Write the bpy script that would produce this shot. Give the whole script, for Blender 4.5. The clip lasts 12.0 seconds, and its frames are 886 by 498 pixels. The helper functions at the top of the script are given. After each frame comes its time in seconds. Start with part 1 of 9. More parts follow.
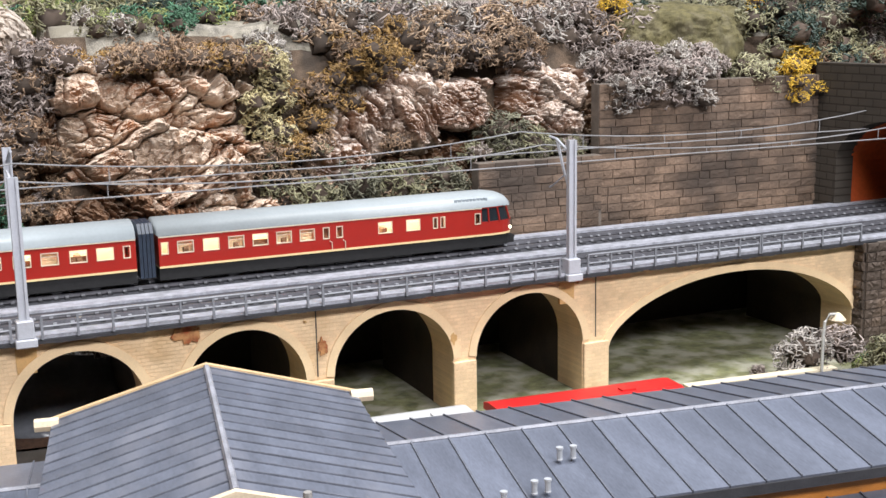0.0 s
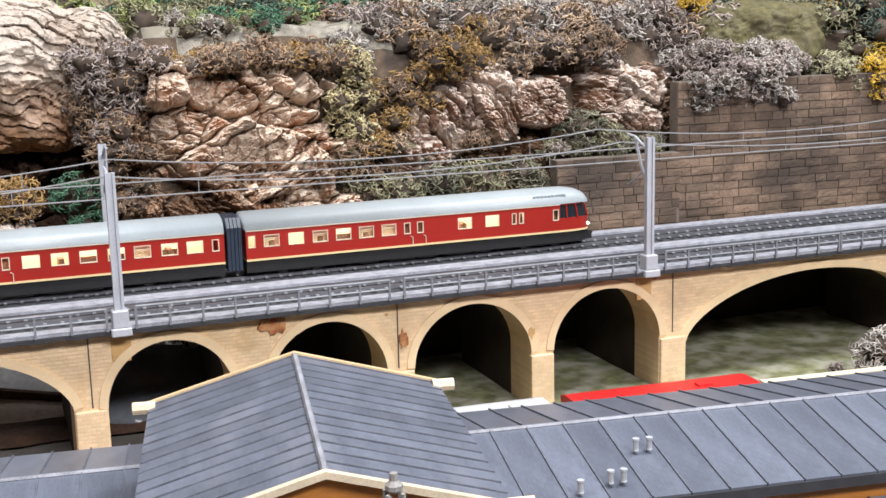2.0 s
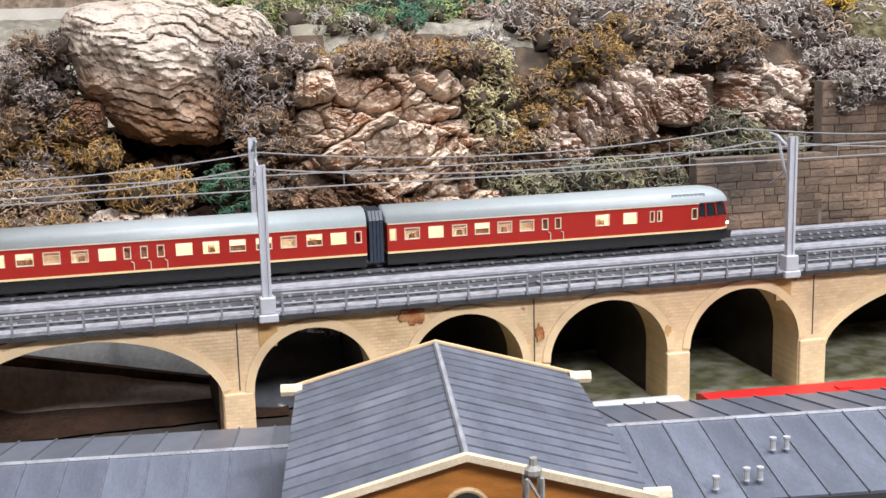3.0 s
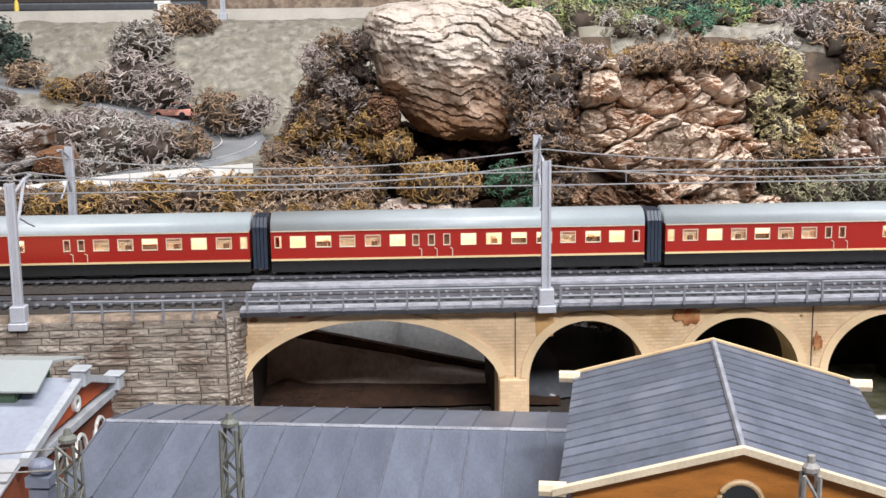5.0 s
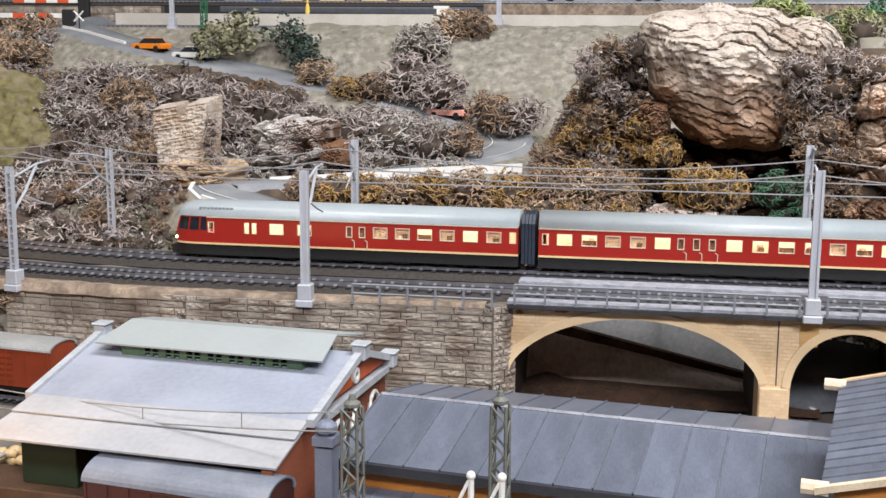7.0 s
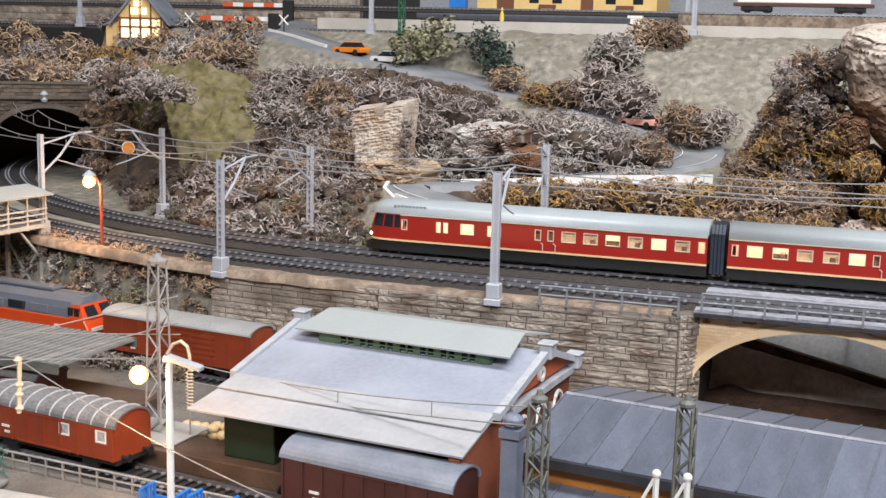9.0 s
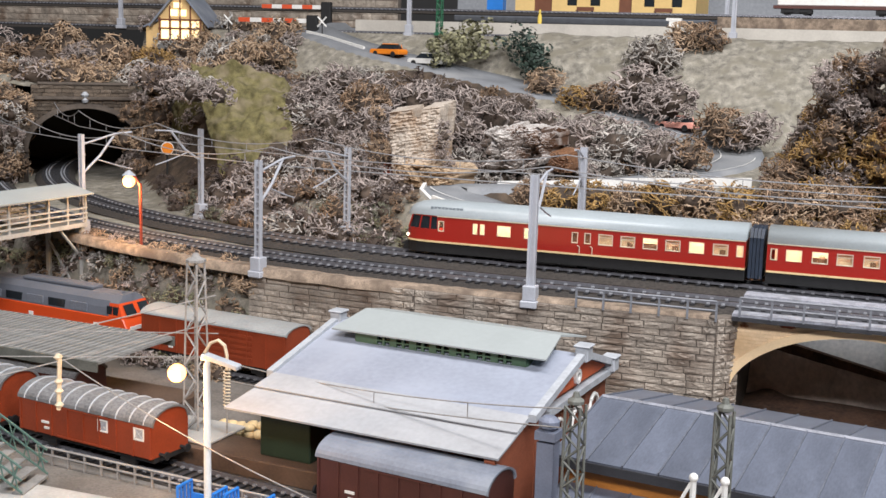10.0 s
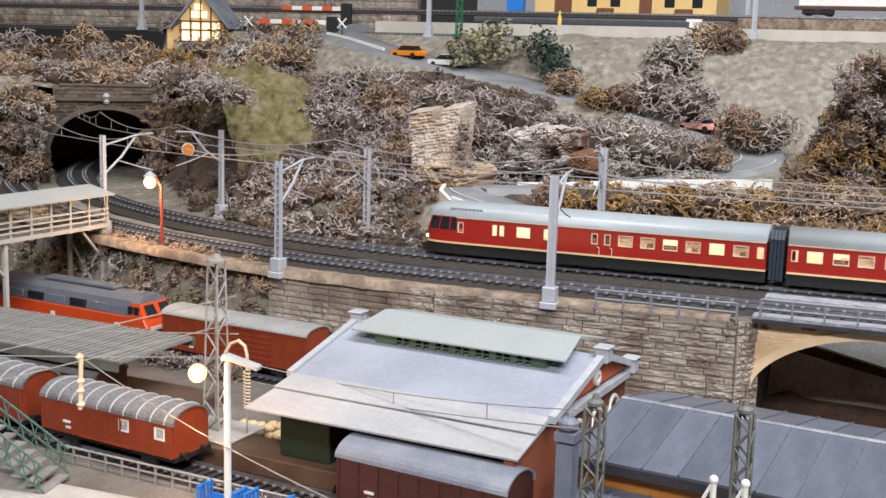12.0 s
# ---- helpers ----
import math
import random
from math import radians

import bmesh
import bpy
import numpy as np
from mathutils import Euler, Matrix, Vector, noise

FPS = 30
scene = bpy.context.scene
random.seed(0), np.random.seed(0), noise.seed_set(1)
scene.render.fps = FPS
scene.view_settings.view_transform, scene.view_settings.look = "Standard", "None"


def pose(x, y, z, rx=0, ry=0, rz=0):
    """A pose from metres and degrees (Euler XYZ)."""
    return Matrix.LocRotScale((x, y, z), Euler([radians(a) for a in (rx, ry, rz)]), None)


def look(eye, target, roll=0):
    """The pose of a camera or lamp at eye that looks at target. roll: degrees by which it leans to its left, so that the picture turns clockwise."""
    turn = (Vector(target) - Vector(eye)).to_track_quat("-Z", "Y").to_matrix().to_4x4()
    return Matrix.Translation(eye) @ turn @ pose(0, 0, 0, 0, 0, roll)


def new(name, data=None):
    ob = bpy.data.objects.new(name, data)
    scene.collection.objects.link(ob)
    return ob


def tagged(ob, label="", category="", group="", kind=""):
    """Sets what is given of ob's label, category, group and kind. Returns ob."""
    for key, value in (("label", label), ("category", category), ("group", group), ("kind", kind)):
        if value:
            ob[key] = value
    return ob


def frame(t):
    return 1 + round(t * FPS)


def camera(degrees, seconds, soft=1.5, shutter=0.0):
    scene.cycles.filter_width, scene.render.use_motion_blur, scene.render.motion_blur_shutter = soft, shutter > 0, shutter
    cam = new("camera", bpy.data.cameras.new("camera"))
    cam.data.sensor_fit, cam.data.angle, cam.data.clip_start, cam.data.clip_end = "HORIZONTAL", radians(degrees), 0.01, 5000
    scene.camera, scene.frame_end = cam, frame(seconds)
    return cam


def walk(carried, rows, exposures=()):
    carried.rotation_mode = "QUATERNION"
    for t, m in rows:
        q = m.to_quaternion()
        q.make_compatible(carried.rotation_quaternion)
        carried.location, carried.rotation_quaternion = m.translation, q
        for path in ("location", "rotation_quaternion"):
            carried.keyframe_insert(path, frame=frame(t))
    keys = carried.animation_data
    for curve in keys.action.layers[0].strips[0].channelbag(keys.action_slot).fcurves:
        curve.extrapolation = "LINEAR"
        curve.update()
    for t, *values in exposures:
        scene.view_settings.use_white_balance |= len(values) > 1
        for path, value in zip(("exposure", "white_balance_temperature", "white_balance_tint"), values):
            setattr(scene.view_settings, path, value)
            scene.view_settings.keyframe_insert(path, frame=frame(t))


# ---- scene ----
cam = camera(40.0, 12.0)
PATH = [
    (0, (-0.0639, -0.7106, 0.2874), (0.3463, 0.182, 0.1), -1.04),
    (0.5, (-0.063, -0.7121, 0.2881), (0.3466, 0.1807, 0.1007), -1.06),
    (1, (-0.0669, -0.7165, 0.2888), (0.3319, 0.1809, 0.1001), -1.14),
    (1.5, (-0.0684, -0.7171, 0.2877), (0.3101, 0.1892, 0.0995), -1.34),
    (2, (-0.0723, -0.7251, 0.2893), (0.28, 0.1916, 0.1008), -1.35),
    (2.5, (-0.076, -0.7296, 0.2889), (0.2349, 0.2021, 0.1012), -1.40),
    (3, (-0.0802, -0.7359, 0.2893), (0.1691, 0.2142, 0.102), -1.37),
    (3.2, (-0.0832, -0.74, 0.2892), (0.1388, 0.2171, 0.1028), -1.31),
    (4.8, (-0.0913, -0.7548, 0.2903), (-0.0292, 0.2262, 0.1068), -0.80),
    (5, (-0.0928, -0.7575, 0.2894), (-0.0575, 0.2251, 0.1073), -0.68),
    (5.5, (-0.0958, -0.7642, 0.2888), (-0.1136, 0.2193, 0.1088), -0.32),
    (6, (-0.097, -0.7711, 0.2883), (-0.1705, 0.2102, 0.1101), -0.18),
    (6.5, (-0.0988, -0.7793, 0.2877), (-0.2181, 0.1979, 0.1117), 0.13),
    (7, (-0.1013, -0.785, 0.2868), (-0.271, 0.1849, 0.1121), 0.41),
    (7.5, (-0.1027, -0.7918, 0.2864), (-0.321, 0.1685, 0.1127), 0.64),
    (9.5, (-0.1053, -0.8043, 0.2843), (-0.4327, 0.1254, 0.1154), 1.63),
    (10, (-0.1056, -0.8042, 0.2841), (-0.4441, 0.1216, 0.1156), 1.63),
    (10.5, (-0.1059, -0.8045, 0.2842), (-0.4506, 0.1191, 0.116), 1.62),
    (11, (-0.1054, -0.8045, 0.2842), (-0.4547, 0.1173, 0.1159), 1.58),
    (11.5, (-0.1057, -0.8042, 0.2842), (-0.4574, 0.1166, 0.1158), 1.57),
    (12, (-0.1057, -0.8049, 0.2841), (-0.4589, 0.1154, 0.1162), 1.57),
]
walk(cam, [(t, look(eye, target, roll)) for t, eye, target, roll in PATH], [(0, 0.11), (3, 0.09), (6, -0.01), (12, -0.05)])

# ---- light ----
world = bpy.data.worlds.new("room_light")
scene.world = world
world.use_nodes = True
world.node_tree.nodes["Background"].inputs[0].default_value = (0.9, 0.95, 1.0, 1)
world.node_tree.nodes["Background"].inputs[1].default_value = 0.19


def area_lamp(name, eye, target, sx, sy, watts, colour=(1.0, 0.985, 0.99)):
    data = bpy.data.lights.new(name, "AREA")
    data.shape, data.size, data.size_y, data.energy, data.color = "RECTANGLE", sx, sy, watts, colour
    ob = new(name, data)
    ob.matrix_world = look(eye, target)
    return ob


area_lamp("ceiling_lamp", (-0.6, -0.25, 1.75), (-0.5, 0.15, 0.1), 1.4, 0.3, 16, (1.0, 0.93, 0.885))
area_lamp("ceiling_lamp", (0.65, -0.45, 1.75), (0.45, 0.1, 0.1), 1.2, 0.3, 44, (0.95, 0.965, 1.0))
area_lamp("ceiling_lamp", (0.45, -2.4, 1.75), (0.25, 0.1, 0.1), 1.8, 0.3, 79, (0.985, 0.97, 1.0))

# ---- helpers ----


def bx(bm, x0, x1, y0, y1, z0, z1):
    """An axis-aligned box."""
    v = [bm.verts.new(p) for p in ((x0, y0, z0), (x1, y0, z0), (x1, y1, z0), (x0, y1, z0), (x0, y0, z1), (x1, y0, z1), (x1, y1, z1), (x0, y1, z1))]
    for f in ((3, 2, 1, 0), (4, 5, 6, 7), (0, 1, 5, 4), (1, 2, 6, 5), (2, 3, 7, 6), (3, 0, 4, 7)):
        bm.faces.new([v[i] for i in f])
    return v


def bevelled(bm, w, seg=1):
    bmesh.ops.bevel(bm, geom=list(bm.edges), offset=w, segments=seg, affect="EDGES", profile=0.6)
    return bm


def tube(bm, pts, r, n=6, r1=None, cap=True):
    """A tube along points, from radius r to r1."""
    pts = [Vector(p) for p in pts]
    rings, up = [], Vector((0, 0, 1))
    for i, p in enumerate(pts):
        d = (pts[min(i + 1, len(pts) - 1)] - pts[max(i - 1, 0)]).normalized()
        a = d.cross(up if abs(d.z) < 0.9 else Vector((1, 0, 0))).normalized()
        b = d.cross(a)
        rr = r if r1 is None else r + (r1 - r) * i / (len(pts) - 1)
        rings.append([bm.verts.new(p + rr * (math.cos(6.2832 * k / n) * a + math.sin(6.2832 * k / n) * b)) for k in range(n)])
    for q0, q1 in zip(rings, rings[1:]):
        for k in range(n):
            bm.faces.new((q0[k], q0[(k + 1) % n], q1[(k + 1) % n], q1[k]))
    if cap:
        bm.faces.new(rings[0][::-1])
        bm.faces.new(rings[-1])


def lathe(bm, prof, n=12, at=(0, 0, 0)):
    """A turned body: prof of (radius, height)."""
    rings = [[bm.verts.new((at[0] + r * math.cos(6.2832 * k / n), at[1] + r * math.sin(6.2832 * k / n), at[2] + z)) for k in range(n)] for r, z in prof]
    for q0, q1 in zip(rings, rings[1:]):
        for k in range(n):
            bm.faces.new((q0[k], q0[(k + 1) % n], q1[(k + 1) % n], q1[k]))
    bm.faces.new(rings[0][::-1])
    bm.faces.new(rings[-1])


def prism(bm, outline, axis, a0, a1):
    """A 2D outline pulled along an axis ('x': outline is (y, z); 'y': (x, z); 'z': (x, y))."""
    def at(p, a):
        return {"x": (a, p[0], p[1]), "y": (p[0], a, p[1]), "z": (p[0], p[1], a)}[axis]
    q0, q1 = [bm.verts.new(at(p, a0)) for p in outline], [bm.verts.new(at(p, a1)) for p in outline]
    n = len(outline)
    for k in range(n):
        bm.faces.new((q0[k], q0[(k + 1) % n], q1[(k + 1) % n], q1[k]))
    bm.faces.new(q0[::-1])
    bm.faces.new(q1)


def holed_wall(bm, u0, u1, v0, v1, d0, d1, holes, axis="y"):
    """A wall with openings (u0, u1, v0, v1) that go through it, from depth d0 to d1. axis: the direction of its thickness."""
    us = sorted({u0, u1, *(h[i] for h in holes for i in (0, 1))})
    vs = sorted({v0, v1, *(h[i] for h in holes for i in (2, 3))})
    solid = lambda i, j: 0 <= i < len(us) - 1 and 0 <= j < len(vs) - 1 and not any(h[0] <= (us[i] + us[i + 1]) / 2 <= h[1] and h[2] <= (vs[j] + vs[j + 1]) / 2 <= h[3] for h in holes)
    def at(u, v, d):
        return (u, d, v) if axis == "y" else (d, u, v)
    memo = {}
    def vert(u, v, d):
        if (u, v, d) not in memo:
            memo[u, v, d] = bm.verts.new(at(u, v, d))
        return memo[u, v, d]
    for i in range(len(us) - 1):
        for j in range(len(vs) - 1):
            if not solid(i, j):
                continue
            a, b, c, e = us[i], us[i + 1], vs[j], vs[j + 1]
            bm.faces.new((vert(a, c, d0), vert(b, c, d0), vert(b, e, d0), vert(a, e, d0)))
            bm.faces.new((vert(a, e, d1), vert(b, e, d1), vert(b, c, d1), vert(a, c, d1)))
            for di, dj, p, q in ((-1, 0, (a, c), (a, e)), (1, 0, (b, c), (b, e)), (0, -1, (a, c), (b, c)), (0, 1, (a, e), (b, e))):
                if not solid(i + di, j + dj):
                    bm.faces.new((vert(*p, d0), vert(*q, d0), vert(*q, d1), vert(*p, d1)))
    bmesh.ops.recalc_face_normals(bm, faces=list(bm.faces))


def to_mesh(bm, name, material, smooth=False):
    bmesh.ops.recalc_face_normals(bm, faces=list(bm.faces))
    me = bpy.data.meshes.new(name)
    bm.to_mesh(me)
    bm.free()
    me.materials.append(material)
    if smooth:
        me.polygons.foreach_set("use_smooth", [True] * len(me.polygons))
    return me


def part(name, bm, material, parent, label="", smooth=False, at=None):
    """One mesh object under a thing or a part."""
    ob = new(name, bm if isinstance(bm, bpy.types.Mesh) else to_mesh(bm, name, material, smooth))
    ob.parent = parent
    if at is not None:
        ob.matrix_basis = at
    if label:
        ob["label"] = label
    return ob


def thing(name, label, category, at=None, group="", kind=""):
    ob = new(name)
    ob.empty_display_size = 0.01
    if at is not None:
        ob.matrix_basis = at
    return tagged(ob, label, category, group, kind)


def solid(name, bm, material, label, category="", kind="", group="", smooth=False, at=None):
    ob = new(name, bm if isinstance(bm, bpy.types.Mesh) else to_mesh(bm, name, material, smooth))
    if at is not None:
        ob.matrix_basis = at
    return tagged(ob, label, category, group, kind)


# ---- materials ----


def mat(name, base, rough=0.7, vary=0.25, scale=120.0, fine=900.0, bump=0.0004, metal=0.0, second=None, mix_at=0.5, rand=0.0, dust=None, dust_amount=0.0, coords="Object", stretch=(1, 1, 1), edge=None, island=0.0):
    """A surface with colour variation at two scales, relief, an optional second colour in patches and dust on faces that look up."""
    m = bpy.data.materials.new(name)
    m.use_nodes = True
    nt = m.node_tree
    nd, ln = nt.nodes, nt.links
    bsdf = nd["Principled BSDF"]
    bsdf.inputs["Roughness"].default_value, bsdf.inputs["Metallic"].default_value = rough, metal
    tc, mp = nd.new("ShaderNodeTexCoord"), nd.new("ShaderNodeMapping")
    mp.inputs["Scale"].default_value = stretch
    ln.new(nd.new("ShaderNodeNewGeometry").outputs["Position"] if coords == "World" else tc.outputs[coords], mp.inputs[0])
    big, small = nd.new("ShaderNodeTexNoise"), nd.new("ShaderNodeTexNoise")
    for node, sc, det in ((big, scale, 5), (small, fine, 3)):
        node.inputs["Scale"].default_value, node.inputs["Detail"].default_value = sc, det
        ln.new(mp.outputs[0], node.inputs["Vector"])
    ramp = nd.new("ShaderNodeValToRGB")
    lo, hi = [max(0.0, c * (1 - vary)) for c in base], [min(1.0, c * (1 + vary)) for c in base]
    ramp.color_ramp.elements[0].color, ramp.color_ramp.elements[1].color = (*lo, 1), (*hi, 1)
    ramp.color_ramp.elements[0].position, ramp.color_ramp.elements[1].position = 0.32, 0.68
    blend = nd.new("ShaderNodeMix")
    blend.data_type, blend.inputs[0].default_value = "FLOAT", 0.4
    ln.new(big.outputs["Fac"], blend.inputs[2])
    ln.new(small.outputs["Fac"], blend.inputs[3])
    ln.new(blend.outputs[0], ramp.inputs[0])
    out = ramp.outputs[0]
    def mixed(out, colour, factor):
        mx = nd.new("ShaderNodeMix")
        mx.data_type = "RGBA"
        ln.new(factor, mx.inputs[0])
        ln.new(out, mx.inputs[6])
        mx.inputs[7].default_value = (*colour, 1)
        return mx.outputs[2]
    def ranged(value, a, b, top=1.0):
        r = nd.new("ShaderNodeMapRange")
        r.inputs[1].default_value, r.inputs[2].default_value, r.inputs[4].default_value = a, b, top
        ln.new(value, r.inputs[0])
        return r.outputs[0]
    if second:
        third = nd.new("ShaderNodeTexNoise")
        third.inputs["Scale"].default_value, third.inputs["Detail"].default_value = scale * 0.45, 6
        ln.new(mp.outputs[0], third.inputs["Vector"])
        out = mixed(out, second, ranged(third.outputs["Fac"], mix_at - 0.08, mix_at + 0.1))
    if rand:
        info, hsv = nd.new("ShaderNodeObjectInfo"), nd.new("ShaderNodeHueSaturation")
        ln.new(ranged(info.outputs["Random"], 0, 1, 1 + rand), hsv.inputs["Value"])
        hsv.inputs["Value"].links[0].from_node.inputs[3].default_value = 1 - rand
        ln.new(out, hsv.inputs["Color"])
        out = hsv.outputs[0]
    if island:
        geo, hsv = nd.new("ShaderNodeNewGeometry"), nd.new("ShaderNodeHueSaturation")
        ln.new(ranged(geo.outputs["Random Per Island"], 0, 1, 1 + island), hsv.inputs["Value"])
        hsv.inputs["Value"].links[0].from_node.inputs[3].default_value = 1 - island
        ln.new(out, hsv.inputs["Color"])
        out = hsv.outputs[0]
    if edge:
        geo = nd.new("ShaderNodeNewGeometry")
        out = mixed(out, edge, ranged(geo.outputs["Pointiness"], 0.53, 0.66, 0.7))
    if dust:
        geo, sep, mul = nd.new("ShaderNodeNewGeometry"), nd.new("ShaderNodeSeparateXYZ"), nd.new("ShaderNodeMath")
        mul.operation = "MULTIPLY"
        ln.new(geo.outputs["Normal"], sep.inputs[0])
        ln.new(ranged(sep.outputs[2], 0.1, 0.95, dust_amount), mul.inputs[0])
        ln.new(ranged(small.outputs["Fac"], 0.3, 0.6), mul.inputs[1])
        out = mixed(out, dust, mul.outputs[0])
    ln.new(out, bsdf.inputs["Base Color"])
    if bump:
        bp = nd.new("ShaderNodeBump")
        bp.inputs["Distance"].default_value, bp.inputs["Strength"].default_value = bump, 0.8
        ln.new(blend.outputs[0], bp.inputs["Height"])
        ln.new(bp.outputs[0], bsdf.inputs["Normal"])
    return m


def bricked(name, base, mortar, w, h, rough=0.75, bump=0.0003, axis="y", second=None, mix_at=0.6, scale=60):
    """Fine bricks too small to pick apart, on a wall that faces y (or x)."""
    m = mat(name, base, rough, 0.16, scale, 1400, 0.0001, second=second, mix_at=mix_at)
    nd, ln = m.node_tree.nodes, m.node_tree.links
    bsdf = nd["Principled BSDF"]
    tc, mp, sep, com, br = (nd.new("ShaderNode" + k) for k in ("TexCoord", "Mapping", "SeparateXYZ", "CombineXYZ", "TexBrick"))
    ln.new(tc.outputs["Object"], sep.inputs[0])
    ln.new(sep.outputs[0 if axis == "y" else 1], com.inputs[0])
    ln.new(sep.outputs[2], com.inputs[1])
    ln.new(com.outputs[0], br.inputs["Vector"])
    br.inputs["Scale"].default_value, br.inputs["Brick Width"].default_value, br.inputs["Row Height"].default_value = 1.0, w, h
    br.inputs["Mortar Size"].default_value, br.inputs["Mortar Smooth"].default_value = h * 0.11, 0.3
    br.inputs["Color1"].default_value, br.inputs["Color2"].default_value = (1, 1, 1, 1), (0.86, 0.85, 0.84, 1)
    br.inputs["Mortar"].default_value = (*mortar, 1)
    mx = nd.new("ShaderNodeMix")
    mx.data_type, mx.blend_type, mx.inputs[0].default_value = "RGBA", "MULTIPLY", 1.0
    old = bsdf.inputs["Base Color"].links[0].from_socket
    ln.new(old, mx.inputs[6])
    ln.new(br.outputs["Color"], mx.inputs[7])
    ln.new(mx.outputs[2], bsdf.inputs["Base Color"])
    bp, old = nd.new("ShaderNodeBump"), bsdf.inputs["Normal"].links[0].from_socket
    bp.invert, bp.inputs["Distance"].default_value = True, bump
    ln.new(br.outputs["Fac"], bp.inputs["Height"])
    ln.new(old, bp.inputs["Normal"])
    ln.new(bp.outputs[0], bsdf.inputs["Normal"])
    return m


def glow(name, colour, strength):
    m = bpy.data.materials.new(name)
    m.use_nodes = True
    b = m.node_tree.nodes["Principled BSDF"]
    b.inputs["Base Color"].default_value = (*colour, 1)
    b.inputs["Emission Color"].default_value, b.inputs["Emission Strength"].default_value = (*colour, 1), strength
    return m


def pane(name, tint=(0.9, 0.95, 0.95)):
    m = bpy.data.materials.new(name)
    m.use_nodes = True
    b = m.node_tree.nodes["Principled BSDF"]
    b.inputs["Base Color"].default_value, b.inputs["Roughness"].default_value = (*tint, 1), 0.05
    b.inputs["Transmission Weight"].default_value, b.inputs["IOR"].default_value = 1.0, 1.2
    return m


def stained(m, colour, z0, z1):
    """An orange mineral stain on the part of a rock between two heights, with a ragged edge."""
    nd, ln = m.node_tree.nodes, m.node_tree.links
    b = nd["Principled BSDF"]
    old = b.inputs["Base Color"].links[0].from_socket
    geo, sep, ns, add, rng, mx = (nd.new("ShaderNode" + k) for k in ("NewGeometry", "SeparateXYZ", "TexNoise", "Math", "MapRange", "Mix"))
    ns.inputs["Scale"].default_value, ns.inputs["Detail"].default_value = 40.0, 6
    ln.new(geo.outputs["Position"], sep.inputs[0])
    ln.new(geo.outputs["Position"], ns.inputs["Vector"])
    add.operation, add.inputs[2].default_value = "MULTIPLY_ADD", 0.0
    ln.new(ns.outputs["Fac"], add.inputs[0])
    add.inputs[1].default_value = 0.05
    ln.new(sep.outputs[2], add.inputs[2])
    rng.inputs[1].default_value, rng.inputs[2].default_value, rng.inputs[3].default_value, rng.inputs[4].default_value = z0 + 0.025, z1 + 0.025, 0.85, 0.0
    ln.new(add.outputs[0], rng.inputs[0])
    mx.data_type = "RGBA"
    ln.new(rng.outputs[0], mx.inputs[0])
    ln.new(old, mx.inputs[6])
    mx.inputs[7].default_value = (*colour, 1)
    ln.new(mx.outputs[2], b.inputs["Base Color"])
    return m


SAND = bricked("sand_brick", (0.86, 0.635, 0.4), (0.9, 0.88, 0.85), 0.0052, 0.0024, 0.55, 0.00025, second=(0.7, 0.47, 0.25), mix_at=0.63)
SAND_PLAIN = mat("sand_plastic", (0.8, 0.6, 0.37), 0.55, 0.1, 60, 900, 0.0001)
SAND_DARK = mat("sand_plastic_stained", (0.56, 0.34, 0.14), 0.55, 0.2, 60, 900, 0.0001)
RUST = mat("rust_paint", (0.26, 0.06, 0.018), 0.6, 0.7, 300, 1500, 0.0006, second=(0.5, 0.25, 0.1), mix_at=0.52)
DECK = mat("deck_plastic", (0.045, 0.047, 0.055), 0.6, 0.4, 60, 700, 0.0002)
WALK = mat("walkway_plastic", (0.33, 0.34, 0.385), 0.6, 0.4, 160, 900, 0.0002, second=(0.22, 0.23, 0.25), mix_at=0.62)
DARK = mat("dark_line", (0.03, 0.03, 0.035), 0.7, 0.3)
RAILING = mat("railing_grey", (0.2, 0.21, 0.235), 0.5, 0.25, 100, 900, 0.0001)
MAST = mat("mast_grey", (0.42, 0.435, 0.48), 0.45, 0.12, 60, 900, 0.0001)
WIRE = mat("wire_metal", (0.33, 0.33, 0.34), 0.4, 0.1, 60, 900, 0, metal=0.15)
SLEEPER = mat("sleeper_plastic", (0.016, 0.016, 0.019), 0.6, 0.3, 200, 900, 0.0002, dust=(0.16, 0.16, 0.18), dust_amount=0.2)
CHAIR = mat("rail_chair_metal", (0.38, 0.39, 0.42), 0.45, 0.3, 300, 900, 0, metal=0.4)
RAIL = mat("rail_steel", (0.17, 0.17, 0.19), 0.4, 0.3, 100, 900, 0, metal=0.5)
BALLAST = mat("ballast", (0.04, 0.034, 0.03), 0.9, 0.7, 600, 1500, 0.001)
GRAVEL = mat("pale_gravel", (0.26, 0.2, 0.15), 0.95, 0.6, 160, 1300, 0.0012, second=(0.14, 0.105, 0.08), mix_at=0.57)
YARD = mat("yard_ground", (0.16, 0.145, 0.13), 0.9, 0.45, 30, 600, 0.0006, second=(0.1, 0.085, 0.07), mix_at=0.55)
GRASS = mat("grass_flock", (0.17, 0.175, 0.085), 0.95, 0.55, 110, 1500, 0.003, second=(0.36, 0.35, 0.27), mix_at=0.52)
HILL = mat("hill_flock", (0.26, 0.24, 0.2), 0.95, 0.7, 110, 1100, 0.002, second=(0.225, 0.205, 0.16), mix_at=0.55)
EARTH = mat("brown_earth", (0.1, 0.07, 0.048), 0.95, 0.6, 110, 1100, 0.002, second=(0.055, 0.042, 0.032), mix_at=0.55)
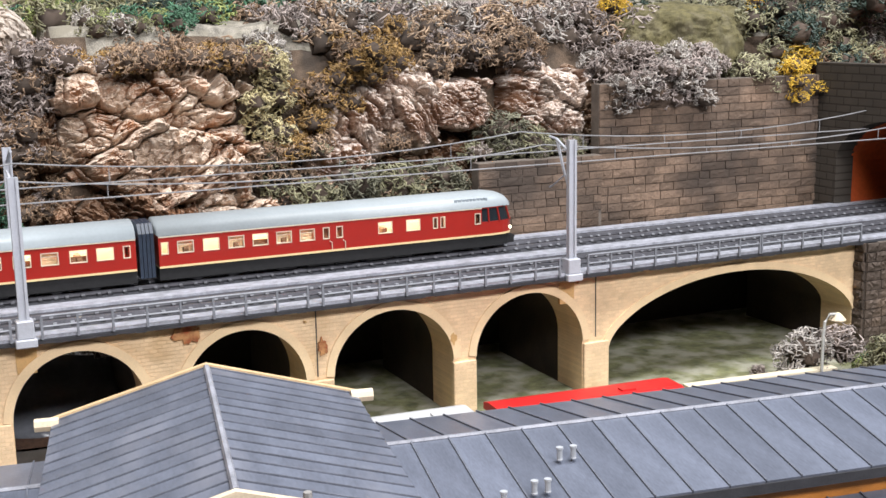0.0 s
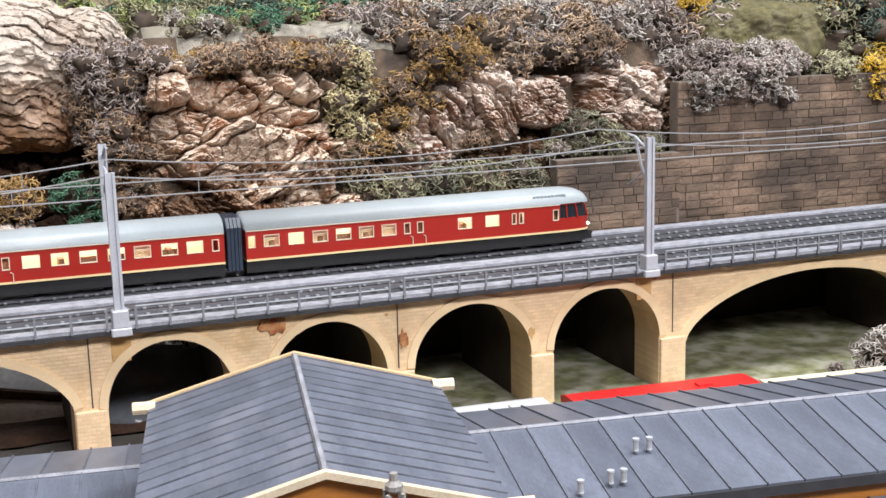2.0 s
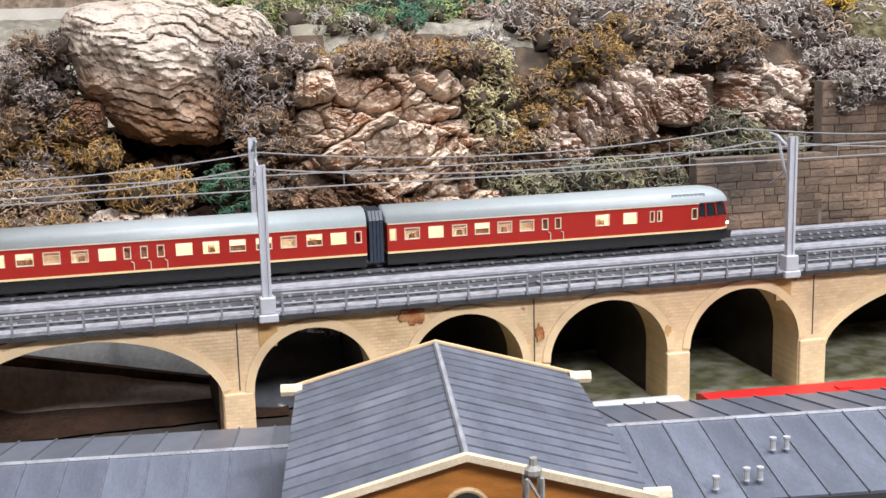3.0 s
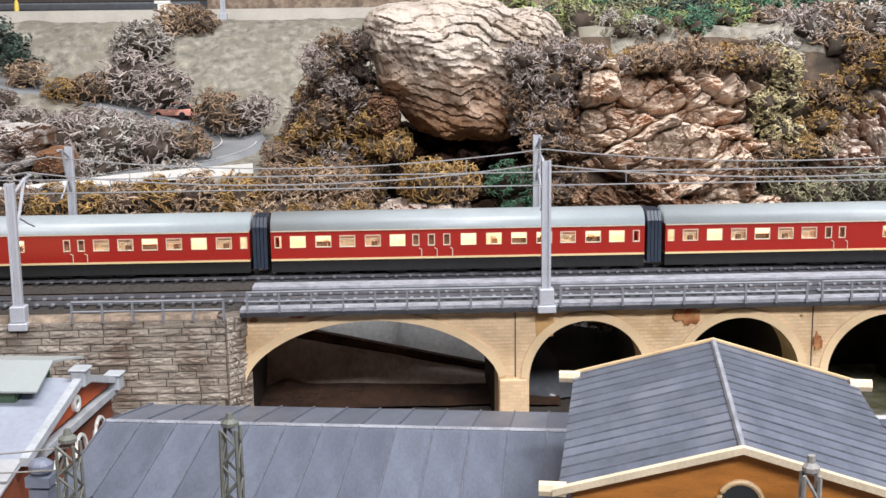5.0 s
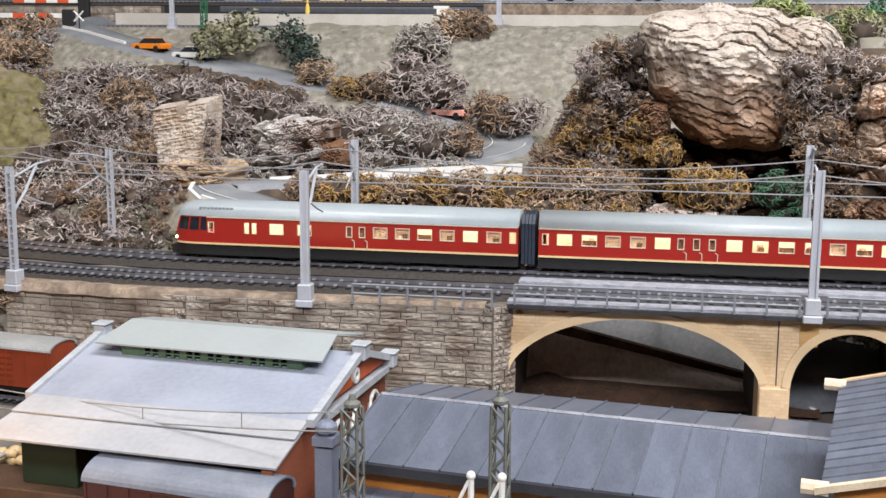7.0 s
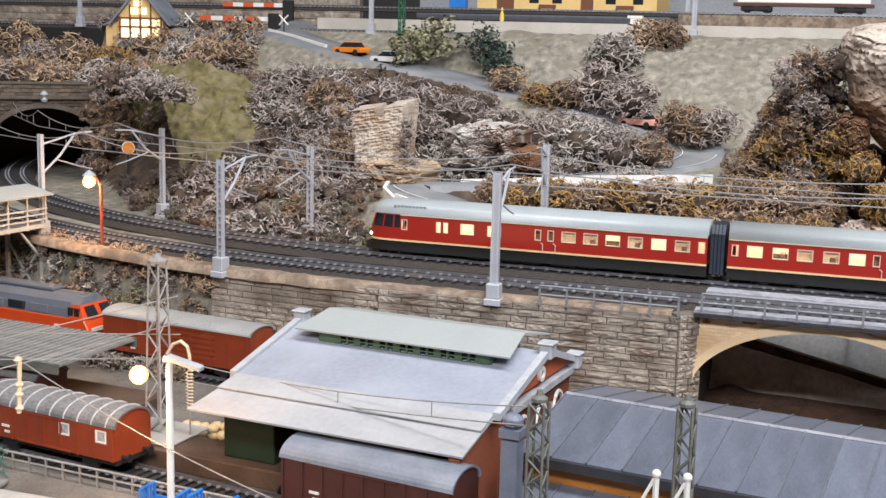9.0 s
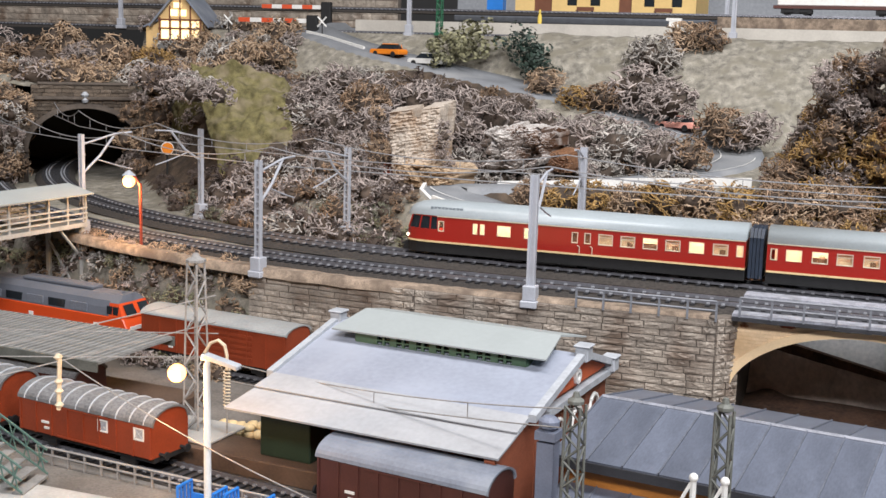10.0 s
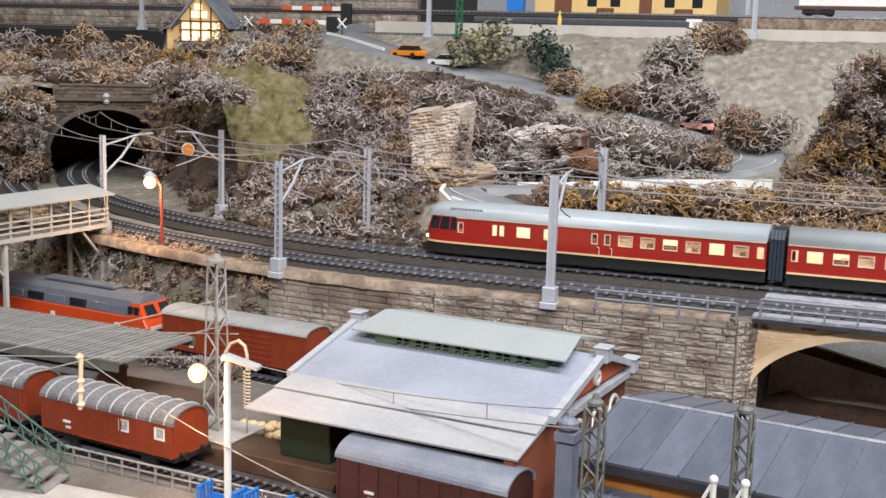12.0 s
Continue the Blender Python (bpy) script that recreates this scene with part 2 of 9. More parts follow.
BLOCKS = mat("wall_stone", (0.31, 0.265, 0.22), 0.8, 0.45, 70, 700, 0.0012, coords="World", second=(0.16, 0.115, 0.085), mix_at=0.56, rand=0.16, dust=(0.48, 0.44, 0.4), dust_amount=0.4)
BLOCKS_DARK = mat("wall_stone_dark", (0.17, 0.115, 0.08), 0.8, 0.5, 30, 500, 0.002, coords="World", second=(0.07, 0.05, 0.038), mix_at=0.52, rand=0.3, dust=(0.3, 0.25, 0.21), dust_amount=0.25)
JOINT = mat("wall_joint", (0.15, 0.125, 0.105), 0.9, 0.4)
ROOF = mat("roof_zinc", (0.125, 0.14, 0.18), 0.36, 0.26, 90, 900, 0.0002, second=(0.19, 0.2, 0.24), mix_at=0.62, rand=0.15, stretch=(1, 0.3, 1))
RIDGE = mat("roof_ridge", (0.28, 0.29, 0.33), 0.5, 0.4, 90, 900, 0.0001)
SEAM = mat("roof_seam", (0.125, 0.135, 0.165), 0.5, 0.4, 90, 900, 0.0001)
TIMBER = mat("trim_timber", (0.62, 0.44, 0.25), 0.55, 0.2, 90, 900, 0.0001)
BEAM = mat("pale_beam", (0.66, 0.55, 0.4), 0.6, 0.2, 90, 900, 0.0001)
PLANK = mat("orange_timber", (0.42, 0.16, 0.03), 0.5, 0.3, 60, 800, 0.0002, stretch=(1, 1, 6))

# ---- the room and the ground ----
ROOM = mat("room_paint", (0.08, 0.08, 0.08), 0.8, 0.05, 3, 60, 0.0005)
FLOOR = mat("room_floor", (0.08, 0.07, 0.06), 0.6, 0.2, 6, 90, 0.0005)
bm = bmesh.new()
bx(bm, -3.5, 3.2, -3.2, 3.0, -0.96, -0.9)
solid("floor", bm, FLOOR, "dull brown floor of the exhibition room", kind="structure")
bm = bmesh.new()
bx(bm, -3.5, 3.2, -3.2, 3.0, 1.9, 1.96)
solid("ceiling", bm, ROOM, "grey painted ceiling of the exhibition room", kind="structure")
for nm, b in (("wall_north", (-3.5, 3.2, 2.94, 3.0)), ("wall_south", (-3.5, 3.2, -3.2, -3.14)), ("wall_west", (-3.5, -3.44, -3.14, 2.94)), ("wall_east", (3.14, 3.2, -3.14, 2.94))):
    bm = bmesh.new()
    bx(bm, *b, -0.9, 1.9)
    solid(nm, bm, ROOM, "plain grey wall of the exhibition room", kind="structure")
bm = bmesh.new()
bx(bm, -1.75, 1.35, -0.62, 1.5, -0.04, 0.0195)
solid("ground", bm, YARD, "grey yard ground of the model landscape, on its table", kind="structure")

CX, CY, RAD = -0.42, 0.925, 0.85
PORTAL = Vector((-1.02, 0.428))
TAN = Vector((-0.646, 0.763))


def s01(a):
    a = min(1.0, max(0.0, a))
    return a * a * (3 - 2 * a)


def inside(x, y):
    """How far behind the middle line of the two tracks a point lies."""
    return y - 0.075 if x > CX else RAD - math.hypot(x - CX, y - CY)


ROAD_KNOTS = [(-0.30, 0.187, 0.112), (-0.36, 0.19, 0.122), (-0.42, 0.197, 0.138), (-0.465, 0.212, 0.147), (-0.478, 0.238, 0.15), (-0.44, 0.258, 0.151), (-0.38, 0.295, 0.153), (-0.31, 0.375, 0.158), (-0.262, 0.455, 0.164), (-0.262, 0.52, 0.172),
              (-0.32, 0.56, 0.187), (-0.42, 0.59, 0.208), (-0.54, 0.615, 0.229), (-0.66, 0.635, 0.249), (-0.76, 0.665, 0.266), (-0.85, 0.72, 0.284), (-0.9, 0.8, 0.294), (-0.905, 0.95, 0.296)]


def road_line(steps=7):
    """Places and headings along the hill road, through its knots."""
    pts = [Vector(p) for p in ROAD_KNOTS]
    out = []
    for i in range(len(pts) - 1):
        a, b, c, d = pts[max(i - 1, 0)], pts[i], pts[i + 1], pts[min(i + 2, len(pts) - 1)]
        for k in range(steps):
            t = k / steps
            p = 0.5 * ((2 * b) + (c - a) * t + (2 * a - 5 * b + 4 * c - d) * t * t + (3 * b - a - 3 * c + d) * t ** 3)
            g = 0.5 * ((c - a) + 2 * (2 * a - 5 * b + 4 * c - d) * t + 3 * (3 * b - a - 3 * c + d) * t * t)
            out.append((p, g.normalized()))
    return out


ROADWAY = road_line()
ROAD_XYZ = np.array([tuple(p) for p, _ in ROADWAY])


def hill(x, y):
    z = slope(x, y)
    if -1.0 < x < -0.2 and 0.15 < y < 0.98:
        d2 = ((ROAD_XYZ[:, :2] - (x, y)) ** 2).sum(1)
        i = int(d2.argmin())
        w = 1 - s01((math.sqrt(d2[i]) - 0.026) / 0.04)
        z += (float(ROAD_XYZ[i, 2]) - z) * w
    return z


def slope(x, y):
    d = inside(x, y) - 0.09
    p = Vector((x, y, 0))
    rough = 0.006 * noise.noise(p * 22) + 0.003 * noise.noise(p * 60)
    mid = 0.138 + 0.032 * s01((y - 0.2) / 0.3) + 0.127 * s01((y - 0.52) / 0.22)
    mid = 0.105 + (mid - 0.105) * s01(d / 0.03)
    left = 0.105 + 0.105 * s01(d / 0.16) + 0.07 * s01((y - 0.5) / 0.3)
    mid += 0.1 * math.exp(-((x + 0.145) / 0.04) ** 2 - ((y - 0.33) / 0.055) ** 2)
    right = 0.06 + 0.225 * s01((y - 0.175) / 0.1) + 0.02 * s01((y - 0.3) / 0.3)
    w = s01((-0.55 - x) / 0.2)
    z = mid * (1 - w) + left * w
    w = s01((x + 0.1) / 0.08) if y < 0.45 else s01((x - 0.0) / 0.2)
    z = z * (1 - w) + right * w
    if -0.13 < x < 0.06 and y < 0.4:
        z += (min(z, 0.105 + 0.1 * s01((y - 0.31) / 0.06)) - z) * s01((x + 0.13) / 0.03) * s01((0.06 - x) / 0.02)
    if y > 0.72:
        z = z + (0.292 - z) * s01((y - 0.72) / 0.05)
        rough *= 1 - s01((y - 0.72) / 0.05)
    if x < -0.19 and d < 0:
        front = inside(x, y) + 0.075 - 0.014
        z = 0.105 if front > 0 else 0.105 + max(-0.09, 4.0 * front) * (1 if x < -0.55 else 40)
        z = max(z, 0.012)
        rough *= 0.25 if front > 0 else 1
    s = (Vector((x, y)) - PORTAL).dot(TAN)
    if x < -0.6 and s > -0.02:
        z = max(z, 0.105 + 0.125 * s01((s + 0.005) / 0.02)) if s > -0.005 else z
        if abs((Vector((x, y)) - PORTAL).dot(Vector((-TAN.y, TAN.x)))) < 0.083 and s < 0.28:
            return 0.103
    side = (Vector((x, y)) - PORTAL).dot(Vector((-TAN.y, TAN.x)))
    if side > 0.085 and x < -0.8:
        z = max(z, 0.2 * s01((s + 0.22) / 0.24) * s01((side - 0.085) / 0.06))
    return z + rough


bm = bmesh.new()
step, grid = 0.0085, {}
nx, ny = int(2.95 / step), int(1.59 / step)
for i in range(nx + 1):
    for j in range(ny + 1):
        x, y = -1.7 + i * step, -0.102 + j * step
        if (x < -0.19 and (y >= 0 or x < -0.5)) or y > 0.165:
            z = hill(x, y) if x < -0.19 or y > 0.174 else 0.016
            grid[i, j] = bm.verts.new((x, y, z))
for i in range(nx):
    for j in range(ny):
        q = [grid.get(k) for k in ((i, j), (i + 1, j), (i + 1, j + 1), (i, j + 1))]
        if all(q):
            bm.faces.new(q)
terrain = solid("terrain", bm, HILL, "grey-brown flocked hillside with a level shelf for the railway", kind="structure", smooth=True)
terrain.data.materials.append(EARTH)
for face in terrain.data.polygons:
    x, y, z = face.center
    if (x < -0.5 and y < 0.6 and inside(x, y) > 0.12) or (y < 0.3 and x > -0.48 and z < 0.27):
        face.material_index = 1

# ---- the viaduct ----
ARCHES = [(-0.112, 0.082, 0.062, 0.04), (0.0285, 0.0385, 0.06, 0.039), (0.129, 0.039, 0.06, 0.039), (0.2295, 0.0425, 0.06, 0.04), (0.331, 0.042, 0.06, 0.04), (0.508, 0.113, 0.054, 0.043)]
FACE, BACK, TOP, FOOT = 0.007, 0.135, 0.1085, 0.018
X0, X1 = -0.195, 0.622


def soffit(x):
    for c, w, z, h in ARCHES:
        if abs(x - c) < w:
            return z + h * math.sqrt(max(0.0, 1 - ((x - c) / w) ** 2)) if w < 0.06 else z + h * (1 - ((x - c) / w) ** 2) ** 0.62
    return FOOT


viaduct = thing("viaduct", "sand-yellow plastic model viaduct with round brick arches, stained with rust", "bridge")
bm = bmesh.new()
xs = [X0]
for c, w, z, h in ARCHES:
    n = 48
    xs += [c - w - 1e-6] + [c - w * math.cos(math.pi * k / n) * 0.99999 for k in range(n + 1)] + [c + w + 1e-6]
xs.append(X1)
# Behind the sand reveal, the shade of the arches is coloured dark brown.
VAULT_SHADE = mat("vault_shade_brown", (0.035, 0.023, 0.016), 0.8, 0.4, 60, 600, 0.0003)
for name, y0, y1, lift, m in (("arcade_wall", FACE, FACE + 0.034, 0.0, SAND), ("vault", FACE + 0.0342, BACK, 0.0006, VAULT_SHADE)):
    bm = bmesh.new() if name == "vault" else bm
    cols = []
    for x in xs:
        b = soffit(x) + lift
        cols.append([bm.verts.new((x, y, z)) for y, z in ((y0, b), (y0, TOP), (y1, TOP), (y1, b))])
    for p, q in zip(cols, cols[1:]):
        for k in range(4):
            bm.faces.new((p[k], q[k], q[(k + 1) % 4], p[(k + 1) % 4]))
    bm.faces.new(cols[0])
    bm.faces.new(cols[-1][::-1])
    part(name, bm, m, viaduct, "" if name == "arcade_wall" else "inside of the arches, shade put into its dark brown colour")
# arch rings stand a little proud of the face
for c, w, z, h in ARCHES:
    bm = bmesh.new()
    n, rings = 40, []
    for k in range(n + 1):
        x = c - w * math.cos(math.pi * k / n) * 0.9999
        zz = soffit(x)
        nrm = Vector(((x - c) / w * (0.55 if w > 0.06 else 1), math.sqrt(max(0.02, 1 - ((x - c) / w) ** 2)))).normalized() * 0.0055
        rings.append([bm.verts.new(p) for p in ((x, FACE + 0.001, zz - 0.0002), (x, FACE - 0.0012, zz - 0.0002), (x + nrm.x, FACE - 0.0012, zz + nrm.y), (x + nrm.x, FACE + 0.001, zz + nrm.y))])
    for p, q in zip(rings, rings[1:]):
        for k in range(4):
            bm.faces.new((p[k], q[k], q[(k + 1) % 4], p[(k + 1) % 4]))
    part("arch_ring", bm, SAND_PLAIN, viaduct)
# imposts, pilasters and the joint between the two kits
for x0, x1, z0, z1, d in ((-0.0295, -0.011, FOOT, 0.0605, 0.0025), (0.2715, 0.2885, FOOT, 0.0585, 0.0025), (0.3735, 0.394, FOOT, 0.0585, 0.0025), (0.0685, 0.0895, FOOT, 0.0595, 0.0025), (0.1685, 0.1865, FOOT, 0.0595, 0.002)):
    bm = bmesh.new()
    bx(bm, x0, x1, FACE - d, FACE + 0.004, z0, z1)
    part("pier", bevelled(bm, 0.0005), SAND, viaduct)
for x, m in ((0.0, SAND_DARK), (0.36, SAND_DARK)):
    bm = bmesh.new()
    prism(bm, [(x - 0.006, 0.104), (x + 0.006, 0.104), (x + 0.0055, 0.089), (x - 0.0055, 0.089)], "y", FACE - 0.0008, FACE + 0.002)
    part("pilaster", bm, m, viaduct, "orange-stained mast pilaster")
for x in (-0.0195, 0.1755, 0.3835):
    bm = bmesh.new()
    prism(bm, [(x, TOP), (x + 0.0007, TOP), (x + 0.0008, 0.062), (x + 0.0001, 0.062)], "y", FACE - 0.0004, FACE + 0.002)
    part("joint", bm, DARK, viaduct, "dark joint between two bridge kits")
for x, z, sx, sz in ((0.094, 0.1012, 0.0125, 0.0085), (0.1795, 0.081, 0.004, 0.008), (0.272, 0.075, 0.003, 0.005), (0.3665, 0.1045, 0.005, 0.002), (-0.1875, 0.1035, 0.0035, 0.002), (-0.158, 0.1055, 0.006, 0.0014), (0.1685, 0.0995, 0.0015, 0.001)):
    bm = bmesh.new()
    n, jag = 44, random.Random(int(x * 9000))
    ring = [(x + sx * r * math.cos(6.2832 * k / n), z + sz * r * math.sin(6.2832 * k / n)) for k, r in ((k, 0.72 + 0.5 * noise.noise((math.cos(6.2832 * k / n) * 1.6, math.sin(6.2832 * k / n) * 1.6, x * 300)) + jag.uniform(-0.08, 0.08)) for k in range(n))]
    prism(bm, ring, "y", FACE - 0.0016, FACE + 0.001)
    part("rust_stain", bm, RUST if sx > 0.003 else SAND_DARK, viaduct, "flaking rust-brown patch")
bm = bmesh.new()
prof = [(-0.002, 0.1086), (0.15, 0.1086), (0.15, 0.1105), (-0.002, 0.1105)]
prism(bm, prof, "x", 0.065, X1 + 0.3)
prism(bm, [(min(y, 0.1355), z) for y, z in prof], "x", X0, 0.065)
part("deck", bm, DECK, viaduct, "dusty grey bridge deck")
# Uneven dark strip, built in place of the shadow line below the deck.
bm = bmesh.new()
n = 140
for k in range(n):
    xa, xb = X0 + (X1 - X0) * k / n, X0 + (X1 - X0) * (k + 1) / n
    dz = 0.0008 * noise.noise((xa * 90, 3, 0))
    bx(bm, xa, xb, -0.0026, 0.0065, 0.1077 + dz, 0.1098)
part("deck_edge", bm, DARK, viaduct, "dark strip under the deck, standing in for its shadow line")
for y0, y1 in ((-0.0015, 0.011), (0.066, 0.082), (0.138, 0.15)):
    bm = bmesh.new()
    bx(bm, 0.065 if y0 > 0.13 else X0, X1 + 0.25, y0, y1, 0.1105, 0.1122)
    part("walkway", bm, WALK, viaduct, "light grey walkway strip beside the track")


def railing(x0, x1, y, z, gap=0.0192, high=0.0135):
    fence = thing("bridge_railing", "thin grey plastic railing along the track edge", "railing", group="railings")
    n = max(2, round((x1 - x0) / gap))
    bm0 = bmesh.new()
    bx(bm0, -0.0007, 0.0007, -0.0007, 0.0007, 0, high)
    post = to_mesh(bm0, "railing_post", RAILING)
    for k in range(n + 1):
        part("post", post, None, fence, at=pose(x0 + (x1 - x0) * k / n, y, z))
    for h in (high, high * 0.55):
        bm0 = bmesh.new()
        tube(bm0, [(x0 + (x1 - x0) * k / 6, y, z + h + 0.0003 * noise.noise((k, h * 99, x0 * 9))) for k in range(7)], 0.00075, 5)
        part("rail", bm0, RAILING, fence)
    return fence


for x0, x1 in ((-0.19, -0.008), (0.009, 0.168), (0.178, 0.349), (0.3715, 0.52), (0.522, 0.618)):
    railing(x0, x1, -0.003, 0.1105)
for x0, x1 in ((-0.19, -0.02), (0.067, 0.19), (0.2, 0.36), (-0.3, -0.205)):
    railing(x0, x1, (0.146 if x0 > 0 else 0.1345) if x0 > -0.25 else -0.003, 0.1105 if x0 > -0.25 else 0.106)

# ---- stone walls, block by block ----


def stone_wall(name, u0, u1, z0, z1, at, course, long, material, label, group="", top=None, limit=330, deep=0.0016, relief=1.0):
    """Rough-faced blocks in courses on a backing, facing -y of the frame 'at'."""
    rnd = random.Random(name + str(u0))
    wall = thing(name, label, "", at=at, kind="structure")
    bm0 = bmesh.new()
    bx(bm0, u0, u1, 0.0, 0.012, z0, z1)
    part("backing", bm0, JOINT, wall)
    blocks = []
    for b in range(9):
        bm0 = bmesh.new()
        n, m = 6, 3
        g = [[bm0.verts.new((i / n - 0.5, -1 - (0 if i in (0, n) or j in (0, m) else relief * rnd.uniform(-0.3, 0.8)), j / m - 0.5 + (0 if j in (0, m) else rnd.uniform(-0.08, 0.08)))) for j in range(m + 1)] for i in range(n + 1)]
        for i in range(n):
            for j in range(m):
                bm0.faces.new((g[i][j], g[i + 1][j], g[i + 1][j + 1], g[i][j + 1]))
        rim = [g[i][0] for i in range(n + 1)] + [g[n][j] for j in range(1, m + 1)] + [g[i][m] for i in range(n - 1, -1, -1)] + [g[0][j] for j in range(m - 1, 0, -1)]
        back = [bm0.verts.new((v.co.x * 1.02, 1, v.co.z * 1.04)) for v in rim]
        for k in range(len(rim)):
            bm0.faces.new((rim[k], back[k], back[(k + 1) % len(rim)], rim[(k + 1) % len(rim)]))
        blocks.append(to_mesh(bm0, "wall_block", material))
    made, rest = 0, []
    rows = max(1, round((z1 - z0) / course))
    for r in range(rows - 1, -1, -1):
        h = (z1 - z0) / rows
        u = u0 - rnd.uniform(0, long * 0.5)
        while u < u1:
            w = long * rnd.uniform(0.55, 1.35)
            a, b = max(u, u0), min(u + w, u1)
            u += w
            if b - a < long * 0.18:
                continue
            me = rnd.choice(blocks)
            zc = z0 + (r + 0.5) * h
            m4 = Matrix.Translation(((a + b) / 2, 0.0, zc)) @ Matrix.Diagonal((b - a - 0.0007, deep * rnd.uniform(0.6, 1.25), h * rnd.uniform(0.93, 1.0) - 0.0005, 1))
            if made < limit:
                part("block", me, None, wall, at=m4)
                made += 1
    if top:
        bm0 = bmesh.new()
        bx(bm0, u0 - 0.002, u1 + 0.002, -0.004, 0.014, z1, z1 + top)
        part("coping", bevelled(bm0, 0.0008), material, wall)
    return wall


# ---- tracks ----


def along(o, s):
    """Place and heading on the main line, o behind its middle, s metres left of the start of the curve."""
    if s < 0:
        return Vector((CX - s, 0.075 + o, 0)), Vector((-1, 0, 0))
    a = s / RAD
    r = RAD - o
    return Vector((CX - r * math.sin(a), CY - r * math.cos(a), 0)), Vector((-math.cos(a), math.sin(a), 0))


def lay_track(name, places, z, label, sleeper=0.0068, wide=0.031, bed=True):
    """Ballast, sleepers and two rails along a list of (place, heading)."""
    line = thing(name, label, "railway track", kind="structure")
    left = lambda h: Vector((-h.y, h.x, 0))
    if bed:
        bm0 = bmesh.new()
        rows = []
        for p, h in places[::4] + [places[-1]]:
            n = left(h)
            rows.append([bm0.verts.new(p + n * w + Vector((0, 0, z + dz))) for w, dz in ((-0.0235, -0.0035), (-0.0175, 0.0002), (0.0175, 0.0002), (0.0235, -0.0035))])
        for q0, q1 in zip(rows, rows[1:]):
            for k in range(3):
                bm0.faces.new((q0[k], q1[k], q1[k + 1], q0[k + 1]))
        part("ballast", bm0, BALLAST, line)
    bm0 = bmesh.new()
    run, last = 0.0, None
    for p, h in places:
        if last is None or (p - last).length >= sleeper:
            last, n = p, left(h)
            c = [p + n * a + h * b for a, b in ((-wide / 2, -0.0015), (wide / 2, -0.0015), (wide / 2, 0.0015), (-wide / 2, 0.0015))]
            lo = [bm0.verts.new(q + Vector((0, 0, z))) for q in c]
            hi = [bm0.verts.new(q + Vector((0, 0, z + 0.0016))) for q in c]
            bm0.faces.new(hi)
            for k in range(4):
                bm0.faces.new((lo[k], lo[(k + 1) % 4], hi[(k + 1) % 4], hi[k]))
    bm1 = bmesh.new()
    last = None
    for p, h in places:
        if last is None or (p - last).length >= sleeper:
            last, n = p, left(h)
            for o in (-0.0103, -0.007, 0.007, 0.0103):
                c = [p + n * (o + a) + h * b for a, b in ((-0.0009, -0.0011), (0.0009, -0.0011), (0.0009, 0.0011), (-0.0009, 0.0011))]
                lo = [bm1.verts.new(q + Vector((0, 0, z + 0.0016))) for q in c]
                hi = [bm1.verts.new(q + Vector((0, 0, z + 0.0026))) for q in c]
                bm1.faces.new(hi)
                for k in range(4):
                    bm1.faces.new((lo[k], lo[(k + 1) % 4], hi[(k + 1) % 4], hi[k]))
    tagged(part("rail_chairs", bm1, CHAIR, line, "bright silver rail fastenings in a row"), kind="stuff")
    tagged(part("sleepers", bm0, SLEEPER, line, "dark plastic sleepers in a row"), kind="stuff")
    for o in (-0.00865, 0.00865):
        bm0 = bmesh.new()
        rows = []
        for p, h in places[::3] + [places[-1]]:
            n = left(h)
            rows.append([bm0.verts.new(p + n * (o + a) + Vector((0, 0, z + b))) for a, b in ((-0.0009, 0.0014), (0.0009, 0.0014), (0.0006, 0.004), (-0.0006, 0.004))])
        for q0, q1 in zip(rows, rows[1:]):
            for k in range(4):
                bm0.faces.new((q0[k], q1[k], q1[(k + 1) % 4], q0[(k + 1) % 4]))
        part("rail", bm0, RAIL, line)
    return line


for o in (-0.037, 0.035):
    lay_track("railway_track", [along(o, -1.3 + 0.0034 * k) for k in range(int(2.42 / 0.0034))], 0.1096, "double-line model railway track with dark sleepers")


def straight(p, q, step=0.0034):
    p, q = Vector(p), Vector(q)
    n = int((q - p).length / step)
    return [(p + (q - p) * k / n, (q - p).normalized()) for k in range(n + 1)]


lay_track("railway_track", straight((-1.7, 0.83, 0), (1.1, 0.775, 0)), 0.291, "upper station track with dark sleepers")

# ---- catenary masts ----


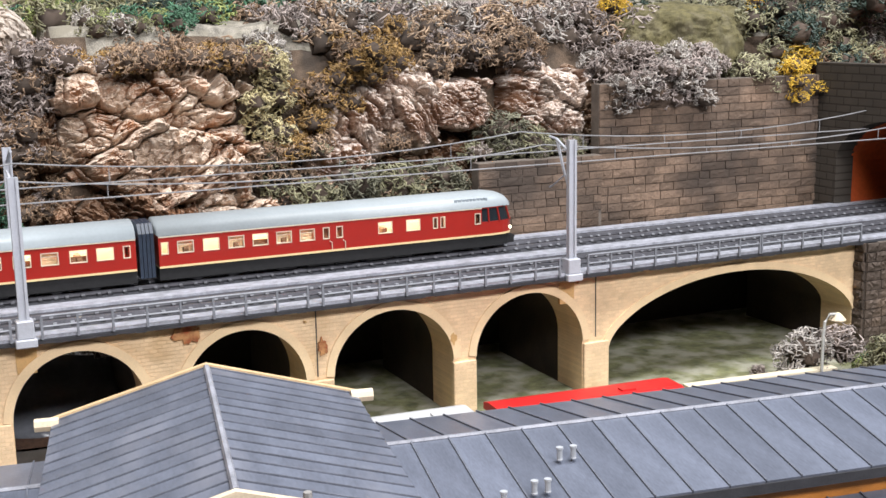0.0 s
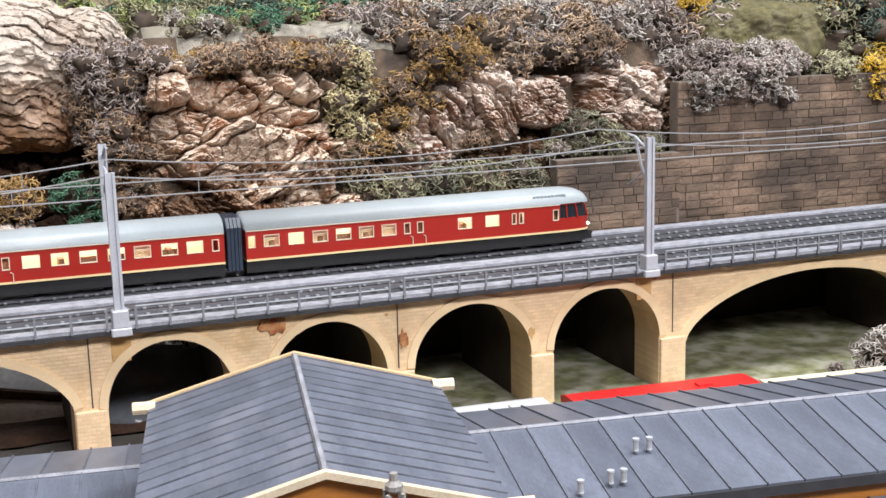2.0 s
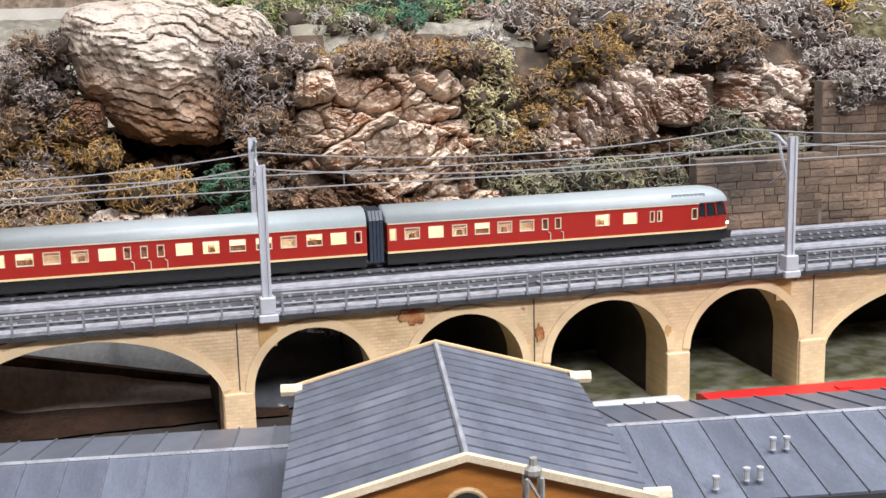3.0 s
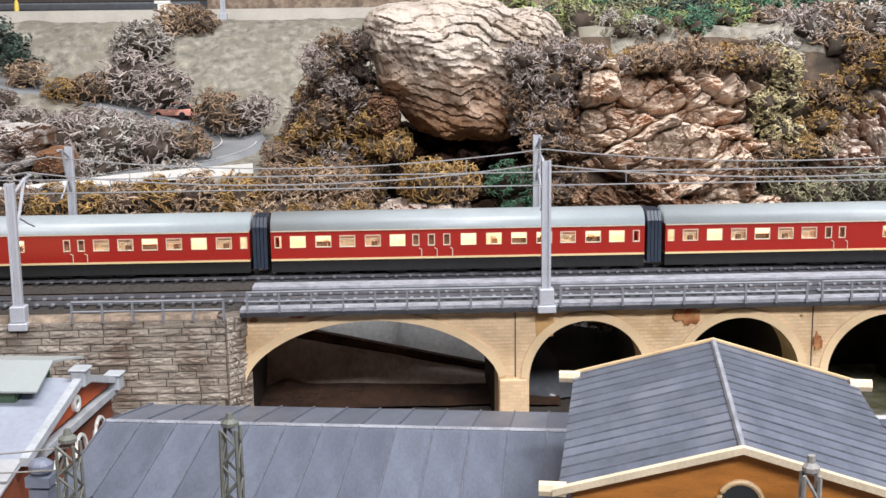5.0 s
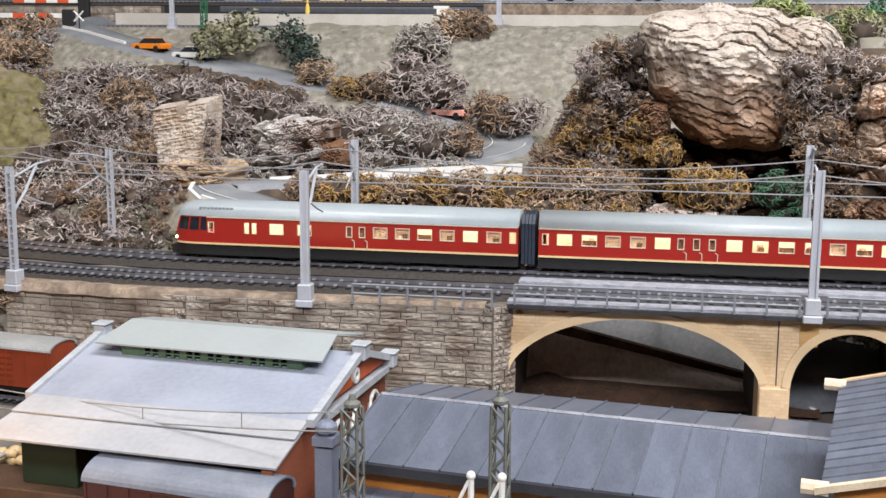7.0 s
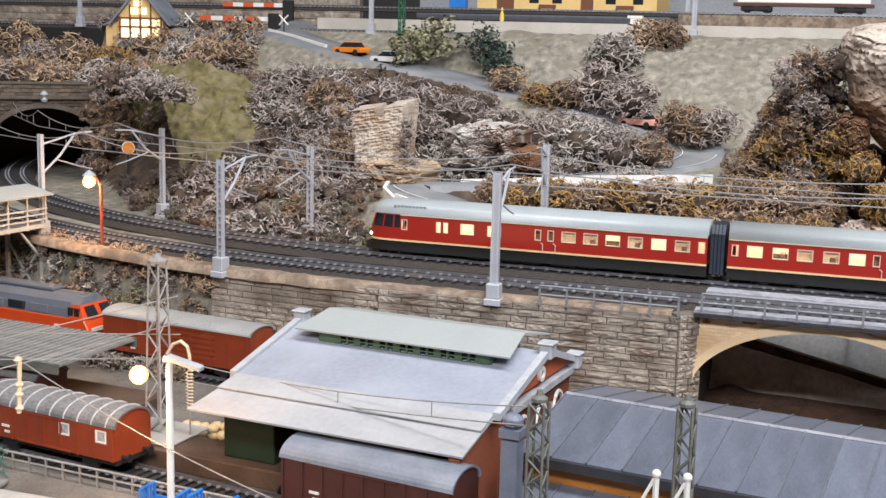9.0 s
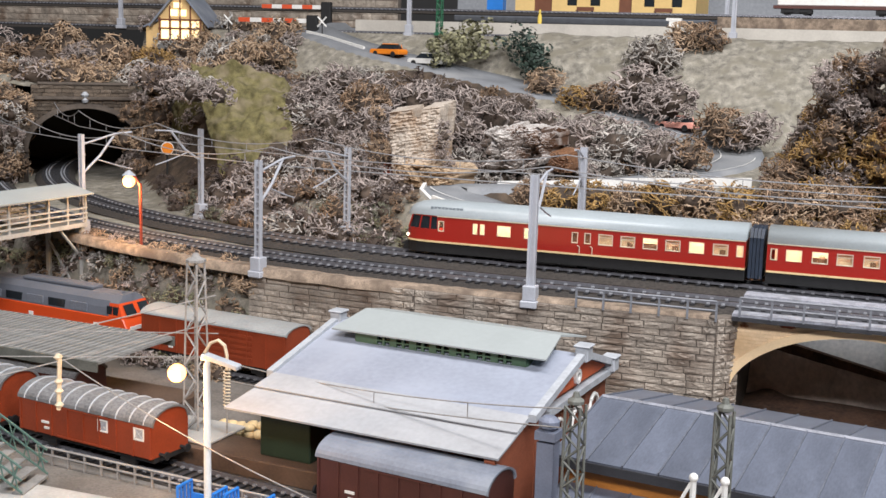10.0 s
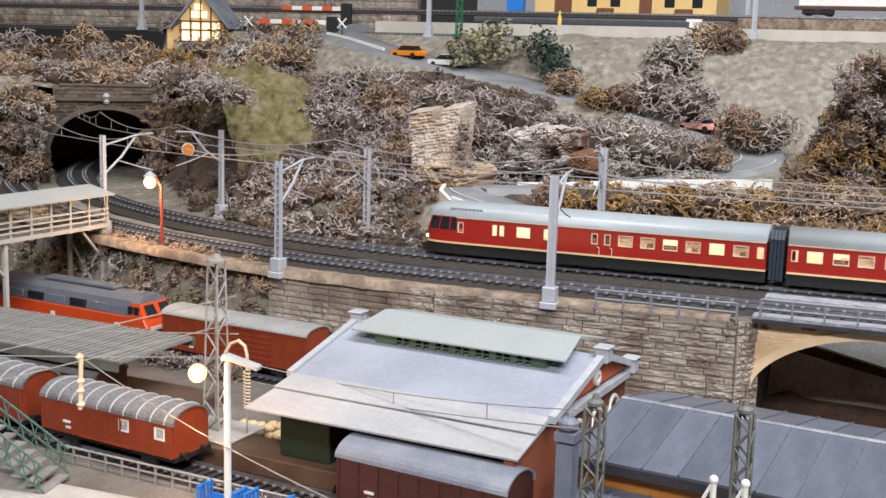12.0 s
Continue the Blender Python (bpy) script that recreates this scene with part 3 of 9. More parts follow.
def mast(x, y, z, high=0.094, arm=0.02, turn=0.0, lattice=False):
    m = thing("catenary_mast", "grey plastic catenary mast on a square base", "mast", at=pose(x, y, z, 0, 0, turn), group="catenary masts")
    bm0 = bmesh.new()
    bx(bm0, -0.006, 0.006, -0.006, 0.006, -0.003, 0.002)
    bx(bm0, -0.0048, 0.0048, -0.0048, 0.0048, 0.002, 0.0125)
    part("base", bevelled(bm0, 0.0006), MAST, m)
    bm0 = bmesh.new()
    w = 0.0021
    if not lattice:
        a, b, c, d = w + 0.0008, w - 0.0008, 0.002, 0.0007
        prism(bm0, [(-a, -c), (-b, -c), (-b, -d), (b, -d), (b, -c), (a, -c), (a, c), (b, c), (b, d), (-b, d), (-b, c), (-a, c)], "z", 0.0125, high)
        part("column", bm0, MAST, m)
    else:
        bm0.free()
        for sx in (-1, 1):
            bm0 = bmesh.new()
            bx(bm0, sx * w - 0.0007, sx * w + 0.0007, -0.0016, 0.0016, 0.0125, high)
            part("upright", bm0, MAST, m)
        bm0 = bmesh.new()
        bx(bm0, -w + 0.0007, w - 0.0007, -0.001, 0.001, 0, 0.0012)
        rung = to_mesh(bm0, "rung", MAST)
        zz = 0.016
        while zz < high - 0.004:
            part("rung", rung, None, m, at=pose(0, 0, zz))
            zz += 0.0055
    if arm:
        bm0 = bmesh.new()
        tube(bm0, [(0, 0.002, high * 0.62), (0, arm * 0.55, high * 0.78), (0, arm, high * 0.99)], 0.0011, 6)
        tube(bm0, [(0, 0.002, high * 0.9), (0, arm, high * 0.99), (0, arm * 1.5, high * 1.0)], 0.0009, 6)
        part("bracket", bm0, MAST, m)
        bm0 = bmesh.new()
        tube(bm0, [(0, arm * 0.45, high * 0.74), (0, arm * 1.1, high * 0.66), (0, arm * 1.5, high * 0.62)], 0.0006, 5)
        part("steady_arm", bm0, MAST, m)
    return m


mast(0, 0, 0.11)
mast(0.36, 0, 0.11)
mast(-0.334, 0.001, 0.105, 0.09, 0.03)
mast(-0.555, 0.012, 0.104, 0.087, 0.03, -10, True)
mast(0.012, 0.158, 0.11, 0.096, -0.02)
mast(-0.34, 0.165, 0.108, 0.094, -0.02)

# ---- the station with its long zinc roofs ----
STATION = pose(0.02, -0.275, 0.02, 0, 0, -8)


def seamed_roof(name, parent, u0, u1, va, za, vb, zb, panels, material=ROOF):
    """Roof slope from (va, za) to (vb, zb) made of single sheets with raised seams between them; u runs along the eaves."""
    d = Vector((0, vb - va, zb - za)).normalized()
    nrm = Vector((0, -d.z, d.y)) if d.y > 0 else Vector((0, d.z, -d.y))
    w = (u1 - u0) / panels
    ln = math.hypot(vb - va, zb - za)
    bm0 = bmesh.new()
    bx(bm0, 0.0003, w - 0.0003, 0, ln, -0.002, 0)
    sheet = to_mesh(bm0, "roof_sheet", material)
    bm0 = bmesh.new()
    bx(bm0, -0.0004, 0.0004, 0, ln, 0, 0.0009)
    seam = to_mesh(bm0, "roof_seam", SEAM)
    rot = Matrix((Vector((1, 0, 0)), d, Vector((1, 0, 0)).cross(d))).transposed().to_4x4()
    if (rot @ Vector((0, 0, 1))).z < 0:
        rot = rot @ Matrix.Diagonal((1, 1, -1, 1))
    for k in range(panels):
        m4 = Matrix.Translation((u0 + w * k, va, za)) @ rot
        part("roof_sheet", sheet, None, parent, at=m4)
        part("seam", seam, None, parent, at=m4)
    part("seam", seam, None, parent, at=Matrix.Translation((u1, va, za)) @ rot)


def build_wing(u0, u1, ridge_v, ridge_z, panels, label):
    wing = thing("station_wing", label, "building", at=STATION, group="station wings")
    seamed_roof("front", wing, u0, u1, ridge_v - 0.072, ridge_z - 0.0135, ridge_v, ridge_z, panels)
    seamed_roof("back", wing, u0, u1, ridge_v + 0.072, ridge_z - 0.0135, ridge_v, ridge_z, panels)
    bm0 = bmesh.new()
    tube(bm0, [(u0, ridge_v, ridge_z + 0.0002), (u1, ridge_v, ridge_z + 0.0002)], 0.0012, 6)
    part("ridge_cap", bm0, RIDGE, wing)
    bm0 = bmesh.new()
    bx(bm0, u0 + 0.004, u1 - 0.004, ridge_v - 0.064, ridge_v + 0.064, 0, ridge_z - 0.016)
    part("wall", bm0, PLANK, wing, "orange-brown timber wall")
    bm0 = bmesh.new()
    bx(bm0, u0 + 0.001, u1 - 0.001, ridge_v - 0.073, ridge_v - 0.07, ridge_z - 0.0195, ridge_z - 0.0145)
    part("gutter", bm0, DARK, wing)
    seamed_roof("lower", wing, u0 + 0.004, u1 - 0.002, ridge_v - 0.1, 0.026, ridge_v - 0.0645, 0.0335, panels)
    return wing


build_wing(-0.288, -0.035, 0.105, 0.0635, 13, "station wing with a blue-grey standing-seam zinc roof")
build_wing(0.085, 0.45, 0.105, 0.0635, 19, "station wing with a blue-grey standing-seam zinc roof")

hall = thing("station_hall", "timber station hall with a shallow blue-grey zinc gable roof", "building", at=pose(0.0415, -0.277, 0.02, 0, 0, -10.5))
HU, HV0, HV1, HZ = 0.0, -0.07, 0.078, 0.1185


def hall_slope(sign):
    w = 0.066
    d = Vector((sign * w, 0, -0.0185)).normalized()
    for k in range(14):
        bm0 = bmesh.new()
        v0, v1 = HV0 + (HV1 - HV0) * k / 14, HV0 + (HV1 - HV0) * (k + 1) / 14
        ln = math.hypot(w, 0.0185)
        for a, b, lo, hi in ((0, ln, -0.0018, 0),):
            q = [Vector((HU, 0, HZ)) + d * s for s in (a, b)]
            outline = [(q[0].x, q[0].z), (q[1].x, q[1].z), (q[1].x, q[1].z - 0.0018), (q[0].x, q[0].z - 0.0018)]
            prism(bm0, outline, "y", v0 + 0.0002, v1 - 0.0002)
        part("roof_sheet", bm0, ROOF, hall)
        bm0 = bmesh.new()
        outline = [(q[0].x, q[0].z + 0.0007), (q[1].x, q[1].z + 0.0007), (q[1].x, q[1].z - 0.0005), (q[0].x, q[0].z - 0.0005)]
        prism(bm0, outline, "y", v1 - 0.00035, v1 + 0.00035)
        part("seam", bm0, SEAM, hall)
    for v, m in ((HV1 + 0.002, TIMBER), (HV0 - 0.002, BEAM)):
        bm0 = bmesh.new()
        q = [Vector((HU, 0, HZ)) + d * s for s in (0, math.hypot(w, 0.0185) + 0.002)]
        prism(bm0, [(q[0].x, q[0].z + 0.0015), (q[1].x, q[1].z + 0.0015), (q[1].x, q[1].z - 0.0012), (q[0].x, q[0].z - 0.0012)], "y", v - 0.0015, v + 0.0015)
        part("bargeboard", bm0, m, hall)
    for v in (HV0, HV1 - 0.002):
        bm0 = bmesh.new()
        x = HU + sign * (w + 0.003)
        tube(bm0, [(x - sign * 0.006, v, HZ - 0.0185), (x + sign * 0.004, v, HZ - 0.0185)], 0.003, 8)
        part("beam_end", bm0, BEAM, hall, "pale projecting beam end")


hall_slope(-1)
hall_slope(1)
bm = bmesh.new()
tube(bm, [(HU, HV0, HZ + 0.0003), (HU, HV1, HZ + 0.0003)], 0.0014, 6)
part("ridge_cap", bm, RIDGE, hall)
bm = bmesh.new()
prism(bm, [(HU - 0.061, 0), (HU + 0.061, 0), (HU + 0.061, HZ - 0.0205), (HU, HZ - 0.003), (HU - 0.061, HZ - 0.0205)], "y", HV0 + 0.003, HV1 - 0.003)
part("wall", bm, PLANK, hall, "orange-brown timber wall")
bm = bmesh.new()
tube(bm, [(HU + 0.0078 * math.cos(6.2832 * k / 24), HV0 + 0.0022, HZ - 0.0215 + 0.0078 * math.sin(6.2832 * k / 24)) for k in range(25)], 0.0011, 6)
part("round_window", bm, TIMBER, hall, "pale timber ring of a round gable window")
bm = bmesh.new()
tube(bm, [(HU, HV0 + 0.0022, HZ - 0.0215), (HU, HV0 + 0.0034, HZ - 0.0215)], 0.0072, 20)
part("window_pane", bm, mat("gable_glass", (0.02, 0.025, 0.03), 0.06, 0.2, 60, 300, 0), hall)

# ---- stone walls of the line ----
stone_wall("retaining_wall", -0.42, -0.204, 0.02, 0.106, pose(0, 0.0, 0), 0.0049, 0.021, BLOCKS, "grey-brown rough-hewn stone retaining wall below the railway", relief=0.55)
stone_wall("retaining_wall", -0.145, 0.0, 0.02, 0.106, pose(-0.42, 0.0, 0, 0, 0, -6), 0.0049, 0.021, BLOCKS, "grey-brown rough-hewn stone retaining wall below the railway", relief=0.55)
stone_wall("retaining_wall", 0.0, 0.019, 0.02, 0.1075, pose(-0.2045, -0.002, 0, 0, 0, 42), 0.0049, 0.01, BLOCKS, "grey-brown stone corner of the retaining wall")
stone_wall("garden_wall", 0.212, 0.372, 0.09, 0.137, pose(0, 0.165, 0), 0.0066, 0.017, BLOCKS_DARK, "low brown stone wall behind the track", top=0.0, deep=0.0011, relief=0.3)
stone_wall("garden_wall", 0.372, 0.489, 0.09, 0.17, pose(0, 0.167, 0), 0.0066, 0.017, BLOCKS_DARK, "brown stone retaining wall behind the track", top=0.0, deep=0.0011, relief=0.3)
stone_wall("garden_wall", 0.489, 0.727, 0.09, 0.229, pose(0, 0.172, 0), 0.0072, 0.02, BLOCKS_DARK, "tall dark stone retaining wall behind the track", top=0.0, limit=400, deep=0.0012, relief=0.35)
stone_wall("bridge_pier", 0.6235, 0.72, 0.018, 0.1085, pose(0, -0.004, 0), 0.0078, 0.016, BLOCKS_DARK, "dark stone end pier of the viaduct")
stone_wall("bridge_pier", -0.014, 0.0, 0.018, 0.1085, pose(0.6235, -0.004, 0, 0, 0, -90), 0.0078, 0.012, BLOCKS_DARK, "dark stone end pier of the viaduct")
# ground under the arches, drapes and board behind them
# Dark brown of a board edge, also used where shade is put into colour.
BOARD_AND_SHADE = mat("board_and_shade", (0.07, 0.035, 0.02), 0.97, 0.6, 55, 380, 0.0018)
DRAPE = mat("brown_drape", (0.56, 0.455, 0.395), 0.8, 0.4, 25, 300, 0.001, stretch=(1, 1, 0.3))
ARCH_SHADE = mat("arch_shade", (0.022, 0.017, 0.014), 0.85, 0.5, 25, 300, 0.0004)
BACKDROP = mat("pale_backboard", (0.78, 0.84, 0.9), 0.7, 0.3, 25, 300, 0.0003)
drape = thing("cloth_drape", "creased brown cloth hanging behind the viaduct arches", "cloth")
# The second sheet is dark to give the shaded ground below the cloth.
for name, y_top, y_low, z_top, fold in (("sheet", 0.148, 0.113, 0.0, 1.0), ("lower_fold", 0.116, 0.07, -1.0, 2.2)):
    bm = bmesh.new()
    n, rows = 80, []
    for k in range(n + 1):
        x = -0.24 + 0.26 * k / n
        edge = 0.0705 - 0.22 * (x + 0.22) if z_top == 0 else 0.0262 + 0.004 * noise.noise((x * 11, 5, 0)) + 0.006 * math.exp(-((x + 0.178) / 0.012) ** 2)
        edge = max(edge, 0.0235)
        row = []
        for j in range(13):
            f = j / 12
            y = y_low + (y_top - y_low) * f ** 0.8 + 0.004 * fold * noise.noise((x * 16, f * 1.5, fold)) * (1 - f) + 0.0015 * noise.noise((x * 60, f * 5, 2))
            z = 0.0222 + (edge - 0.0222) * f + 0.004 * noise.noise((x * 26, 3, f * 2)) * f * (1 - f) * 4
            row.append(bm.verts.new((x, y, max(0.0218, z))))
        rows.append(row)
    for p, q in zip(rows, rows[1:]):
        for k in range(12):
            bm.faces.new((p[k], q[k], q[k + 1], p[k + 1]))
    part(name, bm, DRAPE if z_top == 0 else BOARD_AND_SHADE, drape, "" if z_top == 0 else "dark sheet below the cloth, standing in for ground shade", smooth=True)
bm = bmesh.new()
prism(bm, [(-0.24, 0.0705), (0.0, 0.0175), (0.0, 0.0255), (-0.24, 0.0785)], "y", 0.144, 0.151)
solid("board_edge", bm, BOARD_AND_SHADE, "dark sawn board edge behind the arches", "board")
bm = bmesh.new()
bx(bm, -0.2, 0.065, 0.16, 0.163, 0.018, 0.1)
bx(bm, -0.0935, -0.0915, 0.158, 0.16, 0.03, 0.1)
solid("back_panel", bm, BACKDROP, "pale blue-grey painted board behind the arches", "board")
# black plastic sheet bulging behind the second arch
PLASTIC = mat("black_plastic", (0.12, 0.128, 0.145), 0.28, 0.3, 40, 300, 0.0004)
bm = bmesh.new()
n, rows = 50, []
for k in range(n + 1):
    x = -0.022 + 0.112 * k / n
    top = 0.062 - 0.1 * max(0.0, x - 0.04) - 0.25 * max(0.0, -x)
    rows.append([bm.verts.new((x, 0.138 - 0.045 * math.sin(1.5708 * (1 - f)) ** 2 * (1.1 + 0.25 * noise.noise((x * 30, f * 2, 0))) + 0.003 * noise.noise((x * 70, f * 9, 5)), 0.0225 + (top - 0.0225) * f + 0.003 * noise.noise((x * 45, f * 5, 9)) * f)) for f in [j / 14 for j in range(15)]])
for p, q in zip(rows, rows[1:]):
    for k in range(14):
        bm.faces.new((p[k], q[k], q[k + 1], p[k + 1]))
solid("plastic_sheet", bm, PLASTIC, "creased glossy black plastic sheet behind the arch", "sheet", smooth=True)
# Added near-black panels make the depth of these arches read as shade.
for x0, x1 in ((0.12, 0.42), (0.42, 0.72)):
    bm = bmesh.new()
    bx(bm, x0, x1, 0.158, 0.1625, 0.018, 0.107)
    solid("back_panel", bm, ARCH_SHADE, "near-black panel added behind the arches as their shade", "board")
bm = bmesh.new()
n = 40
verts = [[bm.verts.new((0.07 + 0.735 * i / n, -0.14 + 0.34 * j / 16, 0.0215 + 0.001 * noise.noise((i * 0.7, j * 0.9, 0)))) for j in range(17)] for i in range(n + 1)]
for i in range(n):
    for j in range(16):
        bm.faces.new((verts[i][j], verts[i + 1][j], verts[i + 1][j + 1], verts[i][j + 1]))
solid("grass", bm, GRASS, "patchy green flocked grass under the viaduct", kind="structure", smooth=True)

# ---- rocks ----
EDGE = (0.74, 0.66, 0.57)
BARK = mat("bark_rock", (0.34, 0.17, 0.085), 0.97, 0.7, 70, 500, 0.003, second=(0.58, 0.455, 0.355), mix_at=0.46, dust=(0.74, 0.65, 0.55), dust_amount=0.7, edge=EDGE)
BARK_BROWN = mat("bark_rock_brown", (0.16, 0.08, 0.04), 0.97, 0.7, 42, 300, 0.002, second=(0.3, 0.2, 0.13), mix_at=0.58, dust=(0.45, 0.36, 0.28), dust_amount=0.5)
BARK_PALE = mat("bark_rock_pale", (0.47, 0.4, 0.33), 0.97, 0.35, 60, 500, 0.002, second=(0.3, 0.19, 0.11), mix_at=0.56, dust=(0.55, 0.51, 0.47), dust_amount=0.4)
BARK_GREY = mat("bark_rock_grey", (0.5, 0.4, 0.33), 0.97, 0.7, 70, 500, 0.003, second=(0.22, 0.11, 0.06), mix_at=0.51, dust=(0.72, 0.68, 0.64), dust_amount=0.65, edge=(0.74, 0.68, 0.62))
BARK_WHITE = mat("bark_rock_white", (0.4, 0.36, 0.33), 0.97, 0.6, 60, 400, 0.003, second=(0.13, 0.065, 0.035), mix_at=0.5, dust=(0.74, 0.72, 0.7), dust_amount=0.8)
BARK_TAN = mat("bark_rock_tan", (0.42, 0.3, 0.19), 0.97, 0.4, 42, 300, 0.002, dust=(0.6, 0.48, 0.36), dust_amount=0.5)
BARK_RUST = mat("bark_rock_rust", (0.2, 0.095, 0.045), 0.97, 0.6, 42, 300, 0.0018, edge=EDGE)
BOULDER = stained(mat("boulder_cork", (0.45, 0.385, 0.325), 0.85, 0.3, 60, 500, 0.002, second=(0.29, 0.22, 0.165), mix_at=0.58, dust=(0.54, 0.5, 0.46), dust_amount=0.4), (0.4, 0.2, 0.09), 0.2, 0.262)


def rock(seed, x0, x1, y0, y1, z0, z1, material, tilt=0.0, label="", n=90, chunk=1.5, long=1.6, rise=0.38, boxy=6.0):
    """A lump of bark broken into slanted facets along a tilted grain; each facet is broken again at three smaller sizes."""
    bm0 = bmesh.new()
    off = Vector((seed * 3.7, seed * 1.3, seed * 9.1))
    ca, sa = math.cos(radians(tilt)), math.sin(radians(tilt))
    mid, hx, hz = Vector(((x0 + x1) / 2, y1, (z0 + z1) / 2)), (x1 - x0) / 2, (z1 - z0) / 2
    mean = (hx + hz) / 2
    face = Vector((0, -0.98, 0.2))
    grid = []
    for i in range(n + 1):
        col = []
        for j in range(n + 1):
            u, v = 2 * i / n - 1, 2 * j / n - 1
            r = min(1.0, (abs(u) ** boxy + abs(v) ** boxy) ** (1 / boxy))
            corner = math.sqrt(1 - 0.3 * (u * v) ** 2)
            edge = 1 + 0.16 * noise.noise(Vector((u, v, 0)) * 1.4 + off) + 0.1 * noise.cell(Vector((u, v, 0)) * 2.6 - off)
            deep = (1 - r ** 10) ** 0.5
            p = Vector((u * hx * corner * edge, (y0 - y1) * deep, v * hz * corner * edge))
            w = p / mean + 0.08 * noise.noise_vector(p / mean * 2.1 + off) + 0.03 * noise.noise_vector(p / mean * 9.0 - off)
            q = Vector(((w.x * ca + w.z * sa) / long, w.y * 0.35, -w.x * sa + w.z * ca)) * chunk
            dent = 0.0
            for f, share, crack in ((1.0, 1.0, 0.22), (2.1, 0.5, 0.25), (4.6, 0.22, 0.14), (10.0, 0.08, 0.08)):
                at = q * f + off * f
                d, c = noise.voronoi(at)
                dent += share * (rise * (1.2 * noise.noise(c[0] * 5.3) + 1.5 * (at - c[0]).dot(noise.noise_vector(c[0] * 7.3 + off))) - crack * max(0.0, 1 - (d[1] - d[0]) * 7.0) ** 2)
            dent += 0.075 * noise.fractal(q * 7 + off, 0.8, 2.1, 5) - 0.06 * abs(noise.noise(Vector((q.x * 4, q.y * 4, q.z * 9)) + off))
            col.append(bm0.verts.new(mid + p + face * dent * mean * min(1.0, 0.25 + 3 * deep)))
        grid.append(col)
    for i in range(n):
        for j in range(n):
            bm0.faces.new((grid[i][j], grid[i + 1][j], grid[i + 1][j + 1], grid[i][j + 1]))
    rim = [grid[i][0] for i in range(n)] + [grid[n][j] for j in range(n)] + [grid[i][n] for i in range(n, 0, -1)] + [grid[0][j] for j in range(n, 0, -1)]
    back = [bm0.verts.new((v.co.x, y1 + 0.012, v.co.z)) for v in rim]
    for k in range(len(rim)):
        bm0.faces.new((rim[k], back[k], back[(k + 1) % len(rim)], rim[(k + 1) % len(rim)]))
    bm0.faces.new(back)
    return solid("rock", bm0, material, label or "rugged brown layered bark rock set in the hillside", "rock", group="rocks of the cutting")


rock(1, 0.046, 0.206, 0.2, 0.33, 0.15, 0.258, BARK, 14, "large rust-brown rock cliff with pale broken ledges", 200, 1.6, 1.5, 0.36, 9.0)
rock(2, 0.034, 0.14, 0.194, 0.3, 0.075, 0.175, BARK_BROWN, -38, "dark brown broken rock at the cliff foot", 120, 1.6)
rock(3, 0.13, 0.224, 0.186, 0.3, 0.085, 0.165, BARK, 25, "", 110)
rock(4, 0.1, 0.205, 0.194, 0.29, 0.14, 0.21, BARK, 32, "", 110)
rock(5, 0.25, 0.315, 0.2, 0.3, 0.165, 0.232, BARK_GREY, -62, "", 110, 1.5, 2.4, 0.42)
rock(6, 0.302, 0.36, 0.195, 0.3, 0.175, 0.25, BARK_GREY, -55, "", 110, 1.5, 2.4, 0.42)
rock(7, 0.35, 0.405, 0.195, 0.3, 0.19, 0.24, BARK_GREY, -40, "")
rock(8, 0.42, 0.5, 0.192, 0.3, 0.178, 0.244, BARK_GREY, -35, "")
rock(9, 0.222, 0.3, 0.195, 0.29, 0.12, 0.2, BARK_GREY, -25, "")
rock(10, 0.3, 0.42, 0.208, 0.29, 0.13, 0.2, BARK_BROWN, -30, "dark brown rock in the shade of the cutting")
rock(11, 0.4, 0.5, 0.21, 0.3, 0.15, 0.215, BARK_BROWN, -25, "dark brown rock in the shade of the cutting")
# the overhanging boulder: wide at the top, undercut, with wavy shingled layers
REACH = [0.088, 0.088, 0.064, 0.061, 0.07, 0.098, 0.076, 0.064, 0.06, 0.057, 0.067, 0.074]


def reach(a):
    f = (a / 6.28319 % 1.0) * 12
    i = int(f)
    return REACH[i % 12] + (REACH[(i + 1) % 12] - REACH[i % 12]) * s01(f - i)


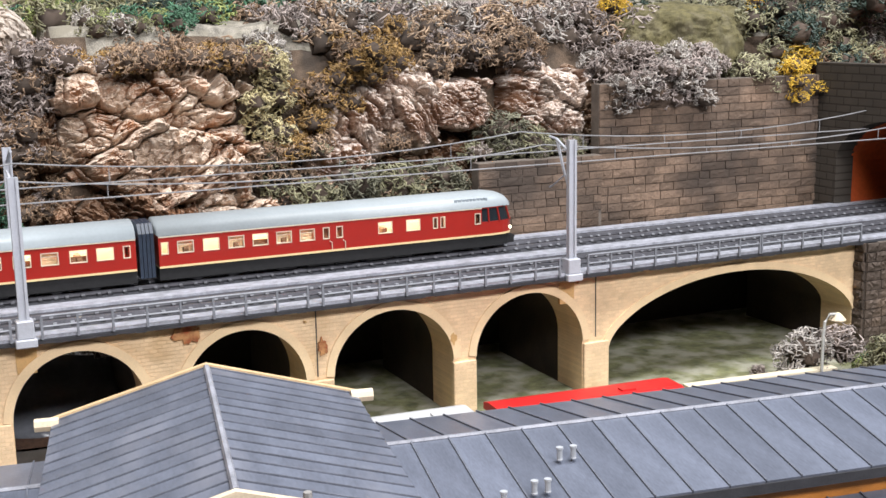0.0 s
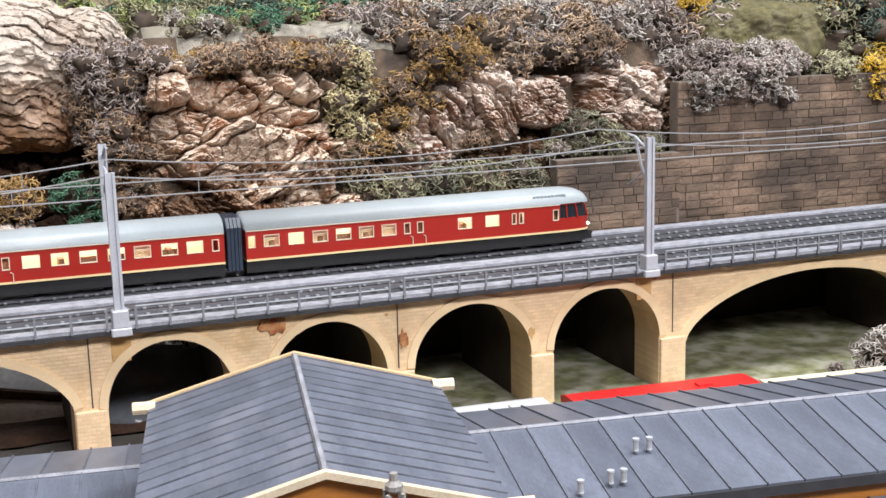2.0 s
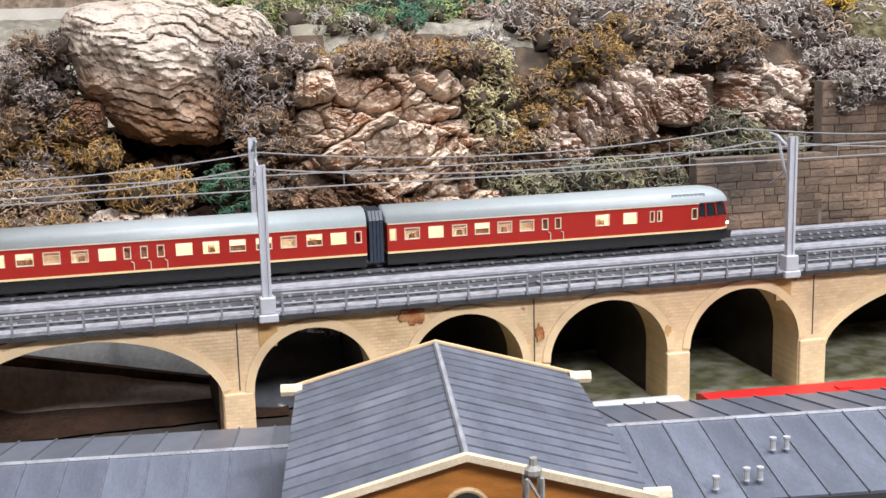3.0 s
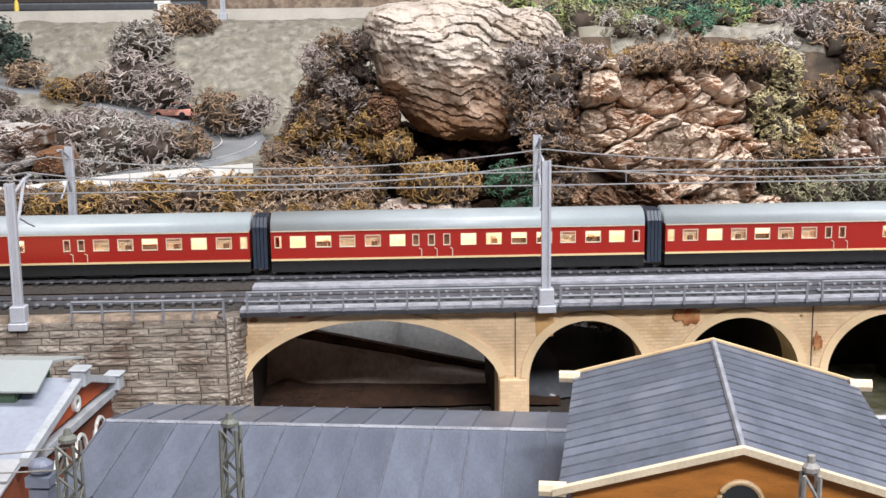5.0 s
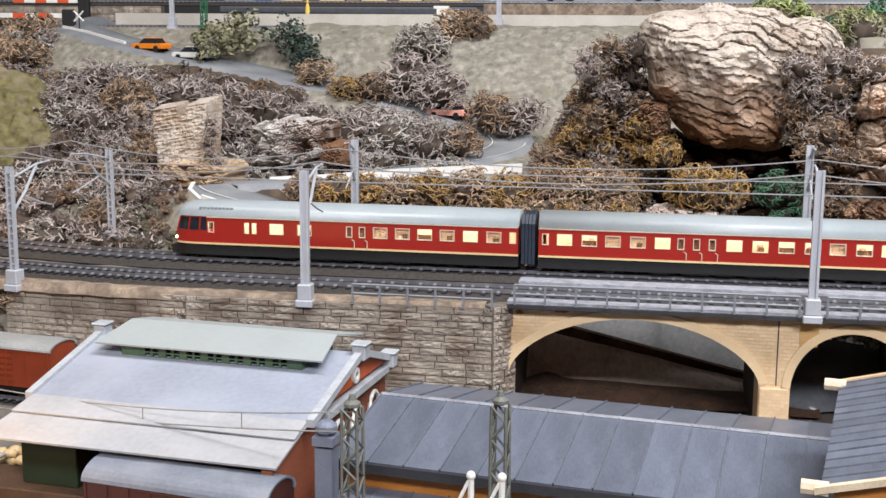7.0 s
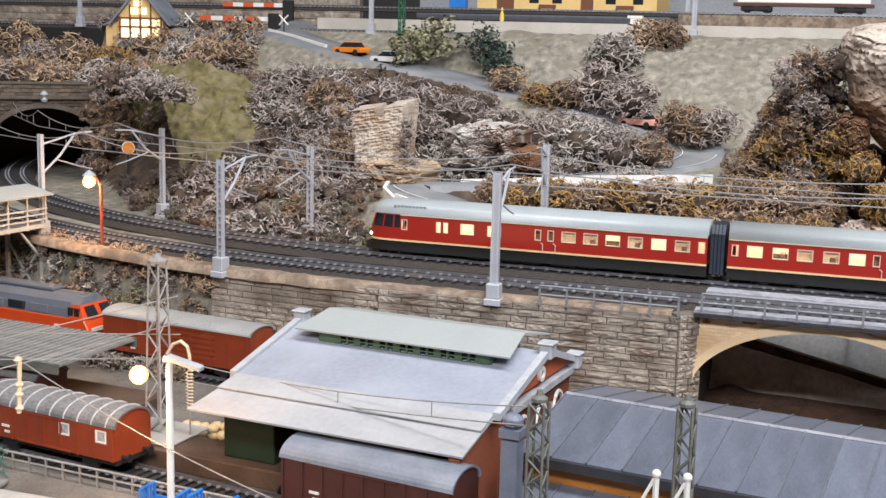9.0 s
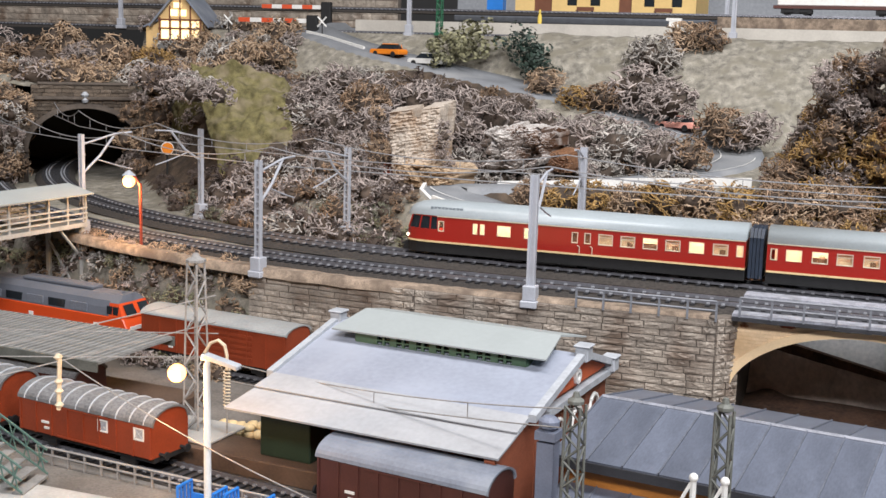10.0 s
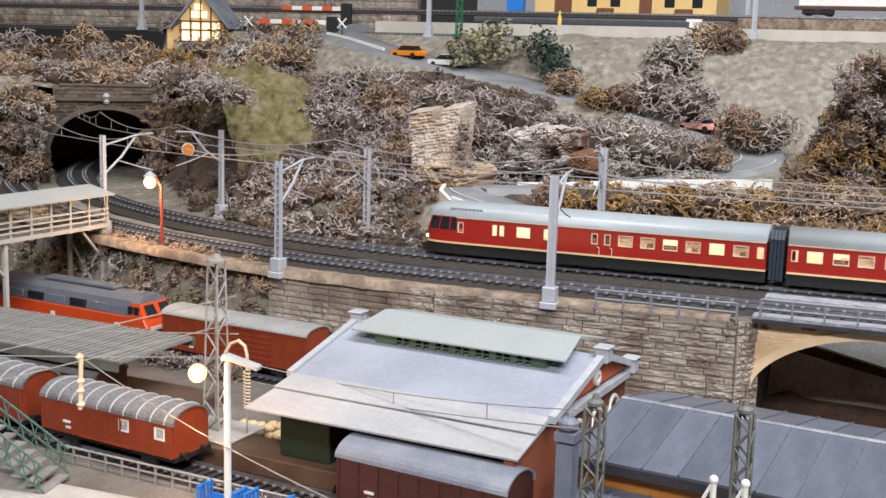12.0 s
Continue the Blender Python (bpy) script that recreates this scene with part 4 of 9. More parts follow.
bm = bmesh.new()
bmesh.ops.create_icosphere(bm, subdivisions=7, radius=1.0)
off = Vector((4.1, 7.7, 2.3))
for v in bm.verts:
    n = v.co.normalized()
    flat = math.hypot(n.x, n.z)
    r = reach(math.atan2(n.z, n.x)) * flat ** 0.85
    a = math.atan2(n.z, n.x)
    p = Vector((r * math.cos(a), math.copysign(abs(n.y) ** 0.7, n.y) * 0.075, r * math.sin(a)))
    u = p / 0.06
    warp = 0.2 * noise.noise(u * 1.3 + off) + 0.07 * noise.noise(u * 4 + off) + 0.02 * noise.noise(u * 11 + off)
    fan = u.z + (0.12 + 0.42 * s01(u.x * 0.8 + 0.2)) * u.x + warp
    h = fan * 8.0 + 0.5 * noise.noise(u * 0.9 - off)
    row, saw = math.floor(h), h - math.floor(h)
    wide = 0.35 + s01(0.5 + 1.5 * noise.noise(Vector((row * 3.1, u.x * 0.8, 1))))
    cut = (u.x + 0.4 * noise.noise(Vector((row * 4.7, 0, 3))) + 0.1 * noise.noise(u * 5)) * 3.4
    cut -= math.floor(cut)
    right = s01(u.x * 1.2 + 0.3)
    dent = 0.03 * wide * (0.5 - saw) - 0.07 * wide * math.exp(-((saw - 0.06) / 0.06) ** 2) - 0.06 * right * math.exp(-((cut - 0.5) / 0.05) ** 2)
    dent += 0.16 * noise.noise(u * 1.1 + off) + 0.09 * noise.noise(u * 2.7 - off) + 0.045 * noise.noise(u * 7 + off) + 0.016 * noise.noise(u * 18 + off) + 0.006 * noise.noise(u * 45 + off)
    d, c = noise.voronoi(u * 1.5 + off)
    dent += 0.05 * noise.noise(c[0] * 3.3) - 0.12 * math.exp(-((u.x - 0.45) / 0.2) ** 2 - ((u.z - 0.35) / 0.12) ** 2)
    e = Vector((n.x * 0.35, n.y - (0.6 if n.y < 0.3 else 0), n.z * 0.5))
    v.co = Vector((-0.034, 0.31, 0.247)) + p + e * dent * 0.06 + Vector((0, -0.18 * p.z, 0))
solid("rock", bm, BOULDER, "huge cream boulder with wavy cracked layers, overhanging a dark hollow", "rock", group="rocks of the cutting")
# Two dark rocks carry the shade of the hollow in their colour.
rock(31, -0.13, 0.06, 0.31, 0.38, 0.09, 0.2, BOARD_AND_SHADE, 0, "rock under the overhanging boulder, shade put into its dark brown")
rock(32, -0.005, 0.06, 0.245, 0.33, 0.09, 0.185, BOARD_AND_SHADE, 0, "rock beside the hollow, shade put into its dark brown")
rock(35, -0.12, -0.09, 0.25, 0.3, 0.2, 0.232, BARK_RUST, 20, "orange-brown splinter beside the boulder")
rock(14, -0.115, -0.03, 0.17, 0.22, 0.1, 0.152, BARK_GREY, 20, "")
# pale stepped slab and the white rock by the road
bm = bmesh.new()
bmesh.ops.create_grid(bm, x_segments=60, y_segments=60, size=1.0)
for v in bm.verts:
    a, b = v.co.x, v.co.y
    h = (b + 0.06 * noise.noise(Vector((a * 2, b * 2, 4)))) * 10.5
    row, saw = math.floor(h), h - math.floor(h)
    col = (a + 0.5 * noise.noise(Vector((row * 2.7, 0, 0)))) * 3.0
    cut = col - math.floor(col)
    lift = noise.noise(Vector((row * 3.3, math.floor(col) * 1.9, 0)))
    out = 0.003 * lift - 0.0012 * math.exp(-((saw - 0.5) / 0.1) ** 2) - 0.0006 * math.exp(-((cut - 0.5) / 0.06) ** 2) + 0.0012 * noise.noise(Vector((a * 9, b * 12, 2)))
    rim = max(abs(a), abs(b))
    notch = 0.012 * s01((a + 0.1) / 0.1) * s01((0.25 - a) / 0.1) * s01((b - 0.6) / 0.3)
    v.co = Vector((-0.527 + 0.027 * a * (1 + 0.12 * b) - 0.003 * b, 0.262 + 0.006 * b - out + 0.03 * s01((rim - 0.86) / 0.14), 0.192 + 0.032 * b - notch + 0.005 * a))
bmesh.ops.solidify(bm, geom=list(bm.faces), thickness=0.012)
solid("rock", bm, BARK_PALE, "cream layered rock slab in low steps among the dry bushes", "rock", group="rocks of the cutting")
rock(36, -0.545, -0.475, 0.235, 0.28, 0.148, 0.172, BARK_TAN, 12, "tan layered rock at the foot of the pale slab")
rock(15, -0.475, -0.405, 0.3, 0.36, 0.16, 0.205, BARK_WHITE, 35, "white and brown broken rock beside the road", 90, 1.7, 1.8, 0.5)
rock(37, -0.415, -0.387, 0.31, 0.36, 0.162, 0.184, BARK_RUST, 5, "orange-brown broken rock beside the road")
rock(17, -0.29, -0.205, 0.168, 0.22, 0.098, 0.145, BARK_GREY, -25, "")
rock(33, -0.225, -0.19, 0.162, 0.21, 0.098, 0.128, BARK_RUST, 30, "orange-brown broken rock beside the track")
rock(18, 0.03, 0.06, 0.22, 0.32, 0.1, 0.235, BARK_BROWN, 5, "dark brown broken rock beside the cliff")
rock(19, 0.196, 0.26, 0.22, 0.32, 0.11, 0.2, BARK_BROWN, 5, "dark brown broken rock beside the cliff")
rock(20, 0.485, 0.52, 0.205, 0.3, 0.15, 0.24, BARK_BROWN, 5, "dark brown broken rock beside the wall")
rock(34, 0.118, 0.15, 0.184, 0.25, 0.112, 0.152, BARK_RUST, -70, "orange-brown broken rock at the cliff foot")

# ---- dry moss, bushes and flock ----
COLOURS = {"mauve": (0.33, 0.275, 0.25), "brown": (0.26, 0.17, 0.105), "ochre": (0.34, 0.205, 0.065), "tan": (0.41, 0.29, 0.19), "white": (0.42, 0.385, 0.35), "pale": (0.52, 0.45, 0.25), "paleg": (0.42, 0.4, 0.25),
           "yellow": (0.62, 0.4, 0.04), "olive": (0.22, 0.21, 0.12), "dkolive": (0.17, 0.165, 0.11), "green": (0.06, 0.16, 0.09), "ygreen": (0.26, 0.3, 0.1), "dkgreen": (0.035, 0.06, 0.045), "red": (0.32, 0.07, 0.03), "dkbrown": (0.1, 0.07, 0.058)}
SAID = {"dkbrown": "dark brown moss bush mixed in to darken the gaps on the bank", "mauve": "grey-mauve dry moss bush of tangled twigs on the slope", "brown": "brown dry moss bush of tangled twigs on the slope", "ochre": "ochre dry moss bush of tangled twigs on the slope", "tan": "tan dry moss bush of tangled twigs on the slope",
        "white": "pale grey dry moss bush of tangled twigs", "pale": "pale yellow moss bush hanging on the rock", "paleg": "pale green moss bush on the wall top", "yellow": "bright yellow moss bush on the hillside", "olive": "olive green moss bush behind the track",
        "dkolive": "dark olive moss bush behind the track", "green": "blue-green moss bush on the hillside", "ygreen": "yellow-green moss bush on the hilltop", "dkgreen": "very dark green bush on the hilltop", "red": "brown bush with red autumn twigs"}


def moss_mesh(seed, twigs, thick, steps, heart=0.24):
    """A clump of unit radius: curling, forked antler twigs over a dense heart. Gives vertices and faces."""
    rnd = random.Random(seed)
    bm0 = bmesh.new()
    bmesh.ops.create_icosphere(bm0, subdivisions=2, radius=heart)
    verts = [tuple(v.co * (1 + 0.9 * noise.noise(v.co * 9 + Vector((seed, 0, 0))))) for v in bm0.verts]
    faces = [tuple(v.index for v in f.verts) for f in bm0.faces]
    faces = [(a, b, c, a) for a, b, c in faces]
    bm0.free()
    wild = lambda s: Vector([rnd.uniform(-s, s) for _ in range(3)])

    def twig(q, e, axis, n, lump, count, r, forks):
        last = None
        for s in range(count + 1):
            side = e.cross(axis)
            side = side.normalized() if side.length > 0.01 else Vector((1, 0, 0))
            over = e.cross(side)
            rr = r * (1 - 0.45 * s / count)
            ring = []
            for c, d in ((1, 0), (-0.5, 0.87), (-0.5, -0.87)):
                verts.append(tuple(q + rr * (c * side + d * over)))
                ring.append(len(verts) - 1)
            if last:
                faces.extend((last[i], last[(i + 1) % 3], ring[(i + 1) % 3], ring[i]) for i in range(3))
            last = ring
            if forks and s and s <= forks:
                twig(q, (Matrix.Rotation(rnd.uniform(0.7, 1.2), 3, axis) @ e).normalized(), (-axis + wild(0.6)).normalized(), n, lump, max(2, count - 2), r * 0.85, forks - 2)
            axis = (axis + wild(0.35)).normalized()
            e = (Matrix.Rotation(rnd.uniform(-0.75, 0.25), 3, axis) @ e + wild(0.3)).normalized()
            if q.length > 0.84 * lump:
                o = q.normalized()
                e = (e - o * max(0.0, e.dot(o)) * 1.15).normalized()
            q = q + e * rnd.uniform(0.09, 0.14)

    for k in range(twigs):
        a, u = rnd.uniform(0, 6.283), rnd.uniform(-0.6, 1)
        n = Vector((math.sqrt(1 - u * u) * math.cos(a), math.sqrt(1 - u * u) * math.sin(a), u))
        lump = 1 + 0.3 * noise.noise(n * 2.2 + Vector((0, seed * 5, 0)))
        axis = n.cross(wild(1.0))
        axis = (axis.normalized() if axis.length > 0.05 else Vector((1, 0, 0))) + wild(0.4)
        twig(n * lump * rnd.uniform(0.45, 0.8), (n * 0.8 + wild(0.8)).normalized(), axis.normalized(), n, lump, steps, thick * rnd.uniform(0.75, 1.25), 2)
    return np.array(verts), faces


def plain_mesh(name, verts, faces):
    me = bpy.data.meshes.new(name)
    me.from_pydata([tuple(v) for v in verts], [], [f if f[3] != f[0] else f[:3] for f in faces])
    me.polygons.foreach_set("use_smooth", [True] * len(me.polygons))
    return me


NEAR = [plain_mesh("moss", *moss_mesh(s, 125, 0.035, 4, 0.5)) for s in range(7)]
LOOSE = [moss_mesh(s, 58, 0.044, 3, 0.42) for s in range(20, 27)]
# Dark brown hearts put the shade between the twigs into colour.
MOSS_SHADE = mat("moss_inner_shade", (0.075, 0.055, 0.042), 0.95, 0.6, 6, 25, 0.0)
TINTS, TINTED = {}, {}
for key, c in COLOURS.items():
    TINTS[key] = mat("moss_" + key, c, 0.9, 0.3, 3, 14, 0.0, dust=tuple(0.8 * v + 0.14 for v in c), dust_amount=0.45, island=0.58)


def leafy_mesh(seed, leaves=620):
    """A crown of unit radius: clusters of small folded leaves with gaps between them."""
    rnd = random.Random(seed)
    verts, faces = [], []
    hubs = []
    for k in range(26):
        d = Vector([rnd.uniform(-1, 1) for _ in range(3)]).normalized()
        hubs.append(d * rnd.uniform(0.35, 0.8) * (1.0 if d.z > -0.2 else 0.6))
    for k in range(leaves):
        h = rnd.choice(hubs)
        d = Vector([rnd.gauss(0, 1) for _ in range(3)]).normalized()
        c = h + d * rnd.uniform(0.16, 0.27)
        a = d.cross(Vector([rnd.uniform(-1, 1) for _ in range(3)])).normalized() * rnd.uniform(0.05, 0.1)
        b = d.cross(a).normalized() * rnd.uniform(0.04, 0.07)
        n = len(verts)
        verts += [tuple(c - a), tuple(c + b + d * 0.02), tuple(c + a), tuple(c - b + d * 0.02)]
        faces.append((n, n + 1, n + 2, n + 3))
    return np.array(verts), faces


LEAFY = [plain_mesh("crown", *leafy_mesh(s)) for s in range(3)]


def lay(x, y, z, r, rnd):
    return pose(x, y, z, rnd.uniform(-25, 25), rnd.uniform(-25, 25), rnd.uniform(0, 360)) @ Matrix.Diagonal((r * rnd.uniform(1.0, 1.3), r * rnd.uniform(1.0, 1.25), r * rnd.uniform(0.8, 1.0), 1))


def moss(x, y, z, r, key, rnd):
    k = rnd.randrange(len(NEAR))
    leafy = x < -0.4 and y > 0.55 and key in ("olive", "dkgreen", "green", "ygreen")
    if leafy:
        k = -1 - rnd.randrange(len(LEAFY))
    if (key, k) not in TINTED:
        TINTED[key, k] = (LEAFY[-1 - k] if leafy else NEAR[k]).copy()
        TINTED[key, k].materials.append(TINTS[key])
        TINTED[key, k].materials.append(MOSS_SHADE)
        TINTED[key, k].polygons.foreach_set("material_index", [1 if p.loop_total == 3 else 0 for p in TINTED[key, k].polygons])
    return solid("moss_bush", TINTED[key, k], None, SAID[key], "bush", group="moss bushes", at=lay(x, y, z, r, rnd))


def thicket(name, label, places, rnd):
    """Growth that nobody could count, joined into one sheet."""
    keys = sorted({p[4] for p in places})
    V, F, M, n = [], [], [], 0
    for x, y, z, r, key in places:
        v, f = LOOSE[rnd.randrange(len(LOOSE))]
        m4 = np.array(lay(x, y, z, r, rnd))
        V.append(v @ m4[:3, :3].T + m4[:3, 3])
        F += [tuple(i + n for i in q) for q in f]
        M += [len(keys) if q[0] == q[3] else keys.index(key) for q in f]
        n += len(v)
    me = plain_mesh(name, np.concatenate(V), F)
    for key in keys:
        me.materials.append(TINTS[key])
    me.materials.append(MOSS_SHADE)
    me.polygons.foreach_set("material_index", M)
    return solid(name, me, None, label, kind="stuff")


def strew(rnd, tries, x0, x1, y0, y1, r0, r1, keys, ok=None, gap=0.8, height=None, found=None):
    """Places for clumps on the slope, none nearer than gap radii to another."""
    found = [] if found is None else found
    at = [p[:3] for p in found]
    for _ in range(tries):
        x, y = rnd.uniform(x0, x1), rnd.uniform(y0, y1)
        if ok and not ok(x, y):
            continue
        z = height(x, y) if height else hill(x, y) + 0.004
        r = rnd.uniform(r0, r1)
        if at and float(((np.array(at) - (x, y, z)) ** 2).sum(1).min()) < (gap * r) ** 2:
            continue
        at.append((x, y, z))
        found.append((x, y, z, r, rnd.choice(keys)))
    return found


MOSS = []
MOSS.append(("mauve", [(0.03, 0.24, 0.236, 0.025), (0.045, 0.25, 0.26, 0.021), (0.023, 0.23, 0.208, 0.021), (0.49, 0.28, 0.271, 0.028), (0.538, 0.26, 0.259, 0.029), (0.587, 0.26, 0.269, 0.032), (0.535, 0.245, 0.234, 0.023), (0.531, 0.3, 0.291, 0.032), (0.88, 0.27, 0.28, 0.023), (0.034, 0.27, 0.227, 0.023), (0.041, 0.28, 0.253, 0.021), (0.039, 0.25, 0.206, 0.018), (-0.152, 0.33, 0.258, 0.025), (-0.162, 0.32, 0.218, 0.023), (0.041, 0.27, 0.235, 0.024), (0.031, 0.26, 0.212, 0.019), (-0.382, 0.6, 0.233, 0.039), (-0.342, 0.56, 0.223, 0.031), (-0.244, 0.52, 0.196, 0.027), (-0.32, 0.39, 0.181, 0.028), (-0.402, 0.4, 0.186, 0.031), (-0.447, 0.43, 0.203, 0.029)]))
MOSS.append(("mauve", [(-0.362, 0.45, 0.209, 0.029), (-0.407, 0.46, 0.212, 0.03), (-0.507, 0.46, 0.216, 0.034), (-0.553, 0.48, 0.226, 0.031), (-0.603, 0.47, 0.224, 0.035), (-0.658, 0.47, 0.228, 0.035), (-0.714, 0.5, 0.238, 0.033), (-0.53, 0.4, 0.191, 0.027), (-0.618, 0.38, 0.191, 0.03), (-0.694, 0.4, 0.192, 0.028), (-0.716, 0.43, 0.215, 0.028), (-0.643, 0.35, 0.174, 0.027), (-0.602, 0.29, 0.146, 0.022), (-0.666, 0.33, 0.162, 0.026), (-0.675, 0.31, 0.146, 0.02), (-1.288, 0.6, 0.252, 0.04), (-1.124, 0.56, 0.245, 0.03), (-0.864, 0.42, 0.15, 0.023), (-0.807, 0.4, 0.155, 0.022), (-0.937, 0.5, 0.182, 0.028), (-1.249, 0.52, 0.226, 0.038)]))
MOSS.append(("brown", [(0.148, 0.26, 0.263, 0.024), (0.189, 0.26, 0.257, 0.023), (0.113, 0.26, 0.26, 0.02), (0.205, 0.2, 0.178, 0.018), (0.25, 0.21, 0.188, 0.018), (0.227, 0.175, 0.138, 0.013), (0.398, 0.22, 0.209, 0.014), (0.314, 0.2, 0.187, 0.014), (-0.137, 0.32, 0.228, 0.025), (-0.184, 0.27, 0.174, 0.024), (-0.134, 0.22, 0.156, 0.021), (-0.047, 0.21, 0.159, 0.018), (-0.189, 0.22, 0.161, 0.023), (-0.395, 0.21, 0.154, 0.018), (-0.323, 0.7, 0.293, 0.027), (-0.279, 0.52, 0.2, 0.03), (-0.423, 0.58, 0.222, 0.029), (-0.294, 0.4, 0.179, 0.025), (-0.649, 0.42, 0.212, 0.031), (-0.591, 0.32, 0.161, 0.026), (-1.035, 0.56, 0.233, 0.037), (-1.214, 0.58, 0.242, 0.043)]))
MOSS.append(("brown", [(-1.198, 0.48, 0.192, 0.04), (-1.083, 0.37, 0.121, 0.027), (-0.706, 0.09, 0.089, 0.02), (-0.724, 0.09, 0.082, 0.017), (-0.802, 0.14, 0.094, 0.019)]))
MOSS.append(("pale", [(0.22, 0.24, 0.255, 0.019), (0.218, 0.23, 0.219, 0.016)]))
MOSS.append(("white", [(0.224, 0.25, 0.263, 0.02), (0.284, 0.3, 0.27, 0.029), (0.571, 0.245, 0.238, 0.029), (0.606, 0.25, 0.242, 0.024), (0.853, 0.24, 0.243, 0.023), (-0.122, 0.33, 0.268, 0.02), (-0.382, 0.66, 0.268, 0.04), (-0.36, 0.39, 0.184, 0.031), (-0.944, 0.62, 0.25, 0.034)]))
MOSS.append(("ochre", [(0.29, 0.26, 0.257, 0.024), (0.265, 0.25, 0.228, 0.021), (0.32, 0.26, 0.263, 0.024), (0.228, 0.2, 0.185, 0.018), (0.073, 0.25, 0.255, 0.015), (-0.095, 0.24, 0.188, 0.017), (-0.072, 0.21, 0.164, 0.023), (-0.043, 0.21, 0.165, 0.019), (-0.133, 0.29, 0.193, 0.029), (-0.106, 0.285, 0.191, 0.024), (-0.156, 0.29, 0.186, 0.022), (-0.069, 0.22, 0.163, 0.023), (-0.221, 0.215, 0.157, 0.023), (-0.284, 0.21, 0.156, 0.021), (-0.34, 0.21, 0.153, 0.021), (-0.367, 0.21, 0.151, 0.021), (-0.41, 0.165, 0.115, 0.018), (-0.449, 0.58, 0.217, 0.026), (-1.009, 0.56, 0.245, 0.029)]))
MOSS.append(("tan", [(0.433, 0.27, 0.272, 0.03), (0.388, 0.28, 0.278, 0.025), (0.438, 0.26, 0.247, 0.02), (-0.157, 0.23, 0.159, 0.023), (-0.252, 0.21, 0.158, 0.023), (-0.312, 0.21, 0.153, 0.021), (-0.434, 0.17, 0.124, 0.022), (-0.45, 0.165, 0.111, 0.02), (-0.35, 0.7, 0.289, 0.031), (-0.496, 0.6, 0.238, 0.023), (-0.91, 0.62, 0.248, 0.033), (-0.868, 0.62, 0.253, 0.029), (-1.093, 0.58, 0.246, 0.038), (-1.197, 0.62, 0.262, 0.039), (-1.148, 0.44, 0.16, 0.036), (-1.116, 0.38, 0.131, 0.034), (-0.81, 0.38, 0.137, 0.025), (-0.752, 0.33, 0.133, 0.021), (-0.769, 0.12, 0.089, 0.021), (-0.566, 0.02, 0.09, 0.013), (-0.682, 0.08, 0.088, 0.017), (-0.631, 0.06, 0.096, 0.014)]))
MOSS.append(("paleg", [(0.668, 0.2, 0.234, 0.02)]))
MOSS.append(("yellow", [(0.721, 0.2, 0.237, 0.024), (0.717, 0.195, 0.219, 0.017), (0.559, 0.26, 0.296, 0.015), (0.744, 0.28, 0.296, 0.017)]))
MOSS.append(("olive", [(0.826, 0.26, 0.269, 0.029), (0.82, 0.24, 0.241, 0.02), (0.24, 0.185, 0.151, 0.022), (0.309, 0.19, 0.154, 0.025), (0.434, 0.19, 0.181, 0.019), (-0.61, 0.66, 0.281, 0.043), (-0.633, 0.64, 0.27, 0.032), (-0.652, 0.06, 0.084, 0.017), (-0.608, 0.04, 0.087, 0.016)]))
MOSS.append(("dkolive", [(0.27, 0.19, 0.157, 0.025), (0.349, 0.19, 0.156, 0.023), (0.412, 0.2, 0.191, 0.024)]))
MOSS.append(("green", [(0.046, 0.36, 0.282, 0.023), (0.104, 0.38, 0.295, 0.024), (0.232, 0.36, 0.291, 0.03), (0.303, 0.4, 0.295, 0.026), (-0.003, 0.2, 0.165, 0.021), (0.003, 0.19, 0.141, 0.019), (0.099, 0.37, 0.296, 0.031)]))
MOSS.append(("ygreen", [(0.073, 0.36, 0.279, 0.021), (0.386, 0.34, 0.288, 0.023), (0.009, 0.4, 0.297, 0.032), (0.072, 0.36, 0.286, 0.031), (-0.004, 0.36, 0.292, 0.02)]))
MOSS.append(("dkgreen", [(0.187, 0.36, 0.287, 0.029), (0.156, 0.4, 0.297, 0.03), (0.35, 0.36, 0.296, 0.026), (0.141, 0.4, 0.296, 0.032), (-0.543, 0.66, 0.276, 0.035), (-0.512, 0.63, 0.254, 0.027)]))
MOSS.append(("red", [(-0.561, 0.28, 0.145, 0.022), (-0.575, 0.27, 0.136, 0.016)]))
bush_rnd = random.Random(11)
for key, rows in MOSS:
    for x, y, z, r in rows:
        if -0.75 < x < -0.28 and 0.3 < y < 0.52:
            z = min(z, 0.214 + 0.13 * (-0.42 - x) - 0.8 * r)
        moss(x, y, z, r, key, bush_rnd)
# dense growth that fills the slopes between the named bushes


def road_gap(x, y):
    return math.sqrt(float(((ROAD_XYZ[:, :2] - (x, y)) ** 2).sum(1).min()))


def portal_frame(x, y):
    v = Vector((x, y)) - PORTAL
    return v.dot(TAN), v.dot(Vector((-TAN.y, TAN.x)))


def bank(x, y):
    s, side = portal_frame(x, y)
    if road_gap(x, y) < 0.034 or (inside(x, y) < 0.074 and s < 0.03) or (abs(side) < 0.072 and s < 0.03):
        return False
    return (x + 0.8) ** 2 / 0.06 ** 2 + (y - 0.4) ** 2 / 0.07 ** 2 > 1 and (x < -0.515 or y > 0.33)


def on_slope(x, y):
    """On the bare flocked slope beside the tunnel."""
    k = (y - 0.315) / 0.1
    return -0.15 < k < 1.2 and -0.789 - 0.095 * k < x < -0.674 - 0.070 * k


def bank_top(x, y):
    s, side = portal_frame(x, y)
    z = 0.228 if abs(side) < 0.1 and s < 0.3 else hill(x, y) + 0.005
    return min(z, 0.199 + 0.13 * (-0.42 - x)) if -0.75 < x else z


